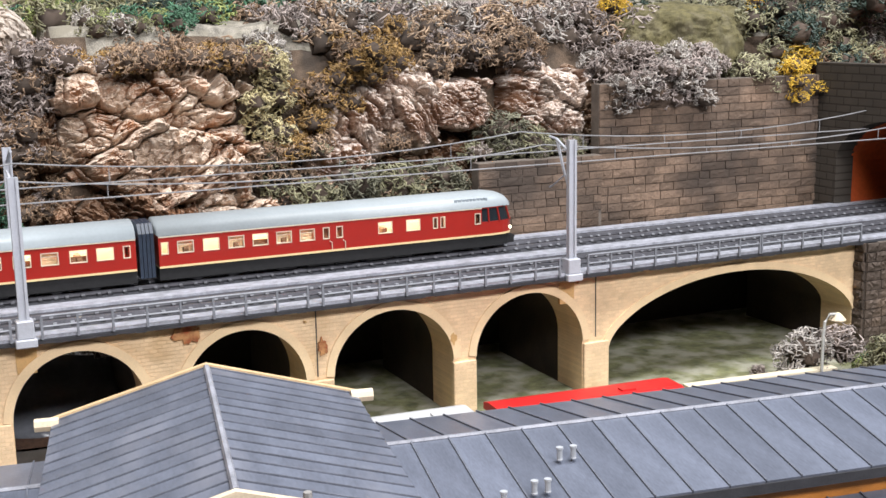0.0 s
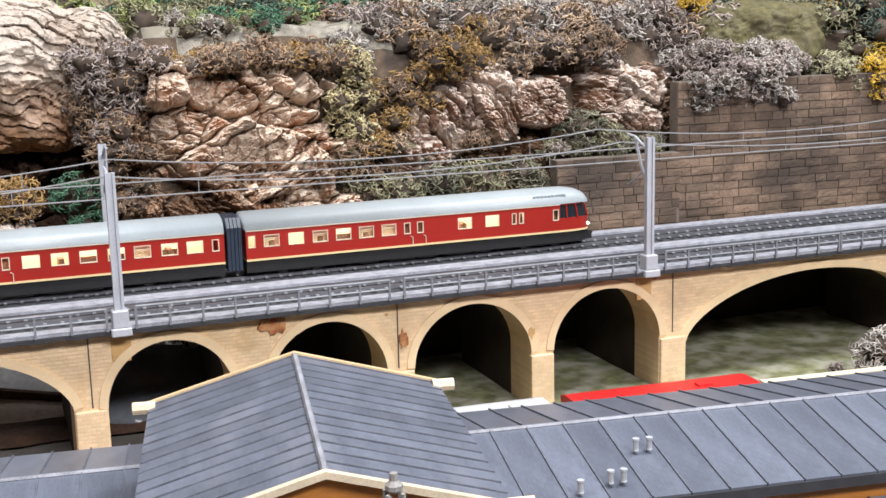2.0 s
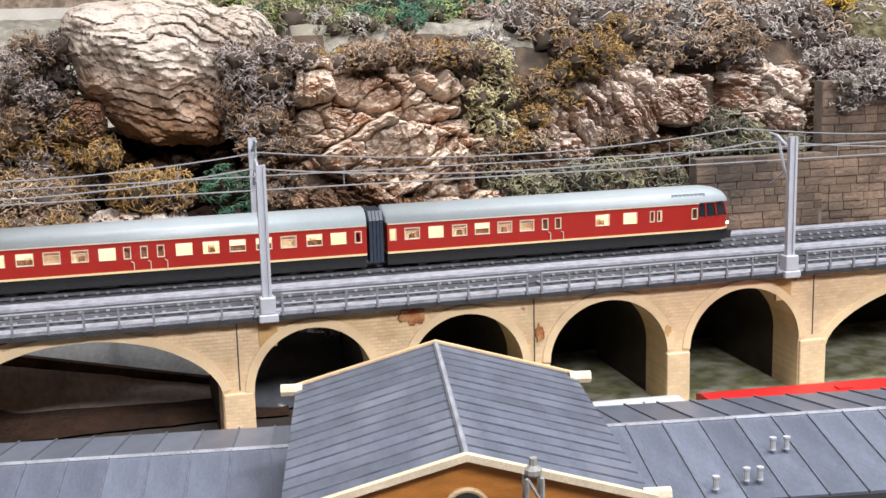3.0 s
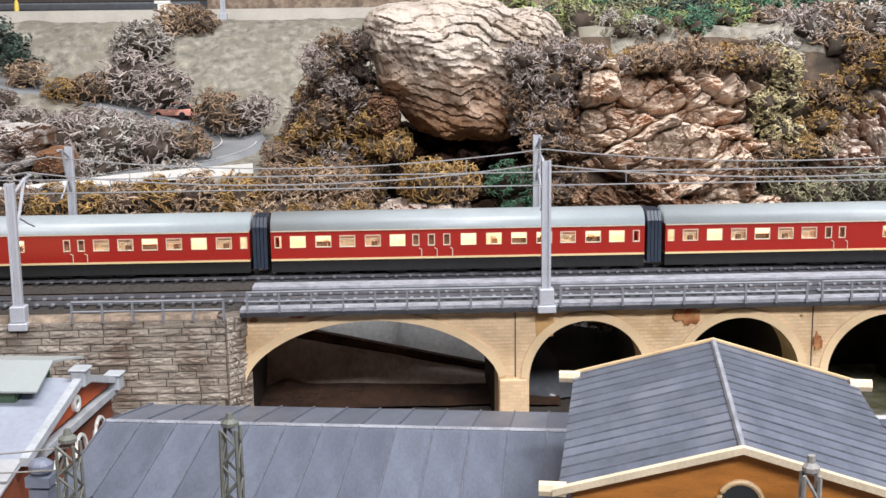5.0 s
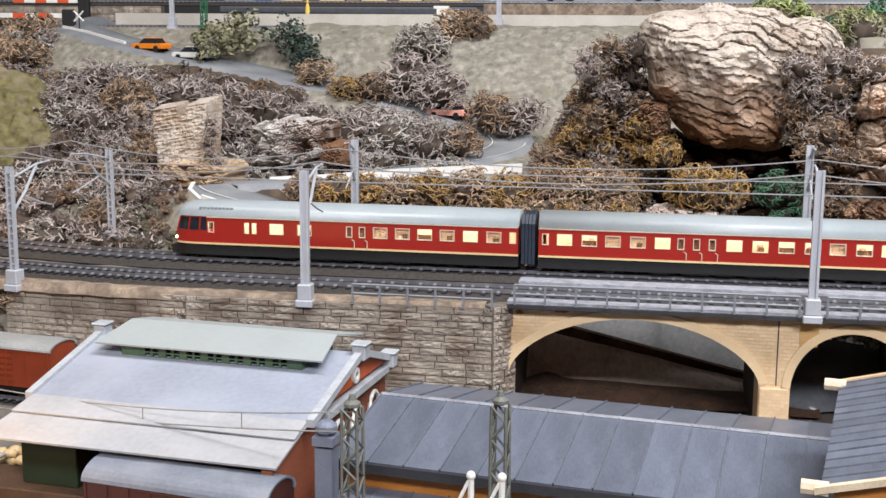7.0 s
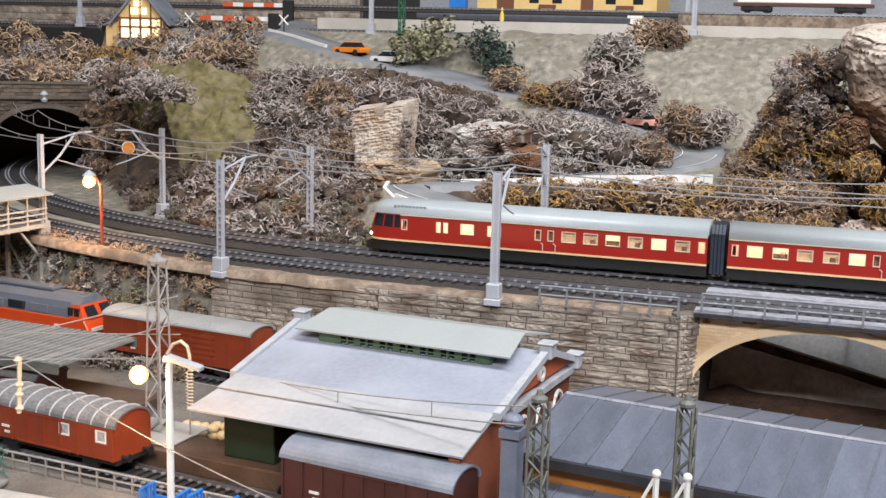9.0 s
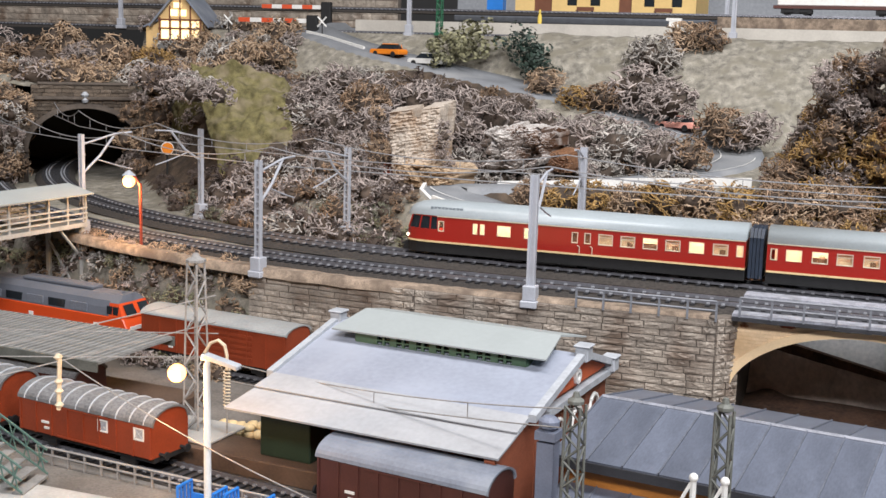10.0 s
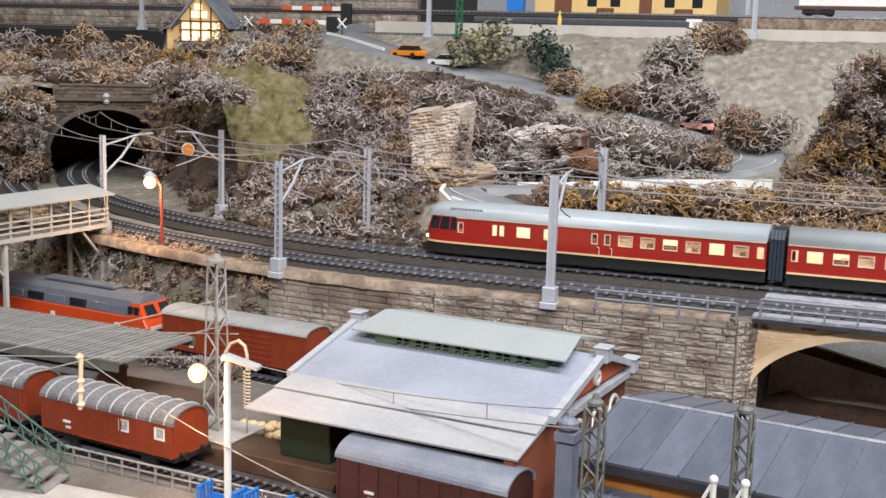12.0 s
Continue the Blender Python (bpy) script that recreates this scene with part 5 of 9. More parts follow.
# dkbrown clumps are mixed in, their colour standing in for shaded gaps.
fill = strew(bush_rnd, 2600, -0.87, -0.5, 0.14, 0.6, 0.016, 0.027, ("mauve", "mauve", "mauve", "dkbrown", "dkbrown", "brown", "white"), bank, 1.02, bank_top)
fill = strew(bush_rnd, 1500, -1.35, -0.87, 0.14, 0.78, 0.018, 0.03, ("tan", "tan", "mauve", "white", "tan", "brown"), bank, 1.02, bank_top, fill)
fill = [f for f in fill if not on_slope(f[0], f[1])]
fill = strew(bush_rnd, 500, -0.5, -0.28, 0.31, 0.46, 0.014, 0.022, ("mauve", "mauve", "brown", "white"), lambda x, y: road_gap(x, y) > 0.036 and y < 0.36 + 0.5 * (-0.28 - x), 0.85, None, fill)
fill = strew(bush_rnd, 700, -0.95, -0.515, 0.08, 0.42, 0.01, 0.016, ("mauve", "dkbrown", "brown", "dkolive", "dkbrown"), lambda x, y: 0.072 < inside(x, y) < 0.13 and bank(x, y), 1.2, None, fill)
fill = strew(bush_rnd, 120, -0.56, -0.49, 0.13, 0.2, 0.007, 0.011, ("dkolive", "brown", "dkbrown", "olive"), lambda x, y: inside(x, y) > 0.074 and road_gap(x, y) > 0.03, 1.2, None, fill)
fill += [(bush_rnd.uniform(-0.965, -0.91), bush_rnd.uniform(0.41, 0.47), bush_rnd.uniform(0.12, 0.215), bush_rnd.uniform(0.012, 0.018), bush_rnd.choice(("mauve", "brown", "tan"))) for k in range(22)]
fill += [(-0.562 + 0.01 * bush_rnd.random(), 0.245, 0.165 + 0.01 * k, bush_rnd.uniform(0.008, 0.012), bush_rnd.choice(("tan", "mauve", "brown"))) for k in range(6)]
fill += [(-0.497 + 0.012 * bush_rnd.random(), 0.25, 0.17 + 0.009 * k, bush_rnd.uniform(0.007, 0.01), bush_rnd.choice(("mauve", "dkbrown", "mauve"))) for k in range(5)]
thicket("dry_undergrowth", "grey-mauve dry moss growth covering the banks", fill, bush_rnd)
fill = strew(bush_rnd, 900, -0.43, -0.09, 0.172, 0.25, 0.011, 0.017, ("tan", "ochre", "brown", "brown", "tan"), lambda x, y: road_gap(x, y) > 0.036 and not (y < 0.2 and (-0.3 < x < -0.2 or -0.12 < x)), 0.85)
fill = strew(bush_rnd, 500, -0.2, -0.105, 0.2, 0.38, 0.014, 0.024, ("mauve", "brown", "ochre", "mauve"), lambda x, y: True, 0.8, None, fill)
fill += [(bush_rnd.uniform(-0.175, -0.105), bush_rnd.uniform(0.245, 0.3), bush_rnd.uniform(0.15, 0.215), bush_rnd.uniform(0.013, 0.019), bush_rnd.choice(("ochre", "ochre", "brown"))) for k in range(26)]
fill += [(bush_rnd.uniform(-0.165, -0.115), bush_rnd.uniform(0.255, 0.3), bush_rnd.uniform(0.21, 0.275), bush_rnd.uniform(0.012, 0.017), bush_rnd.choice(("mauve", "dkbrown", "brown"))) for k in range(26)]
thicket("dry_undergrowth", "tan and ochre dry moss growth between road and track", fill, bush_rnd)
fill = strew(bush_rnd, 800, 0.23, 0.6, 0.255, 0.38, 0.018, 0.028, ("mauve", "mauve", "brown", "tan", "white"), lambda x, y: not (0.56 < x < 0.68 and y < 0.34), 0.85, lambda x, y: min(hill(x, y), 0.281) + 0.003)
fill = strew(bush_rnd, 500, 0.6, 0.9, 0.19, 0.42, 0.018, 0.028, ("olive", "dkolive", "dkgreen", "brown"), lambda x, y: not (x < 0.74 and y < 0.34), 0.85, lambda x, y: min(max(hill(x, y), 0.235), 0.281) + 0.003, fill)
fill += [(bush_rnd.uniform(0.7, 0.95), bush_rnd.uniform(0.19, 0.3), bush_rnd.uniform(0.245, 0.3), bush_rnd.uniform(0.016, 0.026), bush_rnd.choice(("olive", "dkolive", "dkgreen", "dkbrown"))) for k in range(44)]
fill = strew(bush_rnd, 300, 0.0, 0.24, 0.31, 0.41, 0.018, 0.028, ("green", "dkgreen", "olive", "ygreen", "olive"), None, 0.85, None, fill)
fill = strew(bush_rnd, 160, 0.06, 0.2, 0.262, 0.31, 0.011, 0.017, ("green", "olive", "ygreen", "white"), lambda x, y: noise.noise((x * 25, y * 25, 1)) > -0.05, 1.0, None, fill)
thicket("hilltop_growth", "mixed grey, brown and green moss growth on the hilltop", fill, bush_rnd)
fill = [(bush_rnd.uniform(0.052, 0.205), bush_rnd.uniform(0.205, 0.25), bush_rnd.uniform(0.252, 0.262), bush_rnd.uniform(0.01, 0.016), bush_rnd.choice(("brown", "tan", "mauve", "ochre"))) for k in range(40)]
fill += [(bush_rnd.uniform(0.2, 0.226), bush_rnd.uniform(0.2, 0.225), bush_rnd.uniform(0.185, 0.262), bush_rnd.uniform(0.01, 0.015), "pale") for k in range(16)]
fill += [(0.23 + 0.09 * k / 34 + bush_rnd.uniform(-0.01, 0.01), bush_rnd.uniform(0.2, 0.235), 0.205 + 0.065 * k / 34 + bush_rnd.uniform(-0.02, 0.015), bush_rnd.uniform(0.011, 0.016), bush_rnd.choice(("ochre", "ochre", "brown"))) for k in range(34)]
fill += [(bush_rnd.uniform(0.2, 0.25), bush_rnd.uniform(0.19, 0.215), bush_rnd.uniform(0.14, 0.19), bush_rnd.uniform(0.01, 0.014), bush_rnd.choice(("brown", "tan", "olive"))) for k in range(22)]
fill += [(bush_rnd.uniform(0.34, 0.46), bush_rnd.uniform(0.215, 0.25), bush_rnd.uniform(0.245, 0.268), bush_rnd.uniform(0.012, 0.018), bush_rnd.choice(("tan", "mauve", "tan", "brown"))) for k in range(30)]
fill += [(bush_rnd.uniform(0.232, 0.372), bush_rnd.uniform(0.182, 0.204), 0, bush_rnd.uniform(0.009, 0.014), bush_rnd.choice(("olive", "dkolive", "tan", "olive"))) for k in range(60)]
fill += [(bush_rnd.uniform(0.378, 0.486), bush_rnd.uniform(0.182, 0.202), 0.176, bush_rnd.uniform(0.008, 0.013), bush_rnd.choice(("olive", "dkolive", "mauve"))) for k in range(34)]
fill = [(x, y, z or 0.141 + 0.9 * (y - 0.182), r, key) for x, y, z, r, key in fill]
fill += [(bush_rnd.uniform(0.012, 0.052), 0.195 + 0.02 * bush_rnd.random(), bush_rnd.uniform(0.15, 0.215), bush_rnd.uniform(0.01, 0.015), bush_rnd.choice(("mauve", "brown", "brown"))) for k in range(18)]
fill += [(bush_rnd.uniform(0.56, 0.62), bush_rnd.uniform(-0.1, -0.07), bush_rnd.uniform(0.028, 0.052), bush_rnd.uniform(0.01, 0.016), bush_rnd.choice(("olive", "ygreen", "green"))) for k in range(24)]
fill += [(bush_rnd.uniform(0.002, 0.05), 0.215 + 0.04 * bush_rnd.random(), bush_rnd.uniform(0.2, 0.27), bush_rnd.uniform(0.011, 0.017), bush_rnd.choice(("mauve", "mauve", "brown"))) for k in range(40)]
fill += [(bush_rnd.uniform(0.495, 0.6), bush_rnd.uniform(0.158, 0.178), bush_rnd.uniform(0.212, 0.24), bush_rnd.uniform(0.011, 0.016), bush_rnd.choice(("mauve", "white", "mauve"))) for k in range(20)]
fill += [(bush_rnd.uniform(0.69, 0.735), bush_rnd.uniform(0.162, 0.182), bush_rnd.uniform(0.208, 0.245), bush_rnd.uniform(0.008, 0.012), "yellow") for k in range(9)]
fill += [(bush_rnd.uniform(0.645, 0.68), bush_rnd.uniform(0.162, 0.182), bush_rnd.uniform(0.214, 0.24), bush_rnd.uniform(0.008, 0.012), "paleg") for k in range(7)]
fill += [(bush_rnd.uniform(0.5, 0.64), bush_rnd.uniform(0.185, 0.22), bush_rnd.uniform(0.232, 0.252), bush_rnd.uniform(0.012, 0.018), bush_rnd.choice(("mauve", "white", "mauve"))) for k in range(40)]
thicket("ledge_growth", "brown and olive moss tufts on rock ledges and wall tops", fill, bush_rnd)
fill = strew(bush_rnd, 2400, -0.92, -0.57, -0.03, 0.2, 0.009, 0.014, ("tan", "brown", "mauve", "olive", "tan", "white"), lambda x, y: -0.115 < inside(x, y) < -0.06, 0.8, lambda x, y: max(0.03, hill(x, y)))
thicket("bank_growth", "tan and grey moss tufts on the embankment below the curve", fill, bush_rnd)
fill = [(bush_rnd.uniform(-1.12, -1.045), bush_rnd.uniform(0.31, 0.36), bush_rnd.uniform(0.11, 0.215), bush_rnd.uniform(0.013, 0.02), bush_rnd.choice(("tan", "mauve", "brown", "white"))) for k in range(44)]
thicket("bank_growth", "tan and grey moss growth beside the tunnel portal", fill, bush_rnd)
for k in range(12):
    moss(0.012 + 0.0048 * k, bush_rnd.uniform(0.132, 0.142), 0.0665 - 0.1 * max(0.0, 0.0048 * k - 0.03) + bush_rnd.uniform(-0.002, 0.003), bush_rnd.uniform(0.006, 0.009), bush_rnd.choice(("white", "white", "olive")), bush_rnd)
# pale gravel shoulder in front of the curve
bm = bmesh.new()
rows = []
for k in range(90):
    s = -0.21 + 0.9 * k / 89
    row = []
    for o, dz in ((-0.0755, -0.004), (-0.0735, 0.0025), (-0.068, 0.003), (-0.0605, 0.0025), (-0.0585, 0.001)):
        p, h = along(o + 0.0012 * noise.noise((s * 60, o * 500, 0)), s)
        row.append(bm.verts.new((p.x, p.y, 0.1058 + dz + 0.0008 * noise.noise((s * 90, o * 300, 4)))))
    rows.append(row)
for p, q in zip(rows, rows[1:]):
    for k in range(4):
        bm.faces.new((p[k], q[k], q[k + 1], p[k + 1]))
solid("gravel_shoulder", bm, GRAVEL, "pale tan gravel shoulder beside the front track", kind="structure", smooth=True)

# ---- the express railcar ----
RED = mat("railcar_red", (0.32, 0.018, 0.012), 0.3, 0.06, 60, 900, 0)
CREAM = mat("cream_stripe", (0.72, 0.55, 0.3), 0.4, 0.05, 60, 900, 0)
CAR_ROOF = mat("railcar_roof", (0.34, 0.38, 0.4), 0.35, 0.08, 40, 500, 0.00005)
CAR_ROOF_D = mat("railcar_grille", (0.26, 0.3, 0.33), 0.5, 0.3, 900, 2500, 0.0003)
UNDER = mat("underframe_black", (0.008, 0.008, 0.009), 0.75, 0.4, 300, 900, 0.0003)
BELLOWS = mat("bellows_rubber", (0.02, 0.03, 0.05), 0.45, 0.3, 300, 900, 0.0002)
SILVER = mat("window_frame", (0.6, 0.52, 0.4), 0.35, 0.1, 200, 900, 0)
INNER = mat("car_interior", (0.8, 0.7, 0.52), 0.6, 0.1, 60, 500, 0)
SEAT = mat("seat_cloth", (0.2, 0.1, 0.05), 0.8, 0.2, 200, 900, 0)
GLASS = pane("window_glass")
DARK_GLASS = mat("cab_glass", (0.02, 0.025, 0.03), 0.06, 0.2, 60, 300, 0)
STRIP = glow("interior_lamp", (1.0, 0.84, 0.62), 12.0)
HEADLAMP = glow("headlamp", (1.0, 0.85, 0.6), 6.0)
STEEL = mat("wheel_steel", (0.09, 0.09, 0.095), 0.4, 0.2, 300, 900, 0, metal=0.6)


def bogie(parent, x):
    bm0 = bmesh.new()
    bx(bm0, x - 0.02, x + 0.02, -0.0128, -0.0105, 0.0025, 0.0085)
    bx(bm0, x - 0.015, x + 0.015, -0.0138, -0.0125, 0.004, 0.0065)
    bx(bm0, x - 0.004, x + 0.004, -0.0142, -0.0125, 0.0025, 0.009)
    bx(bm0, x - 0.02, x + 0.02, 0.0105, 0.0128, 0.0025, 0.0085)
    bx(bm0, x - 0.004, x + 0.004, -0.0105, 0.0105, 0.004, 0.0085)
    b = part("bogie", bm0, UNDER, parent)
    for dx in (-0.0125, 0.0125):
        for y in (-0.0088, 0.0088):
            bm0 = bmesh.new()
            tube(bm0, [(x + dx, y - 0.001, 0.0055), (x + dx, y + 0.001, 0.0055)], 0.0055, 14)
            part("wheel", bm0, STEEL, b)


def railcar(at, length, windows, nose=None, label=""):
    """One coach of the railcar set, x along it from its left end; nose: 'left' or 'right' for a driving cab."""
    car = thing("railcar_coach", label, "train", at=at, group="coaches of the railcar")
    w, lo, hi = 0.0165, 0.0128, 0.0335
    nl = 0.028
    a = nl if nose == "left" else 0.003
    b = length - nl if nose == "right" else length - 0.003
    holes = [(x - ww / 2, x + ww / 2, 0.021, 0.0295) for x, ww in windows]
    bm0 = bmesh.new()
    holed_wall(bm0, a, b, lo, hi, -w, -w + 0.0012, holes)
    bx(bm0, a, b, w - 0.0012, w, lo, hi)
    if nose != "left":
        bx(bm0, a, a + 0.001, -w + 0.0012, w - 0.0012, lo, hi)
    if nose != "right":
        bx(bm0, b - 0.001, b, -w + 0.0012, w - 0.0012, lo, hi)
    body = part("body", bm0, RED, car)
    for x, ww in windows:
        bm0 = bmesh.new()
        t = 0.0006
        holed_wall(bm0, x - ww / 2, x + ww / 2, 0.021, 0.0295, -w - 0.0003, -w + 0.0009, [(x - ww / 2 + t, x + ww / 2 - t, 0.021 + t, 0.0295 - t)])
        f = part("window", bm0, SILVER, car)
        bm0 = bmesh.new()
        bx(bm0, x - ww / 2 + t, x + ww / 2 - t, -w + 0.0003, -w + 0.0006, 0.021 + t, 0.0295 - t)
        part("pane", bm0, GLASS, f).visible_shadow = False
        if ww > 0.01:
            bm0 = bmesh.new()
            bx(bm0, x - ww / 2 + t, x + ww / 2 - t, -w - 0.0002, -w + 0.0002, 0.0268, 0.0272)
            part("crossbar", bm0, SILVER, f)
    # roof, gold line, stripe and underframe
    def section(k, top, wide, base):
        return [(wide * math.cos(math.pi * i / 12) * (1 if abs(math.cos(math.pi * i / 12)) < 0.999 else 1), base + (top - base) * math.sin(math.pi * i / 12) ** 0.75) for i in range(13)]
    stations = [(a, 0.0445, w + 0.0004, hi), (b, 0.0445, w + 0.0004, hi)]
    if nose:
        extra = [(0.35, 0.0442, 0.0162, hi), (0.65, 0.0428, 0.0148, hi), (0.85, 0.0405, 0.0125, hi - 0.0005), (0.96, 0.0372, 0.0098, hi - 0.001), (1.0, 0.0338, 0.0075, hi - 0.0015)]
        for f, t, wd, bs in extra:
            if nose == "left":
                stations.insert(0, (a * (1 - f), t, wd, bs))
            else:
                stations.append((b + nl * f, t, wd, bs))
    bm0 = bmesh.new()
    rings = [[bm0.verts.new((x, p[0], p[1])) for p in section(0, t, wd, bs)] for x, t, wd, bs in stations]
    for p, q in zip(rings, rings[1:]):
        for k in range(12):
            bm0.faces.new((p[k], q[k], q[k + 1], p[k + 1]))
    bm0.faces.new(rings[0])
    bm0.faces.new(rings[-1][::-1])
    part("roof", bm0, CAR_ROOF, car, "pale blue-grey rounded roof", smooth=True)
    if nose:
        bm0 = bmesh.new()
        x0 = 0.022 if nose == "left" else length - 0.05
        for k in range(9):
            bx(bm0, x0 + 0.0031 * k, x0 + 0.0031 * k + 0.0024, -0.0155, -0.011, 0.0378 - 0.0008, 0.0405)
        part("roof_grille", bm0, CAR_ROOF_D, car, "ribbed grey ventilation grille")
        # the rounded red nose with its cab windows
        bm0 = bmesh.new()
        prof = [(0.0, 0.0165), (0.35, 0.0162), (0.65, 0.015), (0.85, 0.0128), (0.96, 0.01), (1.0, 0.0072)]
        sgn = -1 if nose == "left" else 1
        base = a if nose == "left" else b
        for z0, z1, m, nm, grow in ((lo, 0.0225, RED, "nose", 0.0), (0.0225, 0.0325, DARK_GLASS, "cab_window", -0.0004), (0.0325, 0.0345, RED, "nose_band", 0.0)):
            bm0 = bmesh.new()
            rows = []
            for z in (z0, z1):
                lean = 1 - max(0, z - 0.0225) * 14
                ring = [(base + sgn * nl * f * lean, -(y + grow) * (1 - max(0, z - 0.0225) * 2)) for f, y in prof] + [(base + sgn * nl * f * lean, (y + grow) * (1 - max(0, z - 0.0225) * 2)) for f, y in prof[::-1]]
                rows.append([bm0.verts.new((x, y, z)) for x, y in ring])
            n = len(rows[0])
            for k in range(n):
                bm0.faces.new((rows[0][k], rows[0][(k + 1) % n], rows[1][(k + 1) % n], rows[1][k]))
            bm0.faces.new(rows[0])
            bm0.faces.new(rows[1][::-1])
            part(nm, bm0, m, car)
        for k, f in enumerate((0.22, 0.55, 0.9)):
            bm0 = bmesh.new()
            y = -0.0165 + 0.0002 + 0.0045 * f ** 3
            tube(bm0, [(base + sgn * nl * f, y, 0.0224), (base + sgn * nl * f * 0.88, y * 0.985, 0.0326)], 0.0007, 5)
            part("cab_pillar", bm0, RED, car)
        for y in (-0.0098, 0.0098):
            bm0 = bmesh.new()
            bmesh.ops.create_uvsphere(bm0, u_segments=10, v_segments=6, radius=0.0013)
            part("headlamp", bm0, HEADLAMP, car, at=pose(base + sgn * nl * 0.965, y, 0.0158))
        bm0 = bmesh.new()
        e = base + sgn * nl
        bx(bm0, min(e, e + sgn * 0.004), max(e, e + sgn * 0.004), -0.007, 0.007, 0.003, 0.009)
        tube(bm0, [(e, 0, 0.007), (e + sgn * 0.008, 0, 0.0065)], 0.001, 6)
        part("coupling", bm0, UNDER, car)
    for z0, z1, m, nm, out in ((0.0118, 0.0132, CREAM, "gold_line", 0.0004), (0.0035, 0.0118, UNDER, "underframe", -0.001)):
        bm0 = bmesh.new()
        pl = [(a, w)] + ([] if nose != "left" else [(a - nl * f, y) for f, y in ((0.35, 0.0162), (0.65, 0.015), (0.85, 0.0128), (0.96, 0.01), (1.0, 0.0072))])
        pr = [(b, w)] + ([] if nose != "right" else [(b + nl * f, y) for f, y in ((0.35, 0.0162), (0.65, 0.015), (0.85, 0.0128), (0.96, 0.01), (1.0, 0.0072))])
        outline = [(x, -y - out) for x, y in pl[::-1]] + [(x, -y - out) for x, y in pr] + [(x, y + out) for x, y in pr[::-1]] + [(x, y + out) for x, y in pl]
        prism(bm0, outline, "z", z0, z1)
        part(nm, bm0, m, car)
    bm0 = bmesh.new()
    bx(bm0, a, b, -w - 0.0004, -w + 0.0002, 0.0326, 0.0334)
    part("cornice", bm0, SILVER, car)
    bogie(car, 0.042)
    bogie(car, length - 0.042)
    for k in range(5):
        bm0 = bmesh.new()
        x = 0.085 + (length - 0.17) * k / 4.6
        bx(bm0, x, x + 0.014 + 0.006 * (k % 2), -0.0145, 0.0145, 0.002, 0.009)
        part("equipment_box", bevelled(bm0, 0.0005), UNDER, car)
    bm0 = bmesh.new()
    bx(bm0, a + 0.004, b - 0.004, 0.004, 0.0046, 0.0135, 0.033)
    part("interior_wall", bm0, INNER, car)
    bm0 = bmesh.new()
    bx(bm0, a + 0.004, b - 0.004, -0.006, 0.0035, 0.0322, 0.0328)
    part("interior_lamp", bm0, STRIP, car)
    for k, (x, ww) in enumerate(windows):
        if ww > 0.01 and k % 2 == 0:
            bm0 = bmesh.new()
            bx(bm0, x - 0.001, x + 0.003, -0.013, 0.002, 0.0135, 0.0245)
            part("seat", bevelled(bm0, 0.0006), SEAT, car)
    tint = random.Random(int(length * 1e4) + len(windows))
    for x, ww in windows:
        pick = tint.random()
        if ww > 0.01 and pick < 0.6:
            bm0 = bmesh.new()
            bx(bm0, x - ww / 2 - 0.001, x + ww / 2 + 0.001, -0.0115, -0.0109, 0.0135, 0.0245 if pick < 0.3 else 0.0295)
            part("compartment_wall", bm0, SEAT if pick < 0.2 else TIMBER, car)
        if ww < 0.01 and 0.1 < x < length - 0.01:
            bm0 = bmesh.new()
            bx(bm0, x - ww / 2 - 0.001, x + ww / 2 + 0.001, -0.0115, -0.0109, 0.0135, 0.031)
            part("vestibule_wall", bm0, SEAT, car)
    for x, ww in windows:
        if ww < 0.0056 and 0.1 < x < 0.2:
            bm0 = bmesh.new()
            tube(bm0, [(x + 0.004, -w - 0.0006, 0.0125), (x + 0.004, -w - 0.0006, 0.0185), (x + 0.0022, -w - 0.0006, 0.0195)], 0.00035, 5)
            part("door_handle", bm0, SILVER, car)
    return car


W1 = [(0.0285 + 0.003, 0.005), (0.0602, 0.004), (0.0662, 0.004), (0.084, 0.0112), (0.106, 0.0112), (0.141, 0.005), (0.151, 0.005), (0.165, 0.0112), (0.182, 0.0112), (0.199, 0.0112), (0.216, 0.0112), (0.2335, 0.0112), (0.251, 0.0112), (0.265, 0.005)]
W2 = [(0.008, 0.005), (0.022, 0.0112), (0.04, 0.0112), (0.057, 0.0112), (0.075, 0.0112), (0.0925, 0.0112), (0.1055, 0.005), (0.1165, 0.005), (0.1275, 0.005), (0.143, 0.0112), (0.161, 0.0112), (0.179, 0.0112), (0.197, 0.0112), (0.214, 0.0112), (0.232, 0.0112), (0.249, 0.0112), (0.263, 0.005)]
LEN = 0.272
W3 = [(LEN - x, ww) for x, ww in W1]
NOSE_S = 0.05


def back(s, dist):
    """The arc value a distance further back on the rear track, whose curve is tighter than the middle line."""
    f = 1 - 0.035 / RAD
    return s - dist / f if s - dist / f > 0 else min(0.0, s) - (dist - max(0.0, s) * f)


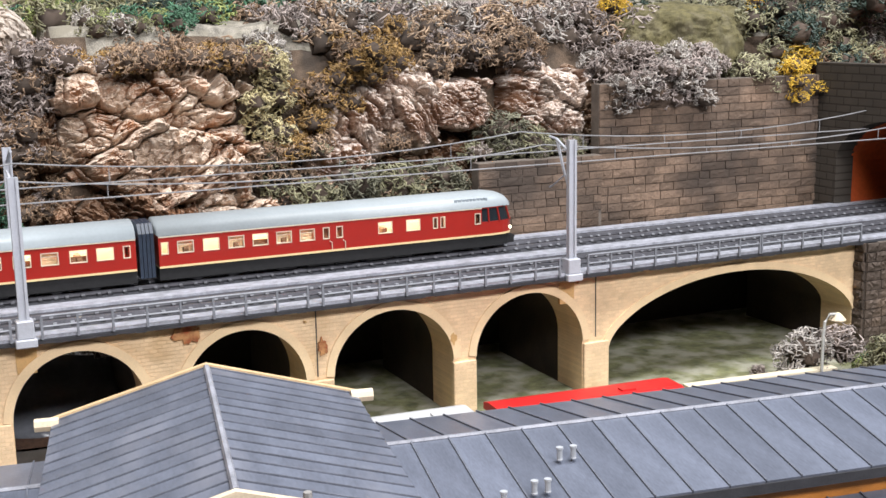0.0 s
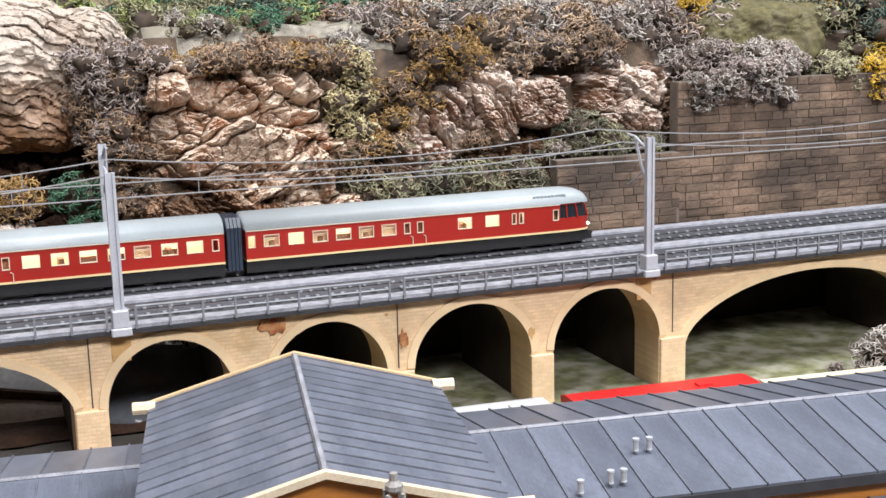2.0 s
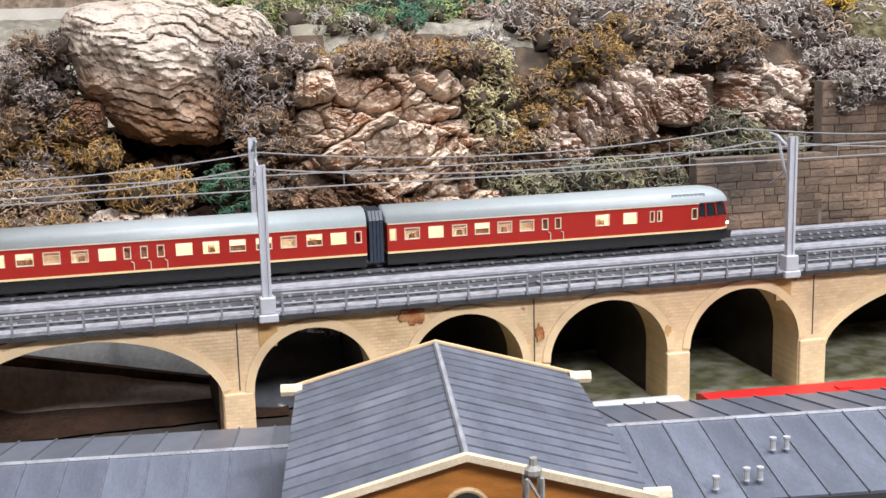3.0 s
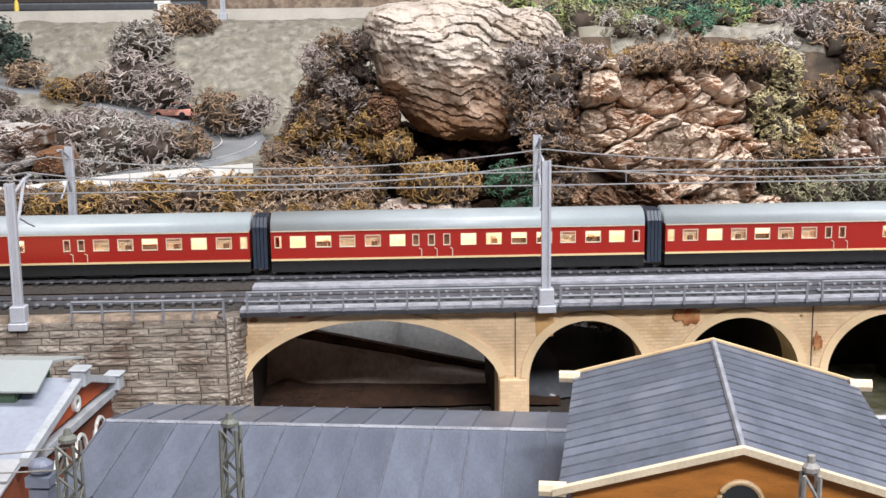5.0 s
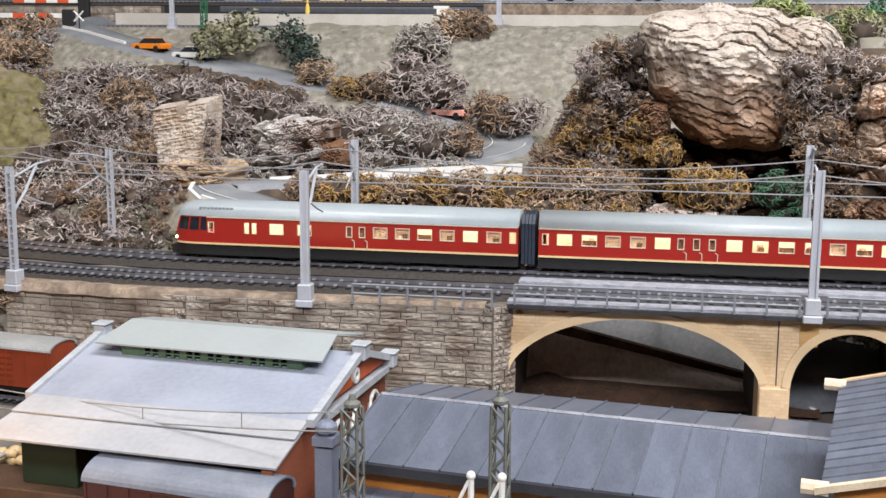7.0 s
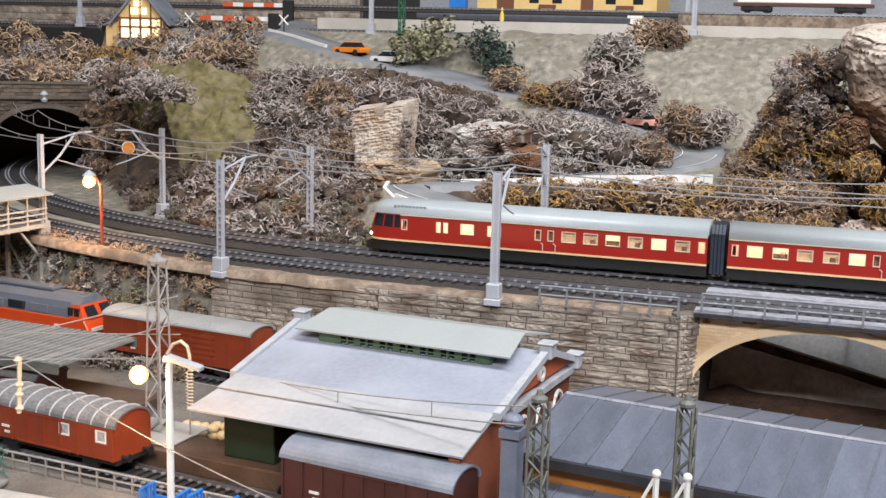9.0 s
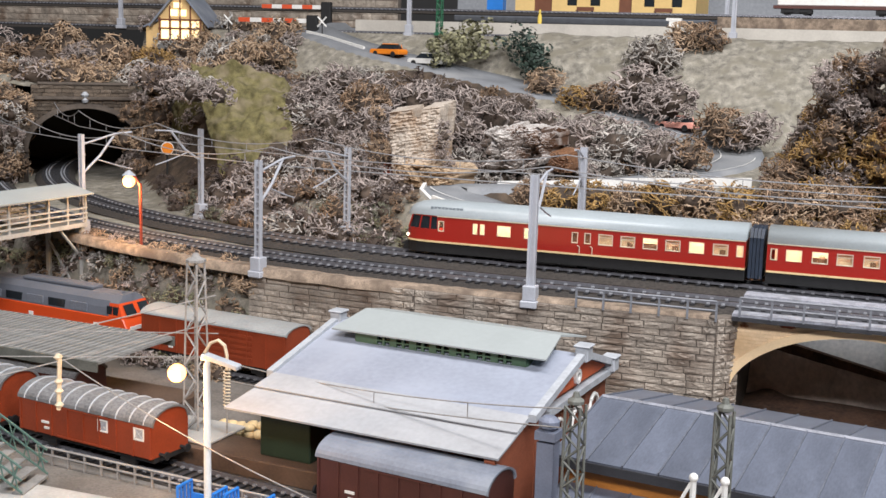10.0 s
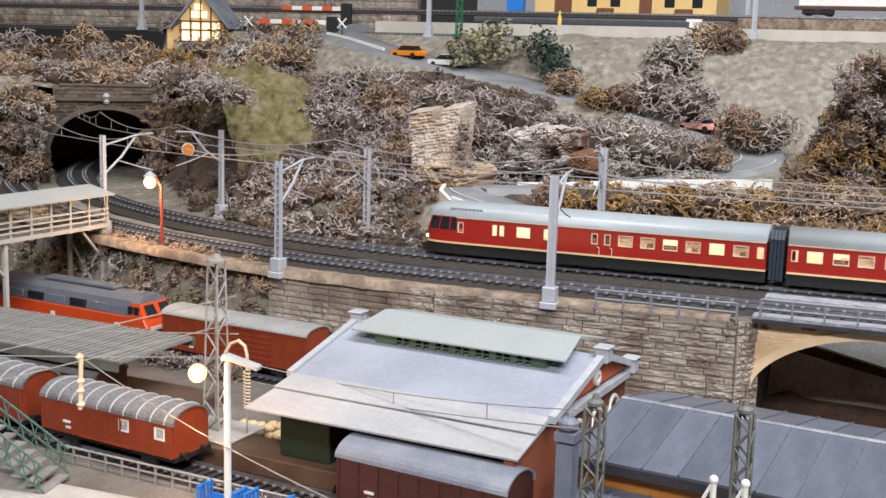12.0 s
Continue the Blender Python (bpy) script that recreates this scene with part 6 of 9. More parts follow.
for k, (win, nose, said) in enumerate(((W1, "left", "dark red railcar driving coach with lit windows before the viaduct"), (W2, None, "dark red railcar middle coach with lit windows"), (W3, "right", "dark red railcar end coach with lit windows"))):
    s = back(NOSE_S, k * 0.281)
    p, q = along(0.035, s)[0], along(0.035, back(s, LEN))[0]
    d = q - p
    railcar(pose(p.x, p.y, 0.1134, 0, 0, math.degrees(math.atan2(d.y, d.x))), LEN, win, nose, said)
    if k < 2:
        mid = along(0.035, back(s, 0.2765))[0]
        bm = bmesh.new()
        for j in range(4):
            x = -0.0052 + 0.0026 * j
            prism(bm, [(-0.0155, 0.006), (0.0155, 0.006), (0.0155, 0.036), (0.011, 0.0425), (-0.011, 0.0425), (-0.0155, 0.036)], "x", x, x + 0.0022)
        solid("gangway_bellows", bm, BELLOWS, "dark blue rubber gangway bellows between two coaches", "bellows", at=pose(mid.x, mid.y, 0.1134, 0, 0, math.degrees(math.atan2(d.y, d.x))))

# ---- overhead wires ----


def wire_run(o, z, spans, label, mess=0.0875, sag=0.011, contact=0.0735):
    run = thing("overhead_wire", label, "overhead wire", group="overhead wires")
    for s0, s1 in zip(spans, spans[1:]):
        def spot(f, h):
            p = along(o, s0 + (s1 - s0) * f)[0]
            return (p.x, p.y, z + h)
        a, b = spot(0, 0), spot(1, 0)
        flat = lambda f, h: (a[0] + (b[0] - a[0]) * f, a[1] + (b[1] - a[1]) * f, z + h)
        drop = lambda f: mess - sag * 4 * f * (1 - f)
        bm0 = bmesh.new()
        tube(bm0, [flat(k / 12, drop(k / 12)) for k in range(13)], 0.00046, 5)
        part("messenger_wire", bm0, WIRE, run)
        bm0 = bmesh.new()
        tube(bm0, [flat(0, contact), flat(1, contact)], 0.00046, 5)
        part("contact_wire", bm0, WIRE, run)
        for f in (0.16, 0.4, 0.62, 0.84):
            bm0 = bmesh.new()
            tube(bm0, [flat(f, contact), flat(f, drop(f))], 0.0003, 4)
            part("dropper", bm0, WIRE, run)


wire_run(-0.037, 0.11, [-1.15, -0.78, -0.42, -0.086, 0.14, 0.307, 0.5, 0.72], "thin metal overhead wires above the front track")
wire_run(0.035, 0.11, [-1.15, -0.8, -0.432, -0.08, 0.15, 0.365, 0.56, 0.75], "thin metal overhead wires above the rear track", 0.09)

# ---- the goods yard ----
PAVE = mat("paving", (0.4, 0.39, 0.37), 0.85, 0.2, 40, 500, 0.0004, second=(0.36, 0.35, 0.33), mix_at=0.55)
SHED_ROOF = mat("shed_roof", (0.29, 0.315, 0.38), 0.55, 0.14, 25, 300, 0.0001, second=(0.35, 0.375, 0.44), mix_at=0.56)
CANOPY = mat("canopy_card", (0.36, 0.367, 0.385), 0.65, 0.14, 25, 300, 0.0001)
VENT_ROOF = mat("vent_roof", (0.34, 0.37, 0.37), 0.55, 0.06, 25, 300, 0.0001)
VENT_GREEN = mat("vent_green", (0.05, 0.1, 0.06), 0.6, 0.2, 90, 500, 0.0001)
BRICK = bricked("red_brick", (0.3, 0.085, 0.04), (0.9, 0.85, 0.8), 0.0032, 0.0014, 0.75, 0.0002, axis="x")
BRICK_Y = bricked("red_brick_front", (0.26, 0.08, 0.04), (0.9, 0.85, 0.8), 0.0032, 0.0014, 0.75, 0.0002)
TERRA = mat("terracotta", (0.5, 0.1, 0.03), 0.6, 0.12, 90, 500, 0.0001)
STONE_TRIM = mat("stone_trim", (0.4, 0.42, 0.45), 0.6, 0.2, 90, 500, 0.0002)
WHITE = mat("white_paint", (0.75, 0.74, 0.71), 0.6, 0.1, 90, 500, 0.0001)
BROWN_WAG = mat("wagon_brown", (0.075, 0.022, 0.016), 0.5, 0.2, 60, 700, 0.0002)
RED_WAG = mat("wagon_oxide", (0.24, 0.04, 0.013), 0.5, 0.18, 60, 700, 0.0002)
WAG_ROOF = mat("wagon_roof_grey", (0.19, 0.21, 0.255), 0.45, 0.2, 40, 500, 0.0001, second=(0.3, 0.32, 0.35), mix_at=0.58)
WAG_ROOF_P = mat("wagon_roof_pale", (0.3, 0.31, 0.31), 0.5, 0.2, 40, 500, 0.0001)
VAN_ROOF = mat("van_roof", (0.13, 0.13, 0.135), 0.6, 0.3, 60, 600, 0.0002, dust=(0.4, 0.4, 0.4), dust_amount=0.3)
LOCO_RED = mat("loco_red", (0.62, 0.07, 0.015), 0.35, 0.06, 60, 700, 0)
LOCO_GREY = mat("loco_grey", (0.12, 0.13, 0.155), 0.4, 0.12, 60, 700, 0)
GRILLE = mat("loco_grille", (0.16, 0.175, 0.21), 0.5, 0.3, 900, 2500, 0.0003)
BLUE = mat("blue_plastic", (0.03, 0.2, 0.62), 0.35, 0.1, 60, 700, 0)
LATTICE = mat("lattice_steel", (0.28, 0.27, 0.26), 0.6, 0.3, 90, 900, 0.0001)
LATTICE_D = mat("lattice_dark", (0.13, 0.135, 0.12), 0.6, 0.3, 90, 900, 0.0001)
WEATHERED = mat("weathered_boards", (0.23, 0.228, 0.22), 0.8, 0.35, 90, 900, 0.0003, stretch=(1, 1, 1))
LIME = mat("limewood", (0.42, 0.42, 0.4), 0.7, 0.2, 90, 900, 0.0001)
STAIR = mat("stair_green", (0.07, 0.13, 0.11), 0.6, 0.25, 90, 900, 0.0001)
CRATE = mat("pale_sacks", (0.62, 0.48, 0.27), 0.8, 0.25, 150, 900, 0.0004)
DARK_GREEN = mat("dark_green_van", (0.015, 0.03, 0.017), 0.5, 0.25, 60, 600, 0.0001)
PLAT_EDGE = mat("platform_brown", (0.085, 0.052, 0.034), 0.8, 0.3, 60, 600, 0.0004)
BULB = glow("lit_bulb", (1.0, 0.42, 0.14), 4.5)
ORANGE = mat("orange_disc", (0.85, 0.26, 0.02), 0.4, 0.05)
BLACK = mat("matt_black", (0.012, 0.012, 0.013), 0.6, 0.2)
RED_POST = mat("red_post", (0.3, 0.05, 0.025), 0.5, 0.2, 90, 900, 0)

bm = bmesh.new()
bx(bm, -1.74, -0.31, -0.61, 0.05, 0.0195, 0.026)
solid("yard_paving", bm, YARD, "grey gravelled goods yard ground", kind="structure")
bm = bmesh.new()
bx(bm, -0.95, -0.43, -0.42, -0.262, 0.026, 0.0285)
solid("pavement", bm, PAVE, "pale grey paved forecourt", kind="structure", at=None)


def yard_line(x0, y0, x1, y1):
    lay_track("railway_track", straight((x0, y0, 0), (x1, y1, 0)), 0.0262, "yard track with dark sleepers")


yard_line(-1.35, 0.104, -0.3, -0.04)
yard_line(-1.2, -0.0935, -0.22, -0.254)


def lattice_mast(x, y, z0, z1, wide, material, label, turn=0.0, taper=0.6, bays=9):
    """Four legs with zigzag bracing on each side, tapering upwards."""
    m = thing("lattice_mast", label, "mast", at=pose(x, y, z0, 0, 0, turn), group="lattice masts")
    h = z1 - z0
    r = lambda f: wide / 2 * (1 + (taper - 1) * f)
    for sx in (-1, 1):
        for sy in (-1, 1):
            bm0 = bmesh.new()
            tube(bm0, [(sx * r(0), sy * r(0), 0), (sx * r(1), sy * r(1), h)], 0.0008, 4)
            part("leg", bm0, material, m)
    for ax in (0, 1):
        for s in (-1, 1):
            for k in range(bays):
                f0, f1 = k / bays, (k + 1) / bays
                sa, sb = (-1, 1) if k % 2 else (1, -1)
                p = (sa * r(f0), s * r(f0), h * f0) if ax == 0 else (s * r(f0), sa * r(f0), h * f0)
                q = (sb * r(f1), s * r(f1), h * f1) if ax == 0 else (s * r(f1), sb * r(f1), h * f1)
                bm0 = bmesh.new()
                tube(bm0, [p, q], 0.0006, 4)
                part("brace", bm0, material, m)
    bm0 = bmesh.new()
    lathe(bm0, [(0.002, 0), (wide * 0.5, 0.001), (wide * 0.5, 0.0025), (wide * 0.25, 0.004), (0.0014, 0.0065)], 8, (0, 0, h))
    part("cap", bm0, material, m)
    bm0 = bmesh.new()
    bx(bm0, -wide * 0.8, wide * 0.8, -wide * 0.8, wide * 0.8, -0.001, 0.003)
    part("base", bm0, material, m)
    return m


lattice_mast(-0.501, -0.165, 0.026, 0.145, 0.0125, LATTICE, "weathered grey lattice catenary mast in the goods yard", -8, 0.6, 11)
lattice_mast(-0.2385, -0.247, 0.022, 0.112, 0.0085, LATTICE_D, "dark lattice mast beside the goods shed", -8, 0.9, 13)
lattice_mast(-0.166, -0.262, 0.022, 0.1225, 0.0078, LATTICE_D, "dark lattice mast standing before the station roof", -8, 0.85, 13)
lattice_mast(0.0445, -0.372, 0.022, 0.1385, 0.006, LATTICE, "small grey lattice mast with a pointed cap", -8, 0.85, 13)

# spring tensioner hanging on a bent pipe beside the yard mast
ten = thing("wire_tensioner", "pale bent pipe with a hanging coil spring beside the yard mast", "tensioner")
bm = bmesh.new()
tube(bm, [(-0.493, -0.168, 0.09), (-0.489, -0.168, 0.0965), (-0.4835, -0.168, 0.099), (-0.479, -0.168, 0.096), (-0.4775, -0.168, 0.09), (-0.4775, -0.168, 0.081)], 0.0011, 6)
part("pipe", bm, BEAM, ten)
bm = bmesh.new()
tube(bm, [(-0.4775 + 0.0021 * math.cos(1.2566 * k), -0.168 + 0.0021 * math.sin(1.2566 * k), 0.081 - 0.00042 * k) for k in range(56)], 0.0005, 5)
part("spring", bm, BEAM, ten)
bm = bmesh.new()
tube(bm, [(-0.4775, -0.168, 0.0575), (-0.4775, -0.168, 0.027)], 0.0006, 5)
part("stay", bm, LATTICE, ten)
# two round-topped white posts before the station wing
for x in ((-0.1690, -0.3300, 0.1140), (-0.1560, -0.3350, 0.1160)):
    ps = thing("signal_post", "short white post with a round top beside the station", "post", at=pose(x[0], x[1], 0.0265), group="white posts")
    bm = bmesh.new()
    tube(bm, [(0, 0, 0), (0, 0, x[2] - 0.0265)], 0.0013, 8)
    part("shaft", bm, WHITE, ps)
    bm = bmesh.new()
    bmesh.ops.create_uvsphere(bm, u_segments=12, v_segments=8, radius=0.0019)
    part("knob", bm, WHITE, ps, at=pose(0, 0, x[2] - 0.0265))
    bm = bmesh.new()
    tube(bm, [(-0.001, 0, x[2] - 0.029), (-0.007, -0.001, x[2] - 0.042)], 0.0008, 6)
    part("stay", bm, WHITE, ps)

# goods shed
shed = thing("goods_shed", "brick goods shed with a pale blue-grey roof and a platform canopy", "building", at=pose(-0.265, -0.122, 0.026, 0, 0, -6))
SL = 0.168
RZ = 0.079


def slab(parent, name, pts_lo, pts_hi, thick, material, label=""):
    """A sheet between two edges, each given by its two ends."""
    bm0 = bmesh.new()
    a, b = [Vector(p) for p in pts_lo]
    c, d = [Vector(p) for p in pts_hi]
    n = (b - a).cross(d - a).normalized()
    if n.z < 0:
        n = -n
    up = [bm0.verts.new(p) for p in (a, b, d, c)]
    dn = [bm0.verts.new(p - n * thick) for p in (a, b, d, c)]
    bm0.faces.new(up)
    bm0.faces.new(dn[::-1])
    for k in range(4):
        bm0.faces.new((up[k], dn[k], dn[(k + 1) % 4], up[(k + 1) % 4]))
    return part(name, bm0, material, parent, label)


slab(shed, "roof_slope", ((-SL, -0.078, 0.0605), (0, -0.078, 0.0605)), ((-SL, 0, RZ), (0, 0, RZ)), 0.002, SHED_ROOF)
slab(shed, "roof_slope", ((-SL, 0.06, 0.06), (0, 0.06, 0.06)), ((-SL, 0, RZ), (0, 0, RZ)), 0.002, SHED_ROOF)
slab(shed, "canopy", ((-SL - 0.004, -0.118, 0.05), (-0.002, -0.118, 0.05)), ((-SL + 0.002, -0.0775, 0.0595), (-0.002, -0.0775, 0.0595)), 0.0012, CANOPY, "pale grey card canopy over the loading side")
slab(shed, "canopy_strip", ((-SL, -0.094, 0.0572), (-0.002, -0.094, 0.0572)), ((-SL + 0.002, -0.0765, 0.0615), (-0.002, -0.0765, 0.0615)), 0.0008, CANOPY)
bm = bmesh.new()
bx(bm, -SL + 0.006, -0.004, -0.062, 0.055, 0, 0.0565)
part("wall", bm, BRICK_Y, shed, "red brick wall with pale joints")
bm = bmesh.new()
prism(bm, [(-0.116, 0), (0.057, 0), (0.057, 0.058), (0.0, RZ - 0.003), (-0.075, 0.0585), (-0.116, 0.0475)], "x", -0.0105, -0.0045)
part("end_wall", bm, BRICK, shed, "red brick end wall")
bm = bmesh.new()
prism(bm, [(-0.05, 0.062), (0.05, 0.0605), (0.0, RZ - 0.002)], "x", -0.0046, -0.002)
part("gable_panel", bm, TERRA, shed, "orange terracotta gable panel")
for v0, z0, v1, z1 in ((-0.078, 0.0605, 0, RZ), (0.06, 0.06, 0, RZ)):
    for u in (0.0, -SL):
        bm = bmesh.new()
        prism(bm, [(v0, z0 - 0.002), (v0, z0 + 0.0022), (v1, z1 + 0.0022), (v1, z1 - 0.002)], "x", u - 0.0022, u + 0.0022)
        part("coping", bm, STONE_TRIM, shed)
for u in (0.0, -SL):
    for v, z in ((0.0, RZ), (0.052, 0.061)):
        bm = bmesh.new()
        bx(bm, u - 0.004, u + 0.004, v - 0.0045, v + 0.0045, z - 0.004, z + 0.0045)
        bx(bm, u - 0.005, u + 0.005, v - 0.0055, v + 0.0055, z + 0.0045, z + 0.006)
        part("finial_block", bevelled(bm, 0.0006), STONE_TRIM, shed)
bm = bmesh.new()
prism(bm, [(-0.055, 0.0545), (0.057, 0.0545), (0.057, 0.0585), (-0.055, 0.0585)], "x", -0.0048, 0.001)
part("cornice", bm, STONE_TRIM, shed)
bm = bmesh.new()
for k in range(16):
    a0, a1 = 6.2832 * k / 16, 6.2832 * (k + 1) / 16
    q = [bm.verts.new((x, r * math.cos(a) - 0.006, 0.0668 + r * math.sin(a))) for x in (-0.0025, 0.0) for a in (a0, a1) for r in (0.0024, 0.0046)]
    bm.faces.new((q[4], q[5], q[7], q[6]))
    bm.faces.new((q[1], q[3], q[7], q[5]))
    bm.faces.new((q[0], q[4], q[6], q[2]))
bmesh.ops.remove_doubles(bm, verts=list(bm.verts), dist=0.0001)
part("round_window", bm, WHITE, shed, "white stone ring round a small window")
bm = bmesh.new()
tube(bm, [(-0.0022, -0.006, 0.0668), (-0.0012, -0.006, 0.0668)], 0.0026, 12)
part("window_pane", bm, DARK_GLASS, shed)
for k in range(3):
    bm = bmesh.new()
    v = -0.03 + 0.03 * k
    tube(bm, [(-0.0025, v + 0.009 * math.cos(a), 0.033 + 0.014 * math.sin(a)) for a in [math.pi * i / 10 for i in range(11)]], 0.0013, 5)
    part("window_arch", bm, WHITE, shed, "white brick window arch")
# ventilator on the ridge
bm = bmesh.new()
holes = [(-0.125 + 0.0135 * k + j * 0.0052, -0.125 + 0.0135 * k + j * 0.0052 + 0.0036, z, z + 0.0022) for k in range(7) for j in (0, 1) for z in (0.0732, 0.0762)]
holed_wall(bm, -0.14, -0.026, 0.066, 0.0803, -0.0255, -0.0235, holes)
part("ventilator_front", bm, VENT_GREEN, shed, "green louvred ventilator panel")
bm = bmesh.new()
bx(bm, -0.139, -0.027, -0.018, 0.02, 0.066, 0.08)
part("ventilator_body", bm, BLACK, shed)
for u in (-0.141, -0.027):
    bm = bmesh.new()
    prism(bm, [(-0.0245, 0.0655), (0.02, 0.068), (0.02, 0.08), (-0.0245, 0.08)], "x", u, u + 0.002)
    part("ventilator_side", bm, VENT_GREEN, shed)
slab(shed, "ventilator_roof", ((-0.155, -0.03, 0.0805), (-0.012, -0.03, 0.0805)), ((-0.15, 0.004, 0.0875), (-0.016, 0.004, 0.0875)), 0.001, VENT_ROOF, "pale grey-green ventilator roof")
slab(shed, "ventilator_roof", ((-0.155, 0.038, 0.0805), (-0.012, 0.038, 0.0805)), ((-0.15, 0.004, 0.0875), (-0.016, 0.004, 0.0875)), 0.001, VENT_ROOF)
# square corner post and loading dock
for v, wdt, mt in ((-0.112, 0.009, mat("blue_grey_post", (0.17, 0.19, 0.25), 0.6, 0.15)),):
    bm = bmesh.new()
    bx(bm, 0.018, 0.018 + wdt, v - wdt / 2, v + wdt / 2, 0, 0.062)
    bx(bm, 0.017, 0.018 + wdt + 0.001, v - wdt / 2 - 0.001, v + wdt / 2 + 0.001, 0.0635, 0.068)
    lathe(bm, [(0.003, 0), (0.0055, 0.002), (0.0055, 0.005), (0.003, 0.007)], 10, (0.018 + wdt / 2, v, 0.068))
    part("corner_post", bm, mt, shed, "blue-grey corner post with a capped top")
solid_dock = thing("loading_platform", "brown wooden loading platform beside the goods shed", "platform", at=pose(-0.265, -0.122, 0.026, 0, 0, -6))
bm = bmesh.new()
bx(bm, -0.26, -0.02, -0.094, -0.062, 0, 0.012)
part("platform_top", bevelled(bm, 0.0008), PLAT_EDGE, solid_dock)
bm = bmesh.new()
bx(bm, -0.258, -0.205, -0.09, -0.05, 0.0122, 0.0142)
part("concrete_slab", bevelled(bm, 0.0006), PAVE, solid_dock, "pale concrete slab")
van2 = thing("shed_door", "dark green sliding door of the goods shed", "door", at=pose(-0.265, -0.122, 0.026, 0, 0, -6))
bm = bmesh.new()
bx(bm, -0.17, -0.135, -0.085, -0.0625, 0.0122, 0.044)
part("door_leaf", bevelled(bm, 0.0006), DARK_GREEN, van2)

# stacked sacks by the mast
rnd = random.Random(5)
for k in range(14):
    bm = bmesh.new()
    bmesh.ops.create_icosphere(bm, subdivisions=2, radius=1.0)
    x, y, z = (k % 5) * 0.0062, (k // 5 % 2) * 0.006, (0 if k < 8 else 0.0045)
    for v in bm.verts:
        v.co = Vector((v.co.x * 0.0042, v.co.y * 0.0036, v.co.z * 0.0031)) * (1 + 0.2 * noise.noise(v.co * 2 + Vector((k, 0, 0))))
    solid("sack", bm, CRATE, "pale yellow sack on the loading platform", "sack", group="sacks", smooth=True, at=pose(-0.497 + x, -0.138 + y + rnd.uniform(-0.001, 0.001), 0.0295 + 0.0012 + z, 0, 0, rnd.uniform(-30, 30)))


def wagon(x, y, turn, length, body, roof, label, ribs=0, round_roof=True, plates=True, high=0.036, windows=(), boards=False):
    """A covered goods wagon, standing on rails with their top at z = 0.0302."""
    wg = thing("goods_wagon", label, "wagon", at=pose(x, y, 0.0302, 0, 0, turn), group="goods wagons")
    h0, w = 0.0095, 0.0158
    bm0 = bmesh.new()
    holed_wall(bm0, -length / 2, length / 2, h0, high, -w, -w + 0.001, [(a - 0.0035, a + 0.0035, high - 0.0095, high - 0.003) for a in windows])
    bx(bm0, -length / 2, length / 2, w - 0.001, w, h0, high)
    for sx in (-1, 1):
        top = high + 0.0085
        outline = [(-w + 0.001, h0), (w - 0.001, h0)] + [(w * math.cos(math.pi * k / 8) * 0.97, high - 0.0005 + (0.0082 if round_roof else 0.005) * math.sin(math.pi * k / 8)) for k in range(9)]
        prism(bm0, outline, "x", sx * length / 2 - (0.001 if sx > 0 else 0), sx * length / 2 + (0 if sx > 0 else 0.001))
    part("body", bm0, body, wg)
    for a in windows:
        bm0 = bmesh.new()
        holed_wall(bm0, a - 0.004, a + 0.004, high - 0.01, high - 0.0025, -w - 0.0005, -w + 0.0005, [(a - 0.0032, a + 0.0032, high - 0.0092, high - 0.0033)])
        f = part("window", bm0, WHITE, wg)
        bm0 = bmesh.new()
        tube(bm0, [(a - 0.0032, -w, high - 0.0092), (a + 0.0032, -w, high - 0.0033)], 0.0003, 4)
        tube(bm0, [(a + 0.0032, -w, high - 0.0092), (a - 0.0032, -w, high - 0.0033)], 0.0003, 4)
        bx(bm0, a - 0.0033, a + 0.0033, -w + 0.0006, -w + 0.001, high - 0.0093, high - 0.0032)
        part("pane", bm0, STONE_TRIM, f)
    bm0 = bmesh.new()
    rise = 0.0088 if round_roof else 0.0055
    prism(bm0, [((w + 0.0008) * math.cos(math.pi * k / 14), high + rise * math.sin(math.pi * k / 14)) for k in range(15)] + [((w - 0.0008) * math.cos(math.pi * k / 14), high - 0.001 + rise * math.sin(math.pi * k / 14)) for k in range(14, -1, -1)], "x", -length / 2 - 0.001, length / 2 + 0.001)
    part("roof", bm0, roof, wg, smooth=False)
    for k in range(ribs):
        bm0 = bmesh.new()
        u = -length / 2 + length * (k + 0.5) / ribs
        tube(bm0, [(u, (w + 0.0008) * math.cos(math.pi * j / 12), high + 0.0003 + rise * math.sin(math.pi * j / 12)) for j in range(13)], 0.0006, 5)
        part("roof_rib", bm0, STONE_TRIM, wg)
    # posts, door rail, underframe, wheels and buffers
    for k in range(9):
        bm0 = bmesh.new()
        u = -length / 2 + 0.001 + (length - 0.002) * k / 8
        bx(bm0, u - 0.0006, u + 0.0006, -w - 0.0007, -w + 0.0003, h0, high)
        part("side_post", bm0, body, wg)
    if boards:
        for k in range(5):
            bm0 = bmesh.new()
            z = h0 + 0.004 + 0.0042 * k
            bx(bm0, -length * 0.18, length * 0.28, -w - 0.0006, -w + 0.0003, z, z + 0.0022)
            part("side_panel", bm0, body, wg)
    bm0 = bmesh.new()
    bx(bm0, -length * 0.2, length * 0.2, -w - 0.001, -w, high - 0.0015, high - 0.0005)
    bx(bm0, -length * 0.2, length * 0.2, -w - 0.001, -w, h0 + 0.0002, h0 + 0.0012)
    part("door_rail", bm0, body, wg)
    bm0 = bmesh.new()
    bx(bm0, -length / 2, length / 2, -0.0135, 0.0135, 0.0065, h0)
    part("underframe", bm0, UNDER, wg)
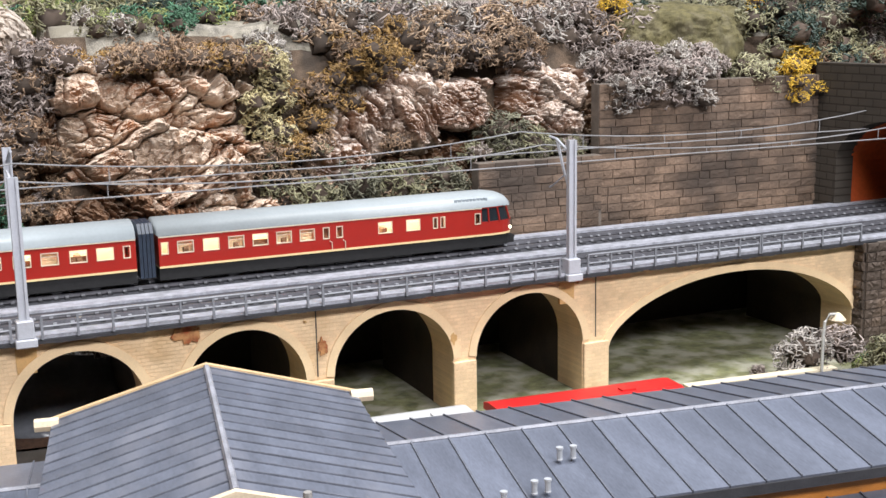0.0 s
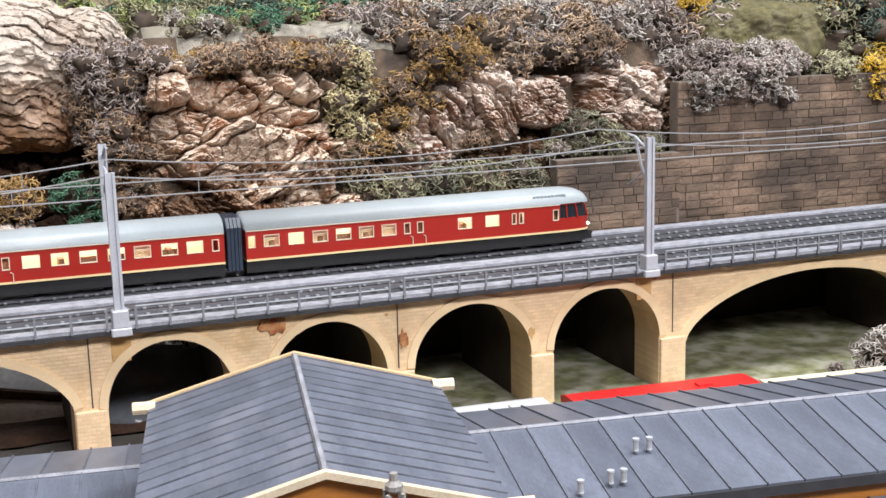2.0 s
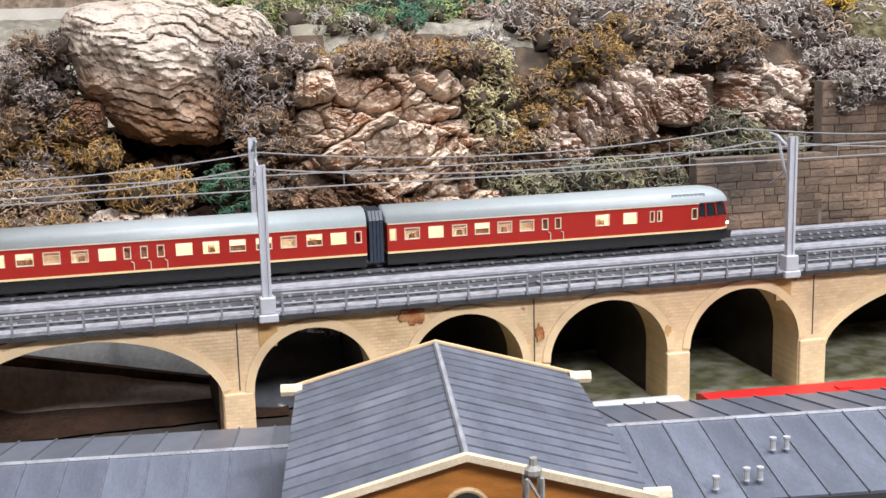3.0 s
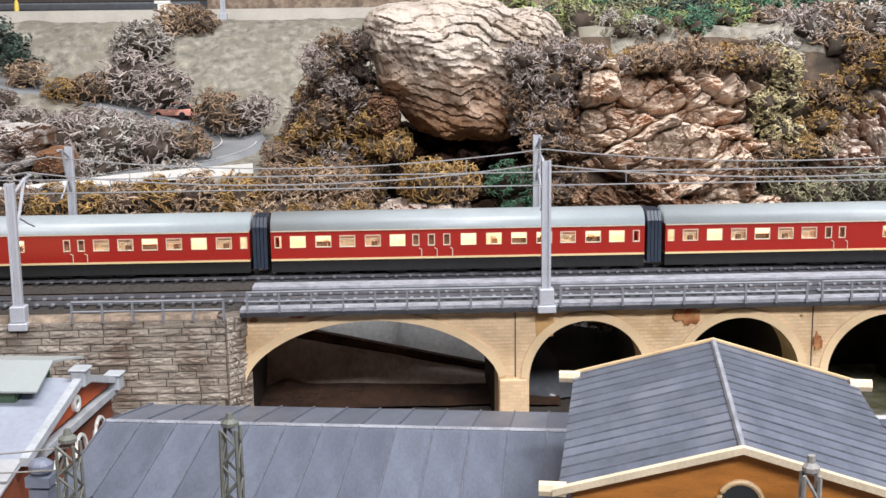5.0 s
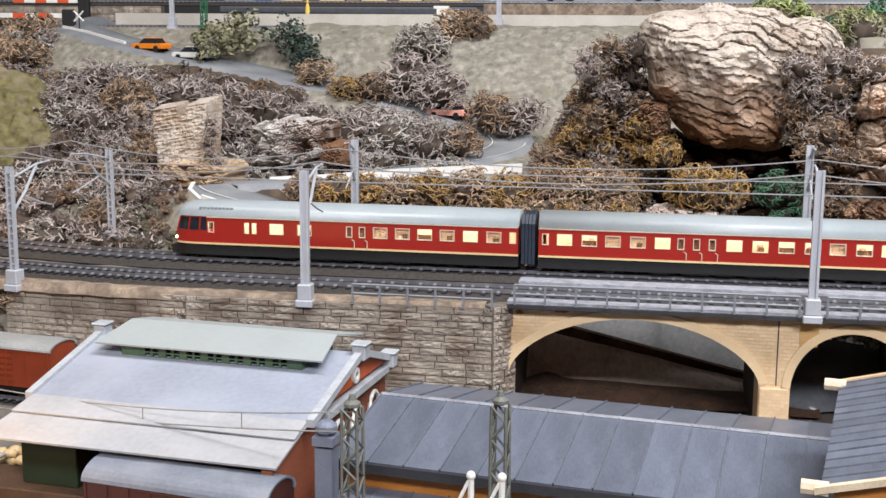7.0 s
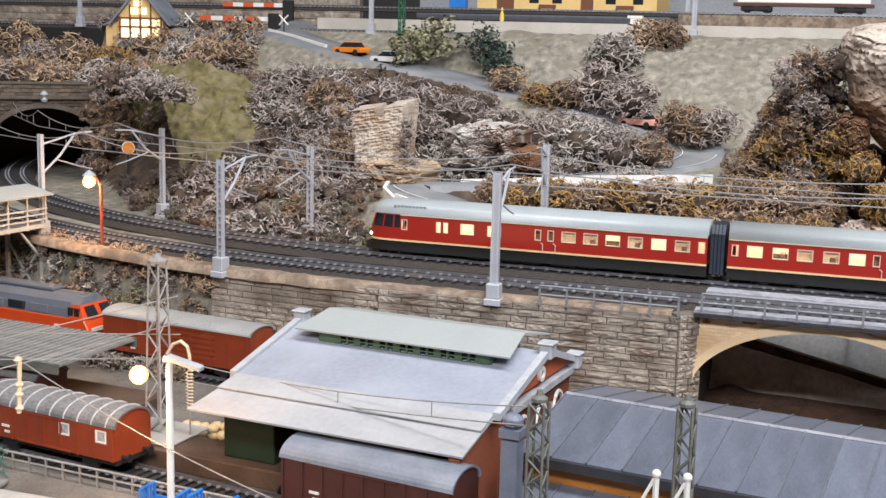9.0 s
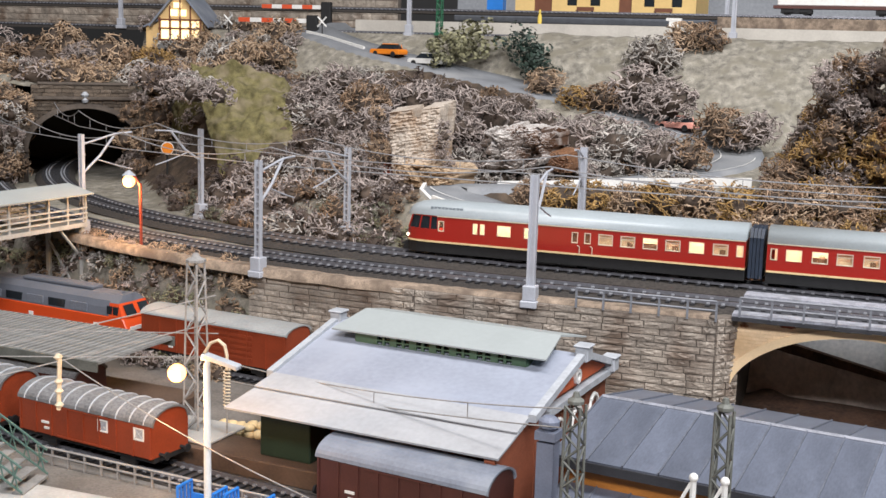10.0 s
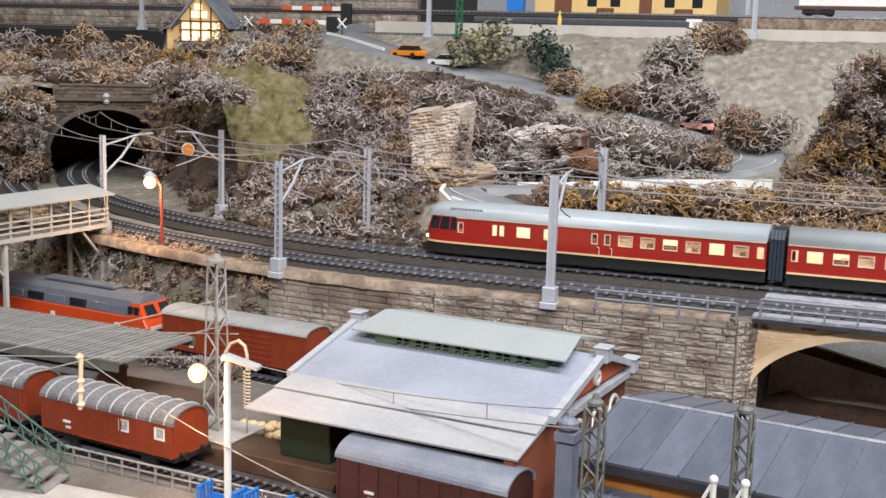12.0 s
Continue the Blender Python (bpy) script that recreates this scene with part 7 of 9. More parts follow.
    for u in (-length * 0.3, length * 0.3):
        for yy in (-0.0088, 0.0088):
            bm0 = bmesh.new()
            tube(bm0, [(u, yy - 0.001, 0.0057), (u, yy + 0.001, 0.0057)], 0.0057, 14)
            part("wheel", bm0, STEEL, wg)
        bm0 = bmesh.new()
        bx(bm0, u - 0.006, u + 0.006, -0.0125, -0.011, 0.003, 0.0085)
        part("axle_guard", bm0, UNDER, wg)
    for sx in (-1, 1):
        for yy in (-0.009, 0.009):
            bm0 = bmesh.new()
            tube(bm0, [(sx * length / 2, yy, 0.011), (sx * (length / 2 + 0.005), yy, 0.011)], 0.001, 6)
            tube(bm0, [(sx * (length / 2 + 0.005), yy, 0.011), (sx * (length / 2 + 0.0062), yy, 0.011)], 0.0025, 10)
            part("buffer", bm0, UNDER, wg)
    if plates:
        for u, wd, z in ((-length * 0.32, 0.006, h0 + 0.007), (-length * 0.3, 0.004, h0 + 0.0035)):
            bm0 = bmesh.new()
            bx(bm0, u, u + wd, -w - 0.0008, -w + 0.0002, z, z + 0.0014)
            part("lettering_bar", bm0, WHITE, wg, "white bar of unreadable lettering")
    return wg


wagon(-0.5435, -0.2035, -9, 0.108, RED_WAG, VAN_ROOF, "oxide-red covered van with a ribbed grey barrel roof", 10, True, True, 0.0295, (0.016, 0.0445))
wagon(-0.6765, -0.1825, -9, 0.125, RED_WAG, VAN_ROOF, "oxide-red covered van with a dark barrel roof", 10, True, True, 0.031)
wagon(-0.577, -0.0018, -8, 0.138, RED_WAG, WAG_ROOF_P, "brown sliding-wall goods wagon with a pale grey roof", 0, False, True, 0.0365, (), True)
wagon(-0.327, -0.2335, -9.3, 0.102, BROWN_WAG, WAG_ROOF, "dark brown covered goods wagon with a blue-grey roof", 0, True, True, 0.033)

# diesel locomotive
loco = thing("diesel_locomotive", "bright orange-red diesel locomotive with a grey roof", "locomotive", at=pose(-0.752, 0.0222, 0.0302, 0, 0, -8) @ Matrix.Diagonal((1.06, 1.06, 1.08, 1)))
LL, LW = 0.178, 0.0168
bm = bmesh.new()
prism(bm, [(-LL / 2 + 0.004, 0.011), (LL / 2 - 0.002, 0.011), (LL / 2, 0.02), (LL / 2 - 0.0045, 0.0275), (-LL / 2 + 0.0065, 0.0275), (-LL / 2 + 0.002, 0.02)], "y", -LW, LW)
part("body", bevelled(bm, 0.0007), LOCO_RED, loco)
bm = bmesh.new()
prism(bm, [(-LW * 0.97, 0.0275), (LW * 0.97, 0.0275), (LW * 0.9, 0.0335), (LW * 0.78, 0.0385), (LW * 0.45, 0.042), (0, 0.0432), (-LW * 0.45, 0.042), (-LW * 0.78, 0.0385), (-LW * 0.9, 0.0335)], "x", -LL / 2 + 0.018, LL / 2 - 0.018)
part("roof", bm, LOCO_GREY, loco, "dark grey roof and upper sides")
for sx in (-1, 1):
    bm = bmesh.new()
    x0, x1 = sx * (LL / 2 - 0.018), sx * (LL / 2 - 0.0045)
    lo_ring = [(x0, -LW), (x1, -LW), (x1 + sx * 0.0015, -LW * 0.5), (x1 + sx * 0.0015, LW * 0.5), (x1, LW), (x0, LW)]
    hi_ring = [(x0, -LW * 0.9), (x1 - sx * 0.0055, -LW * 0.86), (x1 - sx * 0.0045, -LW * 0.5), (x1 - sx * 0.0045, LW * 0.5), (x1 - sx * 0.0055, LW * 0.86), (x0, LW * 0.9)]
    r0, r1 = [bm.verts.new((x, y, 0.0275)) for x, y in lo_ring], [bm.verts.new((x, y, 0.0375)) for x, y in hi_ring]
    for k in range(6):
        bm.faces.new((r0[k], r0[(k + 1) % 6], r1[(k + 1) % 6], r1[k]))
    bm.faces.new(r0)
    bm.faces.new(r1[::-1])
    part("cab", bm, LOCO_RED, loco)
    bm = bmesh.new()
    top = [(x0, -LW * 0.9), (x1 - sx * 0.0055, -LW * 0.86), (x1 - sx * 0.0045, 0), (x1 - sx * 0.0055, LW * 0.86), (x0, LW * 0.9)]
    r0 = [bm.verts.new((x, y, 0.0375)) for x, y in top]
    r1 = [bm.verts.new((x - sx * 0.002, y * 0.5, 0.0425)) for x, y in top]
    for k in range(5):
        bm.faces.new((r0[k], r0[(k + 1) % 5], r1[(k + 1) % 5], r1[k]))
    bm.faces.new(r1)
    bm.faces.new(r0[::-1])
    part("cab_roof", bm, LOCO_GREY, loco)
    for y in (-0.0076, 0.0076):
        bm = bmesh.new()
        a = [(x1 + sx * 0.0012, y - 0.0052, 0.0292), (x1 + sx * 0.0012, y + 0.0052, 0.0292), (x1 - sx * 0.0031, y + 0.0048, 0.0362), (x1 - sx * 0.0031, y - 0.0048, 0.0362)]
        f = [bm.verts.new(p) for p in a] + [bm.verts.new((p[0] + sx * 0.0006, p[1], p[2] + 0.0003)) for p in a]
        for q in ((0, 1, 2, 3), (7, 6, 5, 4), (0, 4, 5, 1), (1, 5, 6, 2), (2, 6, 7, 3), (3, 7, 4, 0)):
            bm.faces.new([f[i] for i in q])
        part("windscreen", bm, DARK_GLASS, loco)
    for dx in (0.006, 0.012):
        bm = bmesh.new()
        x = sx * (LL / 2 - 0.0055 - dx)
        bx(bm, x - 0.0024, x + 0.0024, -LW * 0.985, -LW * 0.9, 0.0292, 0.0352)
        part("side_window", bm, DARK_GLASS, loco)
    bm = bmesh.new()
    bx(bm, min(sx * LL / 2, sx * (LL / 2 + 0.0008)) - 0.0004, max(sx * LL / 2, sx * (LL / 2 + 0.0008)), -0.013, 0.013, 0.0185, 0.0212)
    part("front_band", bm, WHITE, loco)
    for y in (-0.0105, 0.0105):
        bm = bmesh.new()
        tube(bm, [(sx * (LL / 2 - 0.001), y, 0.0165), (sx * (LL / 2 + 0.0012), y, 0.0165)], 0.002, 10)
        part("headlamp", bm, STONE_TRIM, loco)
        bm = bmesh.new()
        tube(bm, [(sx * (LL / 2 - 0.002), y, 0.0105), (sx * (LL / 2 + 0.006), y, 0.0105)], 0.0022, 10)
        part("buffer", bm, UNDER, loco)
    bm = bmesh.new()
    bx(bm, sx * (LL / 2 - 0.002) - 0.002, sx * (LL / 2 - 0.002) + 0.002, -0.015, 0.015, 0.004, 0.0125)
    part("buffer_beam", bevelled(bm, 0.0006), LOCO_GREY, loco)
for k in range(5):
    bm = bmesh.new()
    x = -0.052 + 0.023 * k
    bx(bm, x - 0.0085, x + 0.0085, -LW * 0.975, -LW * 0.9, 0.0285, 0.0345)
    part("side_grille", bm, GRILLE if k not in (1, 3) else DARK_GLASS, loco)
bm = bmesh.new()
bx(bm, -0.03, 0.045, -0.006, 0.006, 0.0425, 0.0455)
part("roof_equipment", bevelled(bm, 0.0008), LOCO_GREY, loco)
bm = bmesh.new()
bx(bm, -LL / 2 + 0.004, LL / 2 - 0.004, -LW * 0.96, LW * 0.96, 0.0065, 0.0112)
part("underframe", bm, LOCO_GREY, loco)
bogie(loco, -0.05)
bogie(loco, 0.05)
bm = bmesh.new()
bx(bm, -0.022, 0.022, -0.014, 0.014, 0.003, 0.0065)
part("fuel_tank", bm, UNDER, loco)
for x, sz in ((-0.012, 0.0045), (0.056, 0.005)):
    bm = bmesh.new()
    bx(bm, x, x + sz, -LW - 0.0004, -LW + 0.0002, 0.0185, 0.0215)
    part("lettering_bar", bm, WHITE, loco)

# platform roof of ribbed boards, with posts
roof_at = pose(-0.578, -0.117, 0.026, 0, 0, -4.5)
canopy = thing("platform_canopy", "weathered grey platform roof with ribbed boards", "canopy", at=roof_at)
bm = bmesh.new()
bx(bm, -0.7, 0.0, -0.04, 0.04, 0.0425, 0.0442)
part("roof_board", bm, WEATHERED, canopy)
for k in range(118):
    bm = bmesh.new() if k == 0 else bm
    if k == 0:
        bx(bm, -0.0014, 0.0014, -0.04, 0.04, 0, 0.0009)
        rib = to_mesh(bm, "roof_batten", WEATHERED)
    part("batten", rib, None, canopy, at=pose(-0.0025 - 0.0057 * k, 0, 0.0442 + 0.0001 * (k % 3)))
bm = bmesh.new()
bx(bm, -0.7, 0.001, -0.0415, -0.04, 0.038, 0.0448)
bx(bm, -0.7, 0.001, 0.04, 0.0415, 0.038, 0.0448)
part("fascia", bm, LATTICE_D, canopy)
for k in range(8):
    bm = bmesh.new()
    tube(bm, [(-0.03 - 0.085 * k, 0, 0), (-0.03 - 0.085 * k, 0, 0.0425)], 0.002, 8)
    part("post", bm, LATTICE_D, canopy)
bm = bmesh.new()
bx(bm, -0.85, 0.03, -0.002, 0.036, 0, 0.009)
solid("platform", bm, PLAT_EDGE, "dark brown yard platform below the canopy", kind="structure", at=roof_at)

# track and a long dark wagon below the front of that roof
lay_track("railway_track", straight(roof_at @ Vector((-0.68, -0.0235, -0.026)), roof_at @ Vector((0.07, -0.0235, -0.026))), 0.0262, "yard track below the platform roof")
under = roof_at @ Vector((-0.115, -0.0235, 0))
wagon(under.x, under.y, -4.5, 0.19, BROWN_WAG, VAN_ROOF, "dark brown goods wagon standing below the platform roof", 0, False, True, 0.0265)
under = roof_at @ Vector((-0.325, -0.0235, 0))
wagon(under.x, under.y, -4.5, 0.19, BROWN_WAG, VAN_ROOF, "dark brown goods wagon standing below the platform roof", 0, False, True, 0.0265)

# roofed footbridge over the yard
fb = thing("footbridge", "grey wooden roofed footbridge with slatted railings", "footbridge", at=pose(-0.783, 0.083, 0.026, 0, 0, -7.5))
slab(fb, "roof", ((-0.03, -0.42, 0.119), (-0.03, 0.0, 0.119)), ((0.0, -0.42, 0.1255), (0.0, 0.0, 0.1255)), 0.0012, VENT_ROOF, "pale grey-green roof")
slab(fb, "roof", ((0.03, -0.42, 0.119), (0.03, 0.0, 0.119)), ((0.0, -0.42, 0.1255), (0.0, 0.0, 0.1255)), 0.0012, VENT_ROOF, "pale grey-green roof")
bm = bmesh.new()
bx(bm, -0.024, 0.024, -0.42, -0.003, 0.0895, 0.093)
part("deck", bm, LIME, fb)
for sx in (-1, 1):
    for k in range(20):
        bm = bmesh.new()
        v = -0.004 - 0.0215 * k
        bx(bm, sx * 0.023 - 0.0009, sx * 0.023 + 0.0009, v - 0.0009, v + 0.0009, 0.089, 0.12)
        part("post", bm, LIME, fb)
    for z in (0.0965, 0.101, 0.1055):
        bm = bmesh.new()
        bx(bm, sx * 0.024 - 0.0005, sx * 0.024 + 0.0005, -0.42, -0.003, z, z + 0.0013)
        part("handrail", bm, LIME, fb)
for v in (-0.006, -0.115):
    for sx in (-1, 1):
        bm = bmesh.new()
        bx(bm, sx * 0.02 - 0.0017, sx * 0.02 + 0.0017, v - 0.0017, v + 0.0017, 0, 0.09)
        part("leg", bm, LIME, fb)
    bm = bmesh.new()
    tube(bm, [(-0.02, v, 0.02), (0.02, v, 0.075)], 0.0012, 5)
    tube(bm, [(0.02, v, 0.02), (-0.02, v, 0.075)], 0.0012, 5)
    tube(bm, [(0.02, v - 0.001, 0.062), (0.02, v - 0.025, 0.0885)], 0.0013, 5)
    part("brace", bm, LIME, fb)

# lamps
def lamp_light(name, x, y, z, watts):
    data = bpy.data.lights.new(name, "POINT")
    data.energy, data.color, data.shadow_soft_size = watts, (1.0, 0.55, 0.22), 0.004
    new(name, data).location = (x, y, z)


lamp = thing("yard_lamp", "slender red lamp post with a lit bulb by the curve", "lamp", at=pose(-0.69, 0.0555, 0.026))
bm = bmesh.new()
tube(bm, [(0, 0, 0), (0, 0, 0.134)], 0.0013, 8)
tube(bm, [(0, 0, 0.131), (-0.004, -0.001, 0.139), (-0.009, -0.002, 0.1405)], 0.0009, 6)
part("post", bm, RED_POST, lamp)
bm = bmesh.new()
bmesh.ops.create_uvsphere(bm, u_segments=12, v_segments=8, radius=0.0052)
part("bulb", bm, BULB, lamp, "glowing warm bulb", at=pose(-0.0095, -0.0025, 0.1355))
bm = bmesh.new()
lathe(bm, [(0.0025, 0), (0.006, 0.0005), (0.003, 0.003), (0.0008, 0.005)], 10, (-0.0095, -0.0025, 0.1398))
part("shade", bm, STONE_TRIM, lamp)
lamp_light("yard_lamp_light", -0.7, 0.044, 0.156, 0.28)
lamp = thing("platform_lamp", "white platform lamp post with a lit warm bulb", "lamp", at=pose(-0.4345, -0.262, 0.026))
bm = bmesh.new()
tube(bm, [(0, 0, 0), (0, 0, 0.087)], 0.0021, 10, 0.0018)
tube(bm, [(0, 0, 0.086), (0.001, 0, 0.0895), (-0.003, 0, 0.09)], 0.0018, 8)
part("post", bm, WHITE, lamp)
bm = bmesh.new()
bx(bm, -0.02, 0.001, -0.0025, 0.0025, 0.0875, 0.0905)
part("lamp_head", bevelled(bm, 0.0006), STONE_TRIM, lamp, at=pose(0, 0, 0, 0, 12, 0))
bm = bmesh.new()
bmesh.ops.create_uvsphere(bm, u_segments=12, v_segments=8, radius=0.005)
part("bulb", bm, BULB, lamp, "glowing warm bulb", at=pose(-0.0185, 0, 0.0795))
lamp_light("platform_lamp_light", -0.453, -0.273, 0.099, 0.22)

# stairs with green rails at the platform end
stairs = thing("footbridge_stairs", "grey stair flight with green lattice railings", "stairs", at=pose(-0.548, -0.262, 0.028, 0, 0, 12))
for k in range(14):
    bm = bmesh.new()
    bx(bm, -0.0065 * k - 0.0045, -0.0065 * k + 0.0025, -0.018, 0.012, 0.0045 * k, 0.0045 * k + 0.0015)
    part("step", bm, WEATHERED, stairs)
for y in (-0.0185, 0.0125):
    bm = bmesh.new()
    for dz in (0.0, 0.007, 0.0145):
        tube(bm, [(0.002, y, 0.002 + dz), (-0.0895, y, 0.0645 + dz)], 0.0007, 5)
    part("handrail", bm, STAIR, stairs)
    for k in range(11):
        bm = bmesh.new()
        x = -0.0085 * k
        tube(bm, [(x, y, 0.003 - x * 0.7), (x - 0.0042, y, 0.018 - (x - 0.0042) * 0.7)], 0.0005, 4)
        tube(bm, [(x - 0.0042, y, 0.003 - (x - 0.0042) * 0.7), (x, y, 0.0175 - x * 0.7)], 0.0005, 4)
        part("baluster", bm, STAIR, stairs)

# low fence between the van track and the forecourt
fence = thing("low_fence", "low grey metal fence beside the yard track", "fence")
P0, P1 = Vector((-0.575, -0.226, 0.026)), Vector((-0.375, -0.246, 0.026))
for k in range(17):
    bm = bmesh.new()
    p = P0 + (P1 - P0) * k / 16
    bx(bm, p.x - 0.0006, p.x + 0.0006, p.y - 0.0006, p.y + 0.0006, 0.026, 0.0365)
    part("post", bm, LATTICE, fence)
for z in (0.006, 0.0105):
    bm = bmesh.new()
    tube(bm, [P0 + Vector((0, 0, z)), P1 + Vector((0, 0, z))], 0.0008, 5)
    part("rail", bm, LATTICE, fence)

# blue troughs
for x in (-0.4405, -0.4115):
    bn = thing("blue_trough", "bright blue plastic trough with slatted ends", "trough", at=pose(x, -0.258, 0.027, 0, 0, -4), group="blue troughs")
    bm = bmesh.new()
    bx(bm, -0.011, 0.011, -0.007, 0.007, 0, 0.002)
    bx(bm, -0.011, 0.011, 0.0058, 0.007, 0.002, 0.008)
    bx(bm, -0.011, 0.011, -0.007, -0.0058, 0.002, 0.008)
    part("tub", bm, BLUE, bn)
    for sx in (-1, 1):
        for j in range(5):
            bm = bmesh.new()
            tube(bm, [(sx * 0.011, -0.0064 + 0.0032 * j, 0.001), (sx * 0.0115, -0.0064 + 0.0032 * j, 0.0155)], 0.0008, 5)
            part("end_slat", bm, BLUE, bn)
        bm = bmesh.new()
        tube(bm, [(sx * 0.0115, -0.0064, 0.0152), (sx * 0.0115, 0.0064, 0.0152)], 0.0009, 5)
        part("end_rack", bm, BLUE, bn)

# wires and insulators over the yard
yw = thing("yard_wires", "slack overhead wires with droppers above the goods yard", "overhead wire")
for a, b, sag in (((-0.49, -0.157, 0.083), (-0.2385, -0.247, 0.11), 0.006), ((-0.49, -0.157, 0.071), (-0.2385, -0.247, 0.1), 0.003), ((-0.49, -0.157, 0.1), (-0.85, -0.3, 0.105), 0.002), ((-0.49, -0.157, 0.085), (-0.85, -0.33, 0.09), 0.002), ((-0.49, -0.16, 0.125), (-0.7, -0.36, 0.075), 0.001), ((-0.49, -0.16, 0.108), (-0.7, -0.38, 0.058), 0.001), ((-0.55, -0.23, 0.093), (-0.36, -0.29, 0.06), 0.004)):
    bm = bmesh.new()
    a, b = Vector(a), Vector(b)
    tube(bm, [a + (b - a) * k / 10 - Vector((0, 0, sag * 4 * k / 10 * (1 - k / 10))) for k in range(11)], 0.0004, 5)
    part("wire", bm, LATTICE, yw)
bm = bmesh.new()
tube(bm, [(-0.5315, -0.26, 0.074), (-0.53, -0.26, 0.106)], 0.0013, 6)
for z in (0.077, 0.085, 0.0905, 0.1045):
    lathe(bm, [(0.001, -0.002), (0.0026, 0), (0.001, 0.002)], 8, (-0.531, -0.26, z))
solid("insulator_string", bm, BEAM, "pale insulator string hanging in the yard wires", "insulator")
for f in (0.25, 0.5, 0.75):
    p = Vector((-0.49, -0.157, 0)).lerp(Vector((-0.2385, -0.247, 0)), f)
    za, zb = 0.083 + 0.027 * f - 0.024 * f * (1 - f), 0.071 + 0.029 * f - 0.012 * f * (1 - f)
    bm = bmesh.new()
    tube(bm, [(p.x, p.y, zb), (p.x, p.y, za)], 0.0003, 4)
    part("dropper", bm, LATTICE, yw)

# ---- tunnel portal on the curve ----
heading = math.degrees(math.atan2(TAN.y, TAN.x)) - 90
PA = pose(PORTAL.x, PORTAL.y, 0.104, 0, 0, heading)
bm = bmesh.new()
verts = {}
for i in range(34):
    for j in range(36):
        x, y = -0.115 + 0.23 * i / 33, 0.012 + 0.3 * j / 35
        verts[i, j] = bm.verts.new((x, y, 0.112 + 0.014 * s01(j / 8) + 0.012 * noise.noise((x * 16, y * 16, 0)) + 0.004 * noise.noise((x * 60, y * 60, 0))))
for i in range(33):
    for j in range(35):
        bm.faces.new((verts[i, j], verts[i + 1, j], verts[i + 1, j + 1], verts[i, j + 1]))
solid("tunnel_hill", bm, HILL, "brown flocked hill over the tunnel", kind="structure", smooth=True, at=PA)
portal = thing("tunnel_portal", "dark stone tunnel portal with an arched mouth and a stepped parapet", "tunnel portal", at=PA)
PW, PH, HALF = 0.09, 0.098, 0.0665
bm = bmesh.new()
xs = [-PW] + [-HALF * math.cos(math.pi * k / 24) for k in range(25)] + [PW]
crown = lambda x: 0 if abs(x) >= HALF * 0.9999 else 0.036 + 0.052 * math.sqrt(1 - (x / HALF) ** 2)
cols = [[bm.verts.new((x, y, z)) for y, z in ((0, crown(x)), (0, PH), (0.02, PH), (0.02, crown(x)))] for x in xs]
for p, q in zip(cols, cols[1:]):
    for k in range(4):
        bm.faces.new((p[k], q[k], q[(k + 1) % 4], p[(k + 1) % 4]))
PSTONE = mat("portal_stone", (0.15, 0.115, 0.085), 0.8, 0.5, 90, 700, 0.001, second=(0.07, 0.055, 0.045), mix_at=0.58, rand=0.35, dust=(0.42, 0.36, 0.3), dust_amount=0.5)
part("portal_wall", bm, mat("portal_joint", (0.06, 0.048, 0.04), 0.9, 0.3), portal)
# thin uneven stones in courses on the face and the parapet
stone_rnd = random.Random(8)
stones = []
for b in range(8):
    bm = bmesh.new()
    top, low = [stone_rnd.uniform(0.38, 0.5) for _ in range(5)], [stone_rnd.uniform(0.38, 0.5) for _ in range(5)]
    prism(bm, [(-0.5 + k / 4, -low[k]) for k in range(5)] + [(0.5 - k / 4, top[k]) for k in range(5)], "y", -1.0, 0.2)
    for v in bm.verts:
        if v.co.y < 0:
            v.co.y *= stone_rnd.uniform(0.6, 1.2)
    stones.append(to_mesh(bm, "stone", PSTONE))


def courses(x0, x1, z0, z1, front, hole):
    rows = round((z1 - z0) / 0.0042)
    h = (z1 - z0) / rows
    for r in range(rows):
        z, x = z0 + (r + 0.5) * h, x0
        while x < x1 - 0.003:
            w = min(stone_rnd.uniform(0.009, 0.024), x1 - x)
            a, b = x, x + w
            x += w
            if hole:
                lim = HALF * 1.09 * math.sqrt(max(0.0, 1 - max(0.0, (z - 0.036) / 0.058) ** 2)) if z < 0.094 else 0.0
                if abs(a) < lim and abs(b) < lim:
                    continue
                if a < lim < b:
                    a = lim
                elif a < -lim < b:
                    b = -lim
            if b - a > 0.003:
                part("stone", stone_rnd.choice(stones), None, portal, at=Matrix.Translation(((a + b) / 2, front, z)) @ Matrix.Diagonal((b - a - 0.0006, stone_rnd.uniform(0.0008, 0.0022), h, 1)))


courses(-PW, PW, 0.0, PH, 0.0, True)
courses(-PW * 0.68, PW * 0.68, PH + 0.004, PH + 0.0175, -0.001, False)
bm = bmesh.new()
n, rings = 28, []
for k in range(n + 1):
    a = math.pi * k / n
    x, z = -HALF * math.cos(a), 0.036 + 0.052 * math.sin(a)
    rings.append([bm.verts.new(p) for p in ((x, 0.002, z), (x, -0.003, z), (x * 1.09, -0.003, z + 0.006 * math.sin(a)), (x * 1.09, 0.002, z + 0.006 * math.sin(a)))])
for p, q in zip(rings, rings[1:]):
    for k in range(4):
        bm.faces.new((p[k], q[k], q[(k + 1) % 4], p[(k + 1) % 4]))
RINGSTONE = mat("portal_ring_stone", (0.1, 0.08, 0.065), 0.8, 0.4, 120, 900, 0.0008)
part("arch_ring", bm, RINGSTONE, portal)
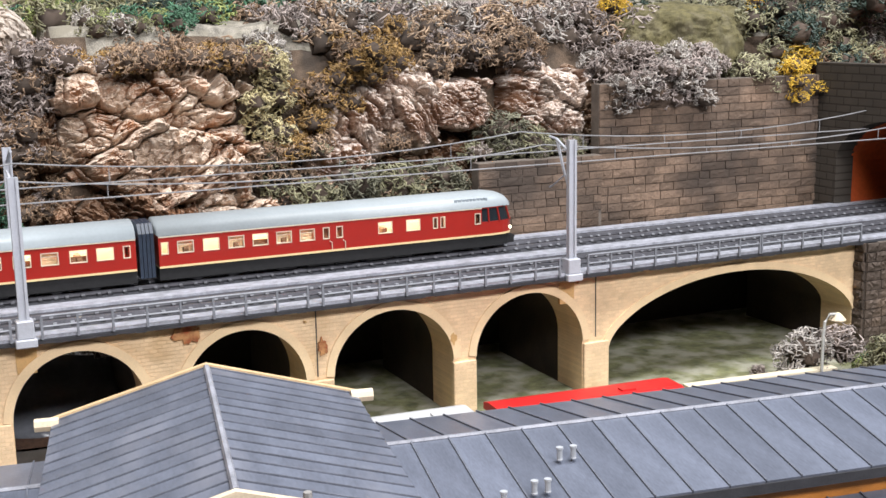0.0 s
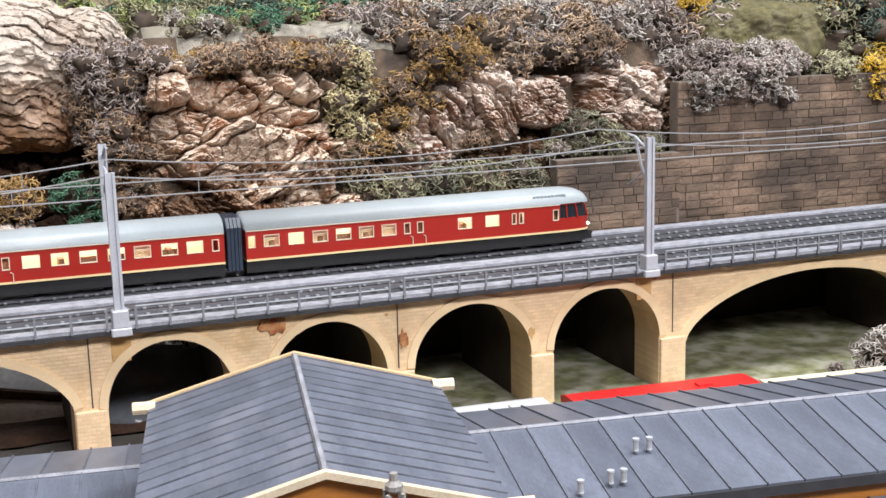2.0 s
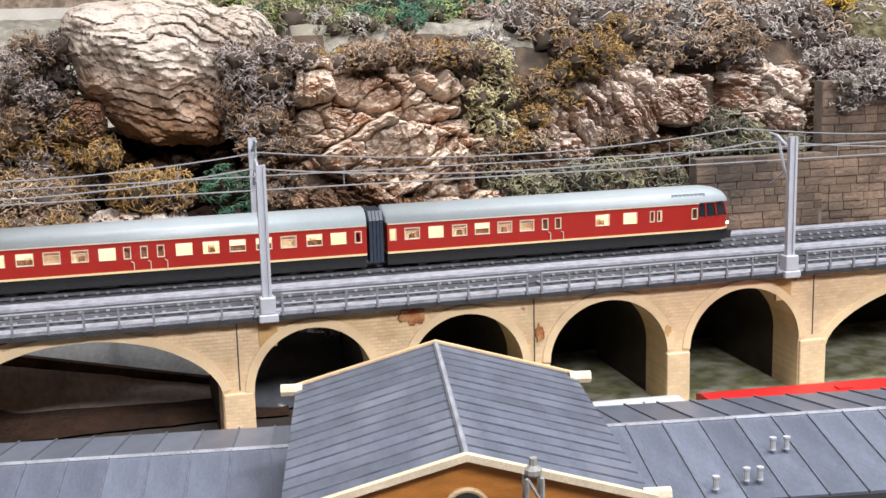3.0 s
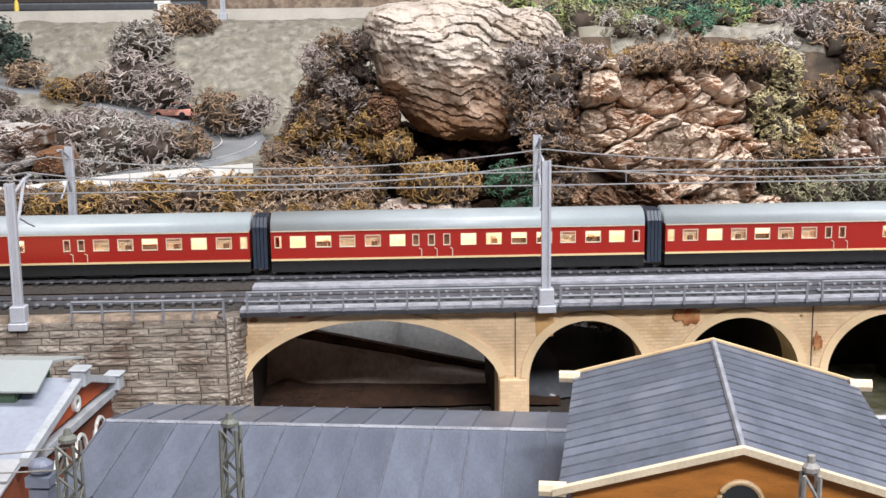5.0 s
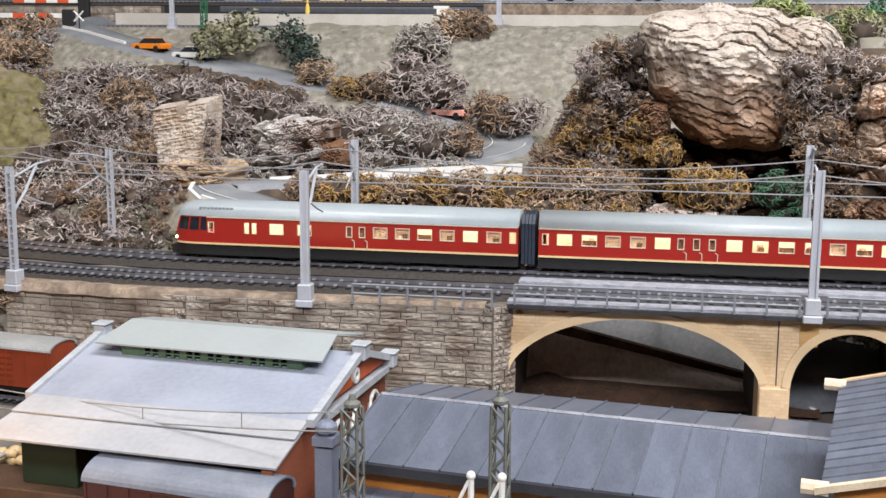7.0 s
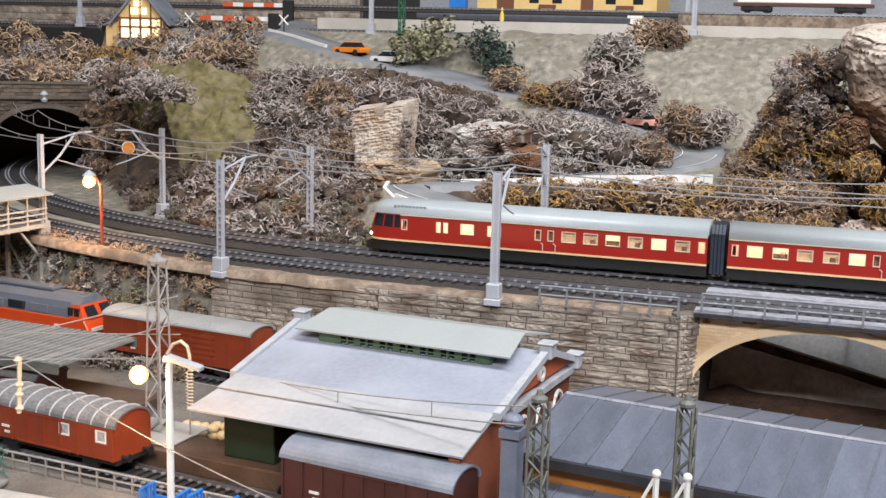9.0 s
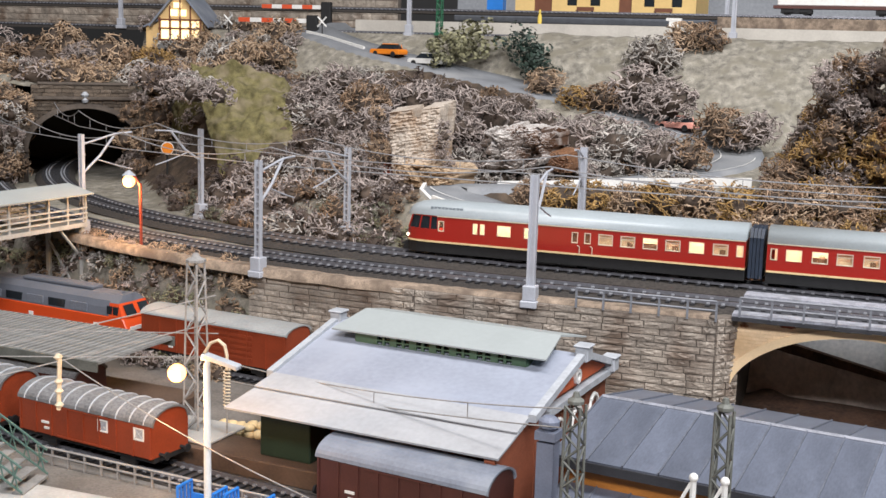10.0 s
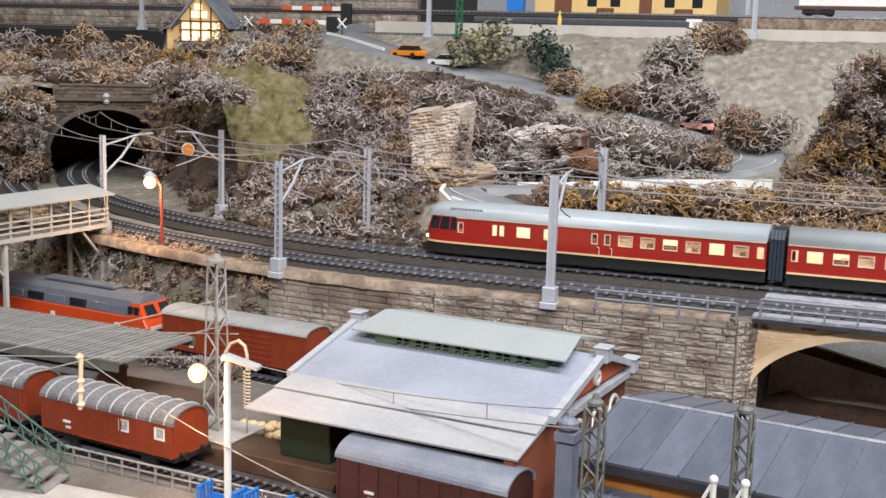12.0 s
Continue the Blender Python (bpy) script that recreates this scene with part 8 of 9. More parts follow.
for z0, z1, w, d in ((PH, PH + 0.004, PW * 1.02, 0.006), (PH + 0.004, PH + 0.0175, PW * 0.68, 0.001), (PH + 0.0175, PH + 0.0205, PW * 0.6, 0.004)):
    bm = bmesh.new()
    bx(bm, -w, w, -d, 0.02, z0, z1)
    part("parapet", bevelled(bm, 0.0008), RINGSTONE, portal)
bm = bmesh.new()
lathe(bm, [(0.003, 0), (0.0045, 0.003), (0.003, 0.006), (0.005, 0.009), (0.002, 0.013)], 10, (0, -0.003, PH - 0.003))
part("keystone", bm, STONE_TRIM, portal)
bm = bmesh.new()
prof = [(-HALF, 0)] + [(-HALF * math.cos(math.pi * k / 16), 0.036 + 0.052 * math.sin(math.pi * k / 16)) for k in range(17)] + [(HALF, 0)]
rows = [[bm.verts.new((x * 1.01, y, z)) for x, z in prof] for y in (0.018, 0.12, 0.25)]
for p, q in zip(rows, rows[1:]):
    for k in range(len(prof) - 1):
        bm.faces.new((p[k], q[k], q[k + 1], p[k + 1]))
bm.faces.new(rows[-1])
part("tunnel_lining", bm, BLACK, portal, "black tunnel lining")
bm = bmesh.new()
prism(bm, [(0.0, 0.0), (-0.05, 0.0), (0.0, 0.092)], "x", PW, PW + 0.008)
part("wing_wall", bm, PSTONE, portal)

# right-hand tunnel mouth lined in orange
ORANGE_LINING = mat("orange_lining", (0.5, 0.085, 0.015), 0.7, 0.25, 30, 300, 0.0004)
mouth = thing("tunnel_mouth", "dark tunnel mouth with an orange-red painted lining", "tunnel portal", at=pose(0.726, 0.075, 0.105))
bm = bmesh.new()
ys = [-0.075] + [-0.07 * math.cos(math.pi * k / 20) for k in range(21)] + [0.1]
top = lambda y: 0 if abs(y) >= 0.0699 else 0.045 + 0.042 * math.sqrt(1 - (y / 0.07) ** 2)
cols = [[bm.verts.new((x, y, z)) for x, z in ((0, top(y)), (0, 0.135), (0.02, 0.135), (0.02, top(y)))] for y in ys]
for p, q in zip(cols, cols[1:]):
    for k in range(4):
        bm.faces.new((p[k], q[k], q[(k + 1) % 4], p[(k + 1) % 4]))
part("portal_wall", bm, bricked("mouth_stone", (0.06, 0.05, 0.04), (0.5, 0.45, 0.4), 0.018, 0.007, 0.8, 0.0006, axis="x"), mouth)
bm = bmesh.new()
prof = [(-0.07, 0)] + [(-0.07 * math.cos(math.pi * k / 16), 0.045 + 0.042 * math.sin(math.pi * k / 16)) for k in range(17)] + [(0.07, 0)]
rows = [[bm.verts.new((x, y, z)) for y, z in prof] for x in (0.018, 0.1, 0.3)]
for p, q in zip(rows, rows[1:]):
    for k in range(len(prof) - 1):
        bm.faces.new((p[k], q[k], q[k + 1], p[k + 1]))
bm.faces.new(rows[-1])
part("tunnel_lining", bm, ORANGE_LINING, mouth, "orange-red tunnel lining")
bm = bmesh.new()
bx(bm, 0.7, 1.3, -0.02, 0.165, 0.018, 0.1085)
solid("embankment", bm, BLOCKS_DARK, "dark stone embankment carrying the line into the tunnel", kind="structure")

# ---- catenary of the curve, signal ----
for o, s, high, arm in ((-0.06, 0.336, 0.088, 0.034), (0.085, 0.15, 0.082, -0.034), (0.085, 0.365, 0.086, -0.034)):
    p, h = along(o, s)
    mast(p.x, p.y, 0.107, high, arm, math.degrees(math.atan2(h.y, h.x)) - 180, True)
sig = thing("distant_signal", "small disc signal with an orange face beside the tunnel", "signal", at=pose(-0.868, 0.37, 0.112))
bm = bmesh.new()
tube(bm, [(0, 0, 0), (0, 0, 0.045)], 0.0012, 6)
part("post", bm, BLACK, sig)
bm = bmesh.new()
tube(bm, [(0, 0, 0.045), (0.003, -0.004, 0.045)], 0.0072, 20)
part("rim", bm, WHITE, sig)
bm = bmesh.new()
tube(bm, [(0.0028, -0.0038, 0.045), (0.0036, -0.0048, 0.045)], 0.0062, 20)
part("disc", bm, ORANGE, sig, "orange disc")

# ---- flocked slopes ----
FLOCK_BROWN = mat("olive_brown_flock", (0.12, 0.105, 0.048), 0.95, 0.65, 110, 1300, 0.003, second=(0.17, 0.15, 0.09), mix_at=0.56)
FLOCK = mat("olive_flock", (0.155, 0.135, 0.056), 0.95, 0.65, 110, 1300, 0.003, second=(0.24, 0.2, 0.125), mix_at=0.58)


def flock(x, y, z, sx, sy, sz, seed, label, material=FLOCK):
    bm0 = bmesh.new()
    bmesh.ops.create_icosphere(bm0, subdivisions=6, radius=1.0)
    for v in bm0.verts:
        n = v.co.normalized()
        b = Vector([math.copysign(abs(c) ** 0.72, c) for c in n])
        v.co = b * (1 + 0.035 * noise.noise(n * 55) + 0.14 * noise.noise(n * 1.8 + Vector((seed, 0, 0))) + 0.05 * noise.noise(n * 6 + Vector((seed, 3, 0))) + 0.02 * noise.noise(n * 24))
        v.co = Vector((x + v.co.x * sx, y + v.co.y * sy, z + v.co.z * sz))
    return solid("flock_mound", bm0, material, label, "mound", smooth=True)


# a steep bank covered with one felted sheet, ragged at its edges
bm = bmesh.new()
corners = [Vector(c) for c in ((-0.771, 0.315, 0.159), (-0.678, 0.315, 0.162), (-0.748, 0.415, 0.244), (-0.866, 0.415, 0.252))]
N_U, N_V = 60, 64
rows = []
for j in range(N_V + 1):
    row = []
    for i in range(N_U + 1):
        u, v = i / N_U, j / N_V
        u += 0.035 * noise.noise(Vector((v * 7, 4, 0))) + 0.015 * noise.noise(Vector((v * 30, 9, 0)))
        q = (corners[0] * (1 - u) + corners[1] * u) * (1 - v) + (corners[3] * (1 - u) + corners[2] * u) * v
        lift = 0.014 * noise.noise(q * 26) + 0.006 * noise.noise(q * 90) + 0.0018 * noise.noise(q * 420) + 0.008 * math.sin(math.pi * v)
        q += Vector((0, -0.7, 0.7)) * lift + Vector((0, 0, 0.006 * noise.noise(Vector((u * 9, 2, 0))) * v))
        row.append(bm.verts.new(q))
    back = [bm.verts.new(w.co + Vector((0, 0.03, -0.03))) for w in (row[0], row[-1])]
    rows.append([back[0]] + row + [back[1]])
rows.append([bm.verts.new(w.co + Vector((0, 0.03, -0.02))) for w in rows[-1]])
rows.insert(0, [bm.verts.new(w.co + Vector((0, 0.004, -0.035 + 0.012 * noise.noise(w.co * 60)))) for w in rows[0]])
for a, b in zip(rows, rows[1:]):
    for i in range(len(a) - 1):
        bm.faces.new((a[i], a[i + 1], b[i + 1], b[i]))
solid("flocked_bank", bm, FLOCK, "steep olive-green flocked bank above the curve", "bank", smooth=True)
flock(-0.88, 0.5, 0.185, 0.045, 0.05, 0.045, 4, "steep olive-green flocked bank beside the tunnel")
flock(0.62, 0.275, 0.255, 0.062, 0.07, 0.04, 7, "rounded olive-brown flocked mound above the wall", FLOCK_BROWN)
flock(0.69, 0.31, 0.265, 0.04, 0.06, 0.03, 9, "rounded olive-brown flocked mound above the wall", FLOCK_BROWN)

# ---- road, walls and cars ----
ASPHALT = mat("model_road", (0.2, 0.21, 0.225), 0.8, 0.2, 30, 500, 0.0002, second=(0.28, 0.285, 0.29), mix_at=0.6)
bm = bmesh.new()
rows = []
for k, (c, d) in enumerate(ROADWAY):
    n = Vector((-d.y, d.x, 0)).normalized()
    bank_up = 0.3 if d.x < 0 and k > 60 else 0.0
    rows.append([bm.verts.new(c + n * w + Vector((0, 0, dz - bank_up * min(w, 0.0)))) for w, dz in ((-0.03, -0.012), (-0.024, 0.0038), (-0.01, 0.0042), (0, 0.0045), (0.01, 0.0042), (0.024, 0.0025), (0.032, -0.01))])
for p, q in zip(rows, rows[1:]):
    for k in range(6):
        bm.faces.new((p[k], q[k], q[k + 1], p[k + 1]))
solid("road", bm, ASPHALT, "narrow grey model road winding up the hillside", kind="structure", smooth=True)
for i0, i1, w, said in ((0, 26, 0.0175, ""), (44, 74, 0.0175, ""), (40, 72, -0.0175, "")):
    bm = bmesh.new()
    pts = []
    for c, d in ROADWAY[i0:i1]:
        n = Vector((-d.y, d.x, 0)).normalized()
        pts.append(c + n * w + Vector((0, 0, 0.0048)))
    for p, q in zip(pts, pts[1:]):
        d = (q - p).normalized()
        n = Vector((-d.y, d.x, 0)) * 0.0005
        f = [bm.verts.new(v) for v in (p - n, p + n, q + n, q - n)]
        bm.faces.new(f)
    tagged(part("edge_line", bm, WHITE, bpy.data.objects["road"]), kind="structure")


def low_wall(pts, high, label):
    bm0 = bmesh.new()
    for p, q in zip(pts, pts[1:]):
        p, q = Vector(p), Vector(q)
        d = (q - p).normalized()
        n = Vector((-d.y, d.x, 0)).normalized() * 0.0017
        lo = [bm0.verts.new(v) for v in (p - n, p + n, q + n, q - n)]
        hi = [bm0.verts.new(v.co + Vector((0, 0, high))) for v in lo]
        bm0.faces.new(hi)
        for k in range(4):
            bm0.faces.new((lo[k], lo[(k + 1) % 4], hi[(k + 1) % 4], hi[k]))
    return solid("guard_wall", bm0, WHITE, label, "wall", group="guard walls")


low_wall([(-0.445, 0.266, 0.149), (-0.4, 0.279, 0.151), (-0.33, 0.3, 0.156), (-0.222, 0.323, 0.161)], 0.0085, "white painted guard wall along the road")
low_wall([(-0.318, 0.166, 0.109), (-0.37, 0.169, 0.119), (-0.43, 0.173, 0.133), (-0.478, 0.184, 0.143)], 0.008, "white painted guard wall along the road")
low_wall([(-0.478, 0.184, 0.143), (-0.498, 0.208, 0.149), (-0.503, 0.23, 0.152)], 0.004, "white painted guard wall at the hairpin bend")


def car(x, y, z, turn, paint, label):
    c = thing("model_car", label, "car", at=pose(x, y, z, 0, 0, turn), group="model cars")
    bm0 = bmesh.new()
    prism(bm0, [(-0.024, 0.003), (0.024, 0.003), (0.0245, 0.0075), (0.022, 0.0095), (-0.0225, 0.0098), (-0.0245, 0.0075)], "y", -0.0092, 0.0092)
    part("body", bevelled(bm0, 0.0012, 2), paint, c)
    bm0 = bmesh.new()
    lo = [(-0.0165, -0.0086), (0.0125, -0.0086), (0.0125, 0.0086), (-0.0165, 0.0086)]
    hi = [(-0.0115, -0.0068), (0.0055, -0.0068), (0.0055, 0.0068), (-0.0115, 0.0068)]
    r0, r1 = [bm0.verts.new((*p, 0.0096)) for p in lo], [bm0.verts.new((*p, 0.0158)) for p in hi]
    for k in range(4):
        bm0.faces.new((r0[k], r0[(k + 1) % 4], r1[(k + 1) % 4], r1[k]))
    bm0.faces.new(r0[::-1])
    bm0.faces.new(r1)
    part("glazing", bm0, DARK_GLASS, c)
    bm0 = bmesh.new()
    prism(bm0, [(-0.0122, 0.0152), (0.0062, 0.0152), (0.0045, 0.0166), (-0.0102, 0.0166)], "y", -0.0072, 0.0072)
    part("roof", bevelled(bm0, 0.0005), paint, c)
    for px in (-0.0145, -0.0045, 0.007):
        bm0 = bmesh.new()
        tube(bm0, [(px - 0.001, -0.0088, 0.0096), (px, -0.0071, 0.0156)], 0.0006, 4)
        part("pillar", bm0, paint, c)
    for px in (-0.0145, 0.0145):
        for py in (-0.0088, 0.0088):
            bm0 = bmesh.new()
            tube(bm0, [(px, py - 0.0012, 0.0035), (px, py + 0.0012, 0.0035)], 0.0035, 12)
            part("wheel", bm0, UNDER, c)
    return c


CAR_WHITE = mat("car_white", (0.7, 0.69, 0.66), 0.3, 0.05)
CAR_ORANGE = mat("car_orange", (0.8, 0.23, 0.02), 0.3, 0.05)
CAR_RED = mat("car_salmon", (0.86, 0.4, 0.32), 0.4, 0.1)
for f, paint, said in ((0.772, CAR_WHITE, "small white model car on the hill road"), (0.806, CAR_ORANGE, "small orange model car on the hill road"), (0.602, CAR_RED, "small salmon-red model car at the road bend")):
    i = int(f * (len(ROADWAY) - 1))
    c, d = ROADWAY[i]
    car(c.x, c.y, c.z + 0.0035, math.degrees(math.atan2(d.y, d.x)), paint, said)

# ---- the upper station ----
PLAT = mat("platform_top", (0.5, 0.47, 0.42), 0.8, 0.12, 40, 500, 0.0002)
PLASTER = mat("yellow_plaster", (0.72, 0.5, 0.2), 0.7, 0.08, 40, 500, 0.0001)
DOOR = mat("brown_door", (0.16, 0.06, 0.03), 0.5, 0.15)
TREAD = mat("platform_face", (0.12, 0.13, 0.15), 0.8, 0.2)
bm = bmesh.new()
bx(bm, -0.85, 1.0, 0.835, 0.87, 0.285, 0.311)
solid("platform", bm, PLAT, "pale narrow platform of the upper station", kind="structure")
lay_track("railway_track", straight((-1.7, 0.93, 0), (1.1, 0.905, 0)), 0.3265, "second upper station track")
bm = bmesh.new()
bx(bm, -0.34, 1.1, 0.886, 1.0, 0.285, 0.3262)
solid("trackbed", bm, GRAVEL, "brown-grey raised bed of the second upper track", kind="structure")
bm = bmesh.new()
bx(bm, -0.74, -0.36, 0.952, 1.2, 0.285, 0.3285)
solid("platform", bm, TREAD, "dark-edged main platform of the upper station", kind="structure")
st = thing("station_house", "yellow plastered station house with brown doors", "building", at=pose(0, 0, 0.329))
bm = bmesh.new()
ho = [(-0.625, -0.598, -0.001, 0.04), (-0.497, -0.478, -0.001, 0.04), (-0.575, -0.56, 0.012, 0.035), (-0.54, -0.525, 0.012, 0.035), (-0.46, -0.445, 0.012, 0.035), (-0.42, -0.405, 0.012, 0.035)]
holed_wall(bm, -0.655, -0.385, 0, 0.07, 0.985, 0.99, ho)
bx(bm, -0.655, -0.65, 0.99, 1.1, 0, 0.07)
bx(bm, -0.39, -0.385, 0.99, 1.1, 0, 0.07)
bx(bm, -0.655, -0.385, 1.1, 1.105, 0, 0.07)
part("wall", bm, PLASTER, st)
for h in ho:
    bm = bmesh.new()
    bx(bm, h[0], h[1], 0.9875, 0.9885, max(0, h[2]), h[3])
    part("door" if h[2] < 0 else "window", bm, DOOR if h[2] < 0 else DARK_GLASS, st)
bm = bmesh.new()
prism(bm, [(0.97, 0.068), (1.12, 0.068), (1.045, 0.11)], "x", -0.665, -0.375)
part("roof", bm, VAN_ROOF, st)
for x in (-0.545, -0.43):
    b = thing("bench", "dark brown station bench on the platform", "bench", at=pose(x, 0.975, 0.3286), group="station benches")
    bm = bmesh.new()
    bx(bm, -0.013, 0.013, -0.004, 0.002, 0.0045, 0.0058)
    bx(bm, -0.013, 0.013, 0.002, 0.003, 0.0058, 0.0105)
    part("seat", bm, DOOR, b)
    for sx in (-0.011, 0.011):
        bm = bmesh.new()
        bx(bm, sx - 0.0006, sx + 0.0006, -0.0035, 0.0025, 0, 0.0046)
        part("leg", bm, UNDER, b)
bm = bmesh.new()
bx(bm, -0.69, -0.665, 0.955, 0.97, 0.332, 0.358)
for x in (-0.688, -0.669):
    bx(bm, x, x + 0.002, 0.957, 0.968, 0.3286, 0.332)
solid("kiosk", bm, BLUE, "blue kiosk box on the upper platform", "kiosk")
bm = bmesh.new()
lathe(bm, [(0.0028, 0), (0.0032, 0.004), (0.0026, 0.011), (0.0012, 0.0145), (0.0019, 0.0165), (0.0008, 0.0195)], 10)
solid("figurine", bm, mat("yellow_figure", (0.75, 0.55, 0.1), 0.6, 0.1), "plain yellow figurine shape on the platform", "figurine", at=pose(-0.578, 0.852, 0.311))
bm = bmesh.new()
bx(bm, -0.398, -0.386, 0.848, 0.856, 0.311, 0.319)
bx(bm, -0.402, -0.382, 0.8475, 0.8565, 0.319, 0.3225)
solid("platform_sign", bm, WHITE, "small white sign block on the platform", "sign")
for x, y, m in ((-0.3, 0.742, MAST), (-0.738, 0.765, MAST), (-0.335, 0.94, MAST), (-0.225, 0.94, MAST), (-1.22, 0.79, MAST)):
    mast(x, y, 0.292, 0.1, 0.03)
lattice_mast(-0.69, 0.755, 0.292, 0.41, 0.007, mat("green_mast_paint", (0.02, 0.12, 0.06), 0.5, 0.2), "green lattice signal mast by the upper track", 0, 0.8, 14)
fl = thing("flat_wagon", "freight wagon with a white load at the upper station", "wagon", at=pose(-0.18, 0.918, 0.3305))
bm = bmesh.new()
bx(bm, -0.09, 0.09, -0.014, 0.014, 0.009, 0.013)
part("underframe", bm, BROWN_WAG, fl)
bm = bmesh.new()
bx(bm, -0.085, 0.085, -0.013, 0.013, 0.013, 0.038)
part("load", bevelled(bm, 0.001), WHITE, fl)
bogie(fl, -0.06)
bogie(fl, 0.06)
# pale painted board closing the view behind the upper station
bm = bmesh.new()
bx(bm, -0.86, 1.2, 1.3, 1.31, 0.0, 0.55)
solid("backdrop", bm, mat("pale_backdrop", (0.27, 0.285, 0.31), 0.8, 0.25, 6, 200, 0.0002), "pale grey painted board behind the upper station", kind="structure")
# far stone wall behind the upper line
stone_wall("back_wall", -1.7, -0.86, 0.29, 0.4, pose(0, 1.02, 0), 0.0105, 0.028, BLOCKS, "brown stone wall behind the upper line", limit=330)

# crossing keeper's house and barriers
hut = thing("crossing_house", "little half-timbered crossing house with glowing windows", "house", at=pose(-1.087, 0.745, 0.2615, 0, 0, 10) @ Matrix.Diagonal((1.12, 1.12, 1.12, 1)))
HALF_T = mat("house_plaster", (0.75, 0.5, 0.22), 0.7, 0.08)
LIT = glow("lit_window", (1.0, 0.76, 0.4), 1.6)
bm = bmesh.new()
prism(bm, [(-0.03, 0.0), (0.03, 0.0), (0.03, 0.04), (0.0, 0.074), (-0.03, 0.04)], "y", 0.0, 0.05)
part("wall", bm, HALF_T, hut)
bm = bmesh.new()
bx(bm, -0.031, 0.031, -0.0012, 0.051, 0.0, 0.011)
part("plinth", bm, WEATHERED, hut)
for k, (x, z) in enumerate([(-0.021 + 0.0138 * i, 0.013) for i in range(4)] + [(-0.021 + 0.0138 * i, 0.0275) for i in range(4)] + [(-0.0085, 0.042), (0.0032, 0.042), (-0.004, 0.0525)]):
    bm = bmesh.new()
    hgt = 0.0125 if z < 0.02 else (0.0085 if z < 0.05 else 0.007)
    bx(bm, x - 0.005, x + 0.005, -0.0006, 0.0004, z, z + hgt)
    part("window", bm, LIT, hut, "glowing yellow window")
for x in (-0.028, -0.014, 0.0, 0.014, 0.028):
    bm = bmesh.new()
    bx(bm, x - 0.0008, x + 0.0008, -0.0016, 0.0004, 0.011, 0.04 + (0.028 - abs(x)) * 1.1)
    part("timber", bm, DOOR, hut)
for z in (0.0115, 0.0262, 0.0375):
    bm = bmesh.new()
    bx(bm, -0.03, 0.03, -0.0018, 0.0004, z - 0.001, z + 0.001)
    part("timber", bm, DOOR, hut)
bm = bmesh.new()
prism(bm, [(-0.049, 0.0), (-0.0305, 0.0), (-0.0305, 0.036), (-0.049, 0.029)], "y", 0.004, 0.045)
part("lean_to", bm, HALF_T, hut, "cream plastered lean-to")
slab(hut, "roof", ((-0.052, 0.0, 0.0285), (-0.052, 0.049, 0.0285)), ((-0.03, 0.0, 0.038), (-0.03, 0.049, 0.038)), 0.002, WAG_ROOF, "grey slate lean-to roof")
for sx in (-1, 1):
    slab(hut, "roof", ((sx * 0.042, -0.006, 0.0295), (sx * 0.042, 0.056, 0.0295)), ((0, -0.006, 0.0785), (0, 0.056, 0.0785)), 0.0025, WAG_ROOF, "grey slate roof")
for (x, y, ln, z) in ((-0.985, 0.735, 0.106, 0.306), (-1.03, 0.885, 0.1, 0.329)):
    b = thing("level_crossing_barrier", "red and white striped level crossing barrier", "barrier", at=pose(x, y, 0.289, 0, 0, 4), group="crossing barriers")
    for k in range(6):
        bm = bmesh.new()
        bx(bm, ln * k / 6, ln * (k + 1) / 6, -0.0015, 0.0015, z - 0.289 - 0.003, z - 0.289 + 0.003)
        part("boom", bm, mat("barrier_red", (0.65, 0.09, 0.03), 0.5, 0.1) if k % 2 == 0 else WHITE, b)
    bm = bmesh.new()
    bx(bm, ln - 0.002, ln + 0.014, -0.005, 0.005, 0, z - 0.289 + 0.008)
    part("counterweight", bevelled(bm, 0.0015), BLACK, b)
for x, y in ((-0.99, 0.715), (-0.845, 0.715)):
    cr = thing("warning_cross", "white crossing sign on a thin post", "sign", at=pose(x, y, 0.285), group="crossing signs")
    bm = bmesh.new()
    tube(bm, [(0, 0, 0), (0, 0, 0.02)], 0.0008, 5)
    part("post", bm, BLACK, cr)
    for a in (-1, 1):
        bm = bmesh.new()
        tube(bm, [(-0.0065, -0.001, 0.02 - a * 0.0065), (0.0065, -0.001, 0.02 + a * 0.0065)], 0.0012, 4)
        part("arm", bm, WHITE, cr)
low_wall([(-0.87, 0.72, 0.287), (-0.83, 0.702, 0.281), (-0.76, 0.665, 0.268)], 0.006, "white guard wall beside the crossing road")

